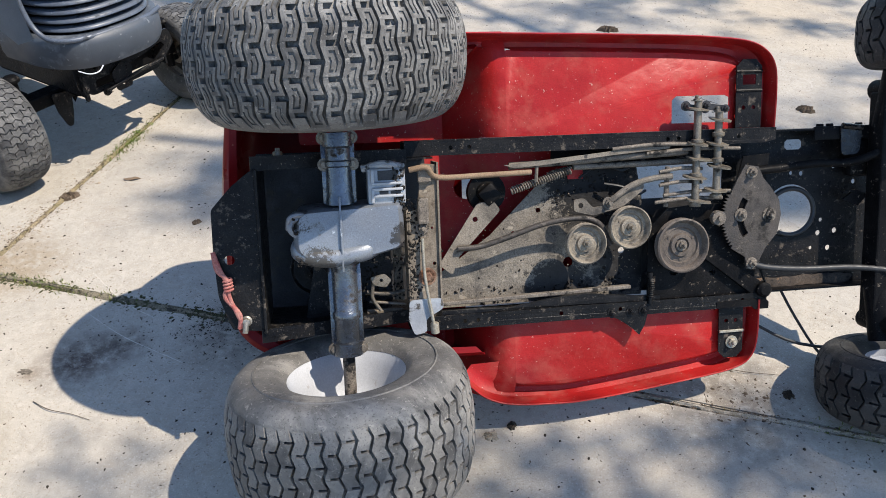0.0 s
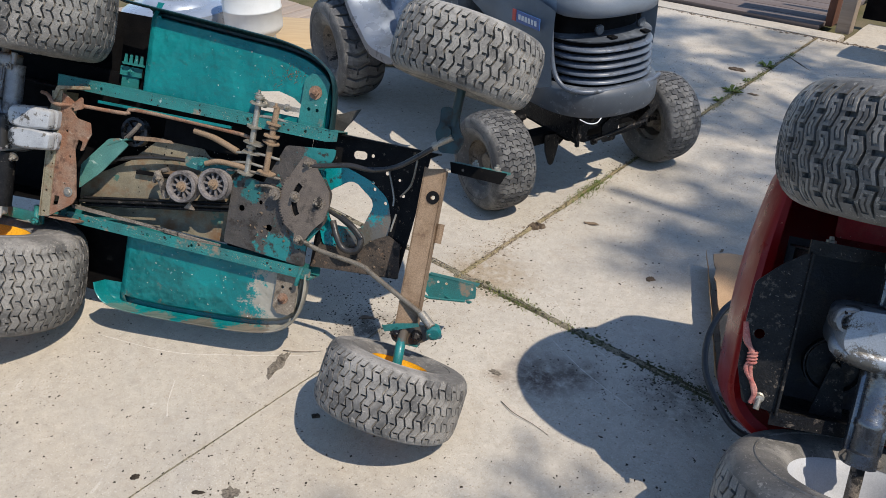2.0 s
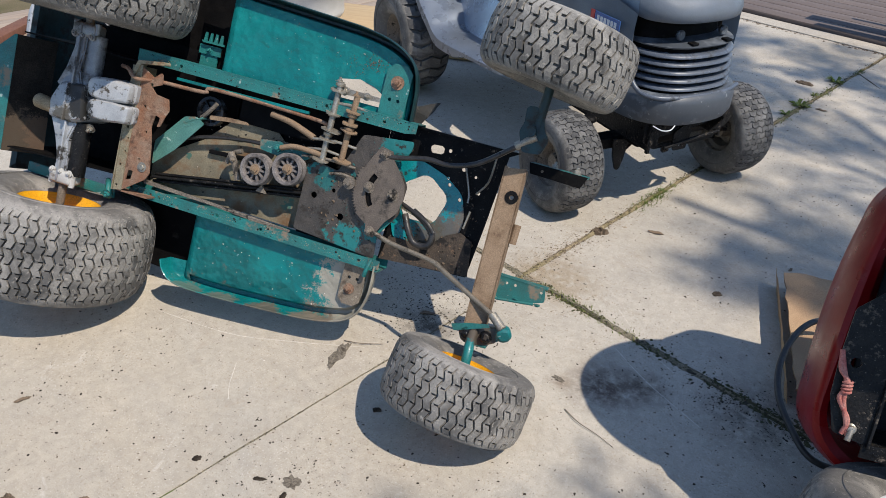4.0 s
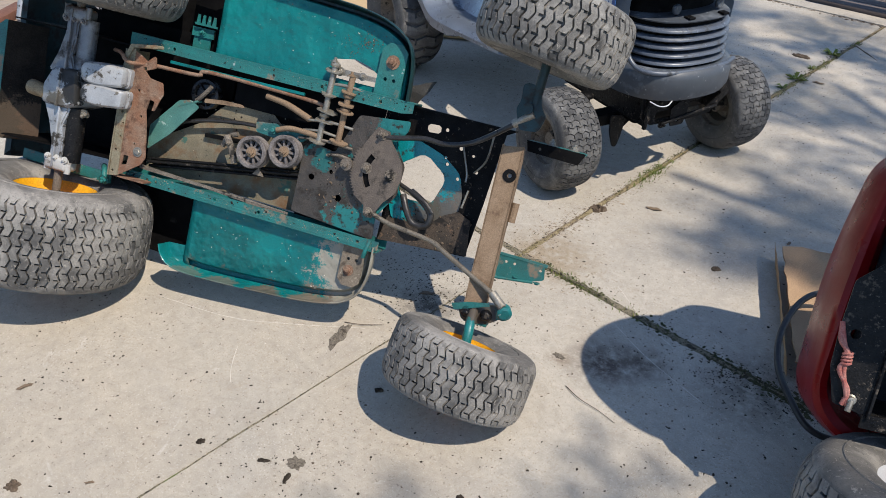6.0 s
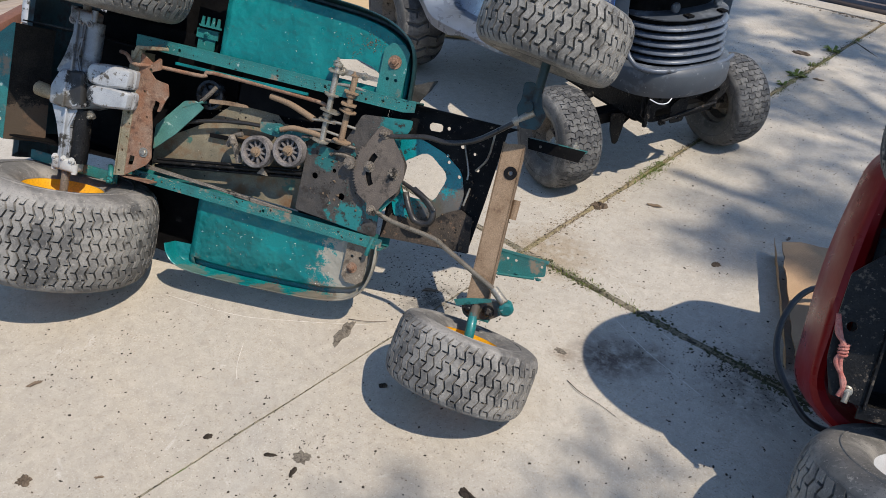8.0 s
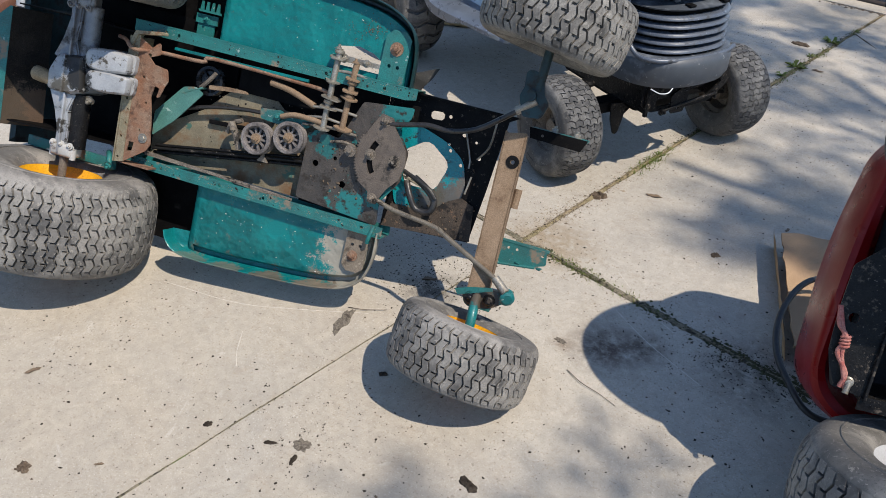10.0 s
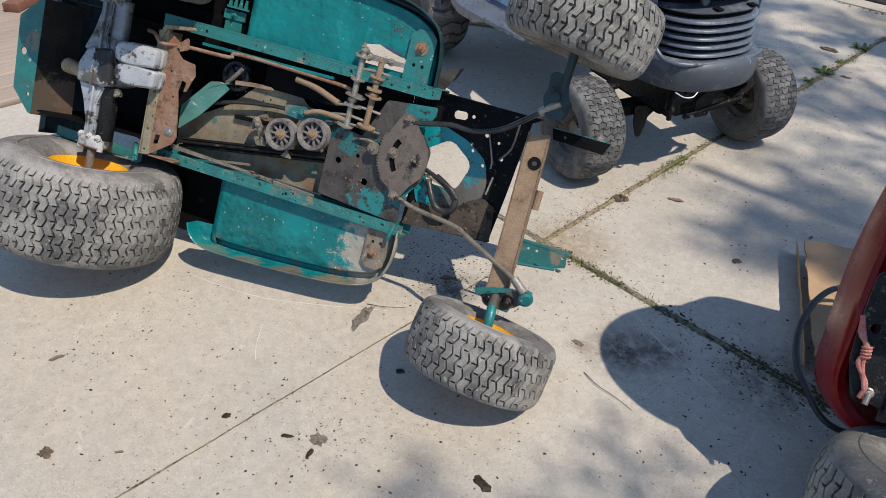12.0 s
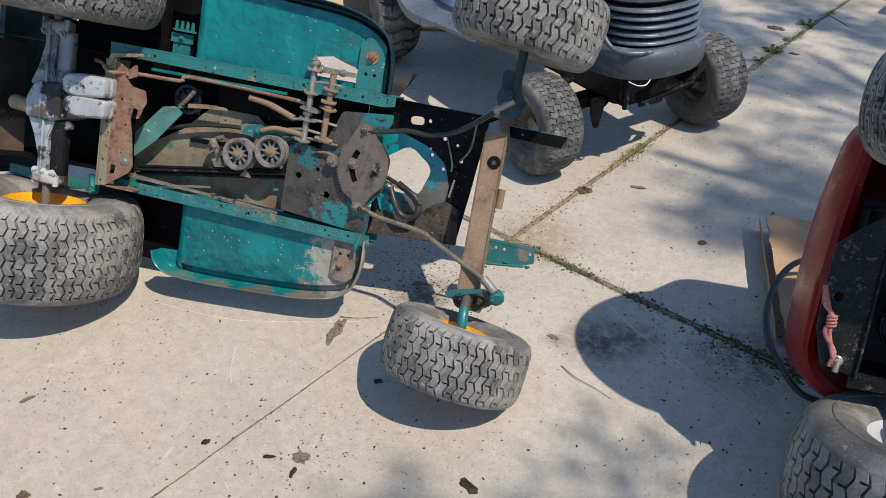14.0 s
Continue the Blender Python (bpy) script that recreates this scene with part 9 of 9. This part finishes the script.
def crumbs(name, count, where, size, mat_, label, seed):
    """Loose bits of dirt: small uneven lumps."""
    rng = random.Random(seed)
    vs, fs = [], []
    for _ in range(count):
        x, y = where(rng)
        if noise.noise(V((x * 2.6, y * 2.6, seed))) + 0.6 * noise.noise(V((x * 9, y * 9, seed))) < rng.uniform(-0.55, 0.6):
            continue
        s = size * (0.26 + 1.9 * rng.random() ** 5.5)
        b = len(vs)
        a, slim = rng.uniform(0, 6.28), rng.uniform(0.22, 0.95)
        for k in range(7):
            r = s * rng.uniform(0.45, 1.25)
            ex, ey = r * math.cos(k * 0.898), slim * r * math.sin(k * 0.898)
            vs.append((x + ex * math.cos(a) - ey * math.sin(a), y + ex * math.sin(a) + ey * math.cos(a), -0.0008))
        vs.append((x + s * rng.uniform(-0.3, 0.3), y + s * rng.uniform(-0.3, 0.3), s * rng.uniform(0.15, 0.45)))
        fs += [(b + k, b + (k + 1) % 7, b + 7) for k in range(7)]
    return tagged(raw_part(name, vs, fs, mat_), label, "dirt", kind="stuff")


far_edge = lambda r: tuple(paving(U1 - 0.012 + r.gauss(0, 0.016), r.uniform(-3.2, 0.3)))[:2]
yard = lambda r: (r.uniform(-3.0, 2.2), r.uniform(0.25, 4.6))
crumbs("dirt_crumbs", 52000, yard, 0.0034, CRUMB, "scattered crumbs of dirt on the concrete", 1)
crumbs("dirt_crumbs", 42000, yard, 0.0030, CRUMB_BROWN, "scattered brown crumbs on the concrete", 21)
crumbs("dirt_crumbs", 6000, yard, 0.0024, CRUMB_PALE, "pale grit on the concrete", 22)
crumbs("dirt_crumbs", 5200, far_edge, 0.0075, CRUMB_BROWN, "brown litter along the far edge of the paving", 19)
joint = lambda r: tuple(paving(r.uniform(0.0, U1), r.gauss(0, 0.022)))[:2]
crumbs("dirt_crumbs", 2600, joint, 0.0040, CRUMB_TAN, "dry tan litter along the slab joint", 12)
crumbs("dirt_crumbs", 1500, joint, 0.0036, CRUMB, "dark litter along the slab joint", 13)
crumbs("dirt_crumbs", 7000, lambda r: tuple(paving(abs(r.gauss(0.0, 0.32)), r.gauss(0.0, 0.030)))[:2], 0.0036, CRUMB_TAN, "dry tan litter spread along the slab joint", 17)
crumbs("dirt_crumbs", 2400, lambda r: tuple(paving(abs(r.gauss(0.0, 0.40)), r.gauss(0.0, 0.028)))[:2], 0.0038, CRUMB_BROWN, "brown litter spread along the slab joint", 18)
crumbs("dirt_crumbs", 5000, lambda r: tuple(paving(r.gauss(0.02, 0.07), r.gauss(0.06, 0.13)))[:2], 0.0034, CRUMB_TAN, "dry tan litter where the slab joints meet", 14)
crumbs("dirt_crumbs", 5200, lambda r: (r.gauss(-1.45, 0.16), r.gauss(1.42, 0.10)), 0.0030, CRUMB, "dark dirt fallen from the teal tractor", 2)
crumbs("dirt_crumbs", 9000, lambda r: tuple(paving(r.gauss(0.0, 0.015), r.uniform(0.08, 1.15)))[:2], 0.0052, CRUMB_MOSS, "bits of dark moss along the slab joint", 25)
crumbs("dirt_crumbs", 3600, lambda r: tuple(paving(r.uniform(0.55, 3.2), r.gauss(-0.008, 0.014)))[:2], 0.0052, CRUMB_MOSS, "bits of dark moss along the slab joint", 26)
crumbs("dirt_crumbs", 5600, lambda r: (r.gauss(-0.55, 0.14), r.gauss(1.57, 0.055)), 0.0033, CRUMB, "dark dirt fallen from the red tractor", 3)
crumbs("dirt_crumbs", 2600, lambda r: (r.gauss(0.6, 0.45), r.gauss(1.35, 0.16)), 0.0034, CRUMB, "dark dirt fallen from the red tractor", 4)
crumbs("dirt_crumbs", 900, lambda r: (r.gauss(0.80, 0.08), r.gauss(1.40, 0.05)), 0.0042, CRUMB_BROWN, "brown litter beside the red tractor", 15)
crumbs("dirt_crumbs", 1800, lambda r: (r.gauss(-1.38, 0.12), r.gauss(0.70, 0.10)), 0.0030, CRUMB, "dark flakes beside the hairline joint", 8)
crumbs("dirt_crumbs", 700, lambda r: (r.gauss(-1.14, 0.06), r.gauss(1.68, 0.05)), 0.0034, CRUMB_TAN, "dry tan litter where the slab joints meet", 16)


def mud_patch(x, y, size, turn, slim, mat_, seed, label, proud=0.0022):
    """A thin dried patch or a clod pressed on the concrete, ragged at its rim."""
    rng = random.Random(seed)
    bm = bmesh.new()
    rows = []
    n = 30
    for f, z in ((1.0, -0.0006), (0.86, proud * 0.75), (0.55, proud), (0.22, proud * 1.1)):
        row = []
        for i in range(n):
            a = 2 * math.pi * i / n
            r = size * 0.5 * f * (1 + 0.55 * noise.noise(V((1.7 * math.cos(a), 1.7 * math.sin(a), seed))) + 0.35 * noise.noise(V((5 * math.cos(a), 5 * math.sin(a), seed + 3))))
            row.append(bm.verts.new((r * math.cos(a), slim * r * math.sin(a), z + 0.35 * proud * rng.uniform(-1, 1) * (f < 1))))
        rows.append(row)
    for a, b in zip(rows, rows[1:]):
        for i in range(n):
            bm.faces.new((a[i], a[(i + 1) % n], b[(i + 1) % n], b[i]))
    bm.faces.new(rows[-1])
    return tagged(part("dirt_clod", bm, mat_, None, "", pose(x, y, 0.0, 0, 0, turn)), label, "dirt", "clods on the driveway")


for k, (x, y, size, turn, slim, mat_, proud, lab) in enumerate((
        (-1.337, 0.693, 0.048, 10, 0.75, CLOD_GREY, 0.0018, "flat grey patch of dried mud on the concrete"), (-1.567, 0.609, 0.022, 70, 0.7, CRUMB, 0.006, "small dark clod on the concrete"),
        (-1.807, 0.282, 0.034, 20, 0.9, CRUMB_BROWN, 0.007, "brown clod of dirt on the concrete"), (-1.405, 0.655, 0.032, 25, 0.35, CRUMB, 0.004, "dark flake of dirt on the concrete"),
        (-1.326, 0.651, 0.030, 100, 0.4, CRUMB, 0.004, "dark flake of dirt on the concrete"), (-1.325, 0.991, 0.022, 40, 0.7, CRUMB, 0.006, "small dark clod on the concrete"),
        (-1.550, 1.092, 0.125, 103, 0.27, CLOD_GREY, 0.004, "long grey-brown strip of dried mud on the concrete"), (-1.244, 2.164, 0.055, 30, 0.75, CRUMB_BROWN, 0.014, "brown clod in the slab joint"),
        (-0.777, 2.052, 0.030, 0, 0.8, CRUMB_BROWN, 0.006, "brown clod of dirt on the concrete"), (-1.005, 1.383, 0.040, -15, 0.5, CLOD_GREY, 0.0016, "flat grey patch of dried mud on the concrete"),
        (-0.953, 0.825, 0.052, -15, 0.5, CRUMB, 0.006, "dark flake of dirt on the concrete"), (0.167, 1.254, 0.036, 0, 0.7, CRUMB_TAN, 0.006, "tan clod of dirt on the concrete"),
        (0.216, 1.287, 0.024, 0, 0.9, CRUMB, 0.007, "small dark clod on the concrete"), (0.90, 1.427, 0.030, 50, 0.8, CRUMB, 0.008, "small dark clod on the concrete"), (0.735, 3.806, 0.10, 0, 0.5, CRUMB_BROWN, 0.02, "brown clod of dirt on the concrete"),
        (1.442, 2.991, 0.075, -10, 0.55, CRUMB_BROWN, 0.018, "brown clod of dirt on the concrete"), (-1.024, 4.295, 0.10, -8, 0.45, CRUMB_BROWN, 0.010, "brown clod of dirt on the concrete"))):
    mud_patch(x, y, size, turn, slim, mat_, 3.3 * k + 1, lab, proud)

# pale scratches on the paving
for pts in (((-2.109, 0.919), (-1.862, 0.973), (-1.695, 1.055), (-1.511, 1.163)), ((-1.75, 0.90), (-1.70, 0.83), (-1.66, 0.79)), ((-0.93, 1.60), (-0.80, 1.52), (-0.62, 1.44)), ((-1.0, 1.78), (-0.86, 1.66), (-0.75, 1.60))):
    bm = bmesh.new()
    line = smooth_path([(x, y, 0.0) for x, y in pts], 10)
    prev = None
    for i, q in enumerate(line):
        d = (line[min(i + 1, len(line) - 1)] - line[max(i - 1, 0)]).normalized()
        w = 0.0013 * (0.5 + abs(noise.noise(q * 40)) * 1.6)
        pair = [bm.verts.new(q + V((-d.y * w, d.x * w, 0.0005))), bm.verts.new(q + V((d.y * w, -d.x * w, 0.0005)))]
        if prev:
            bm.faces.new((prev[0], prev[1], pair[1], pair[0]))
        prev = pair
    tagged(part("scratch", bm, CRUMB_PALE), "thin pale scratch across the concrete", "scratch", kind="stuff")
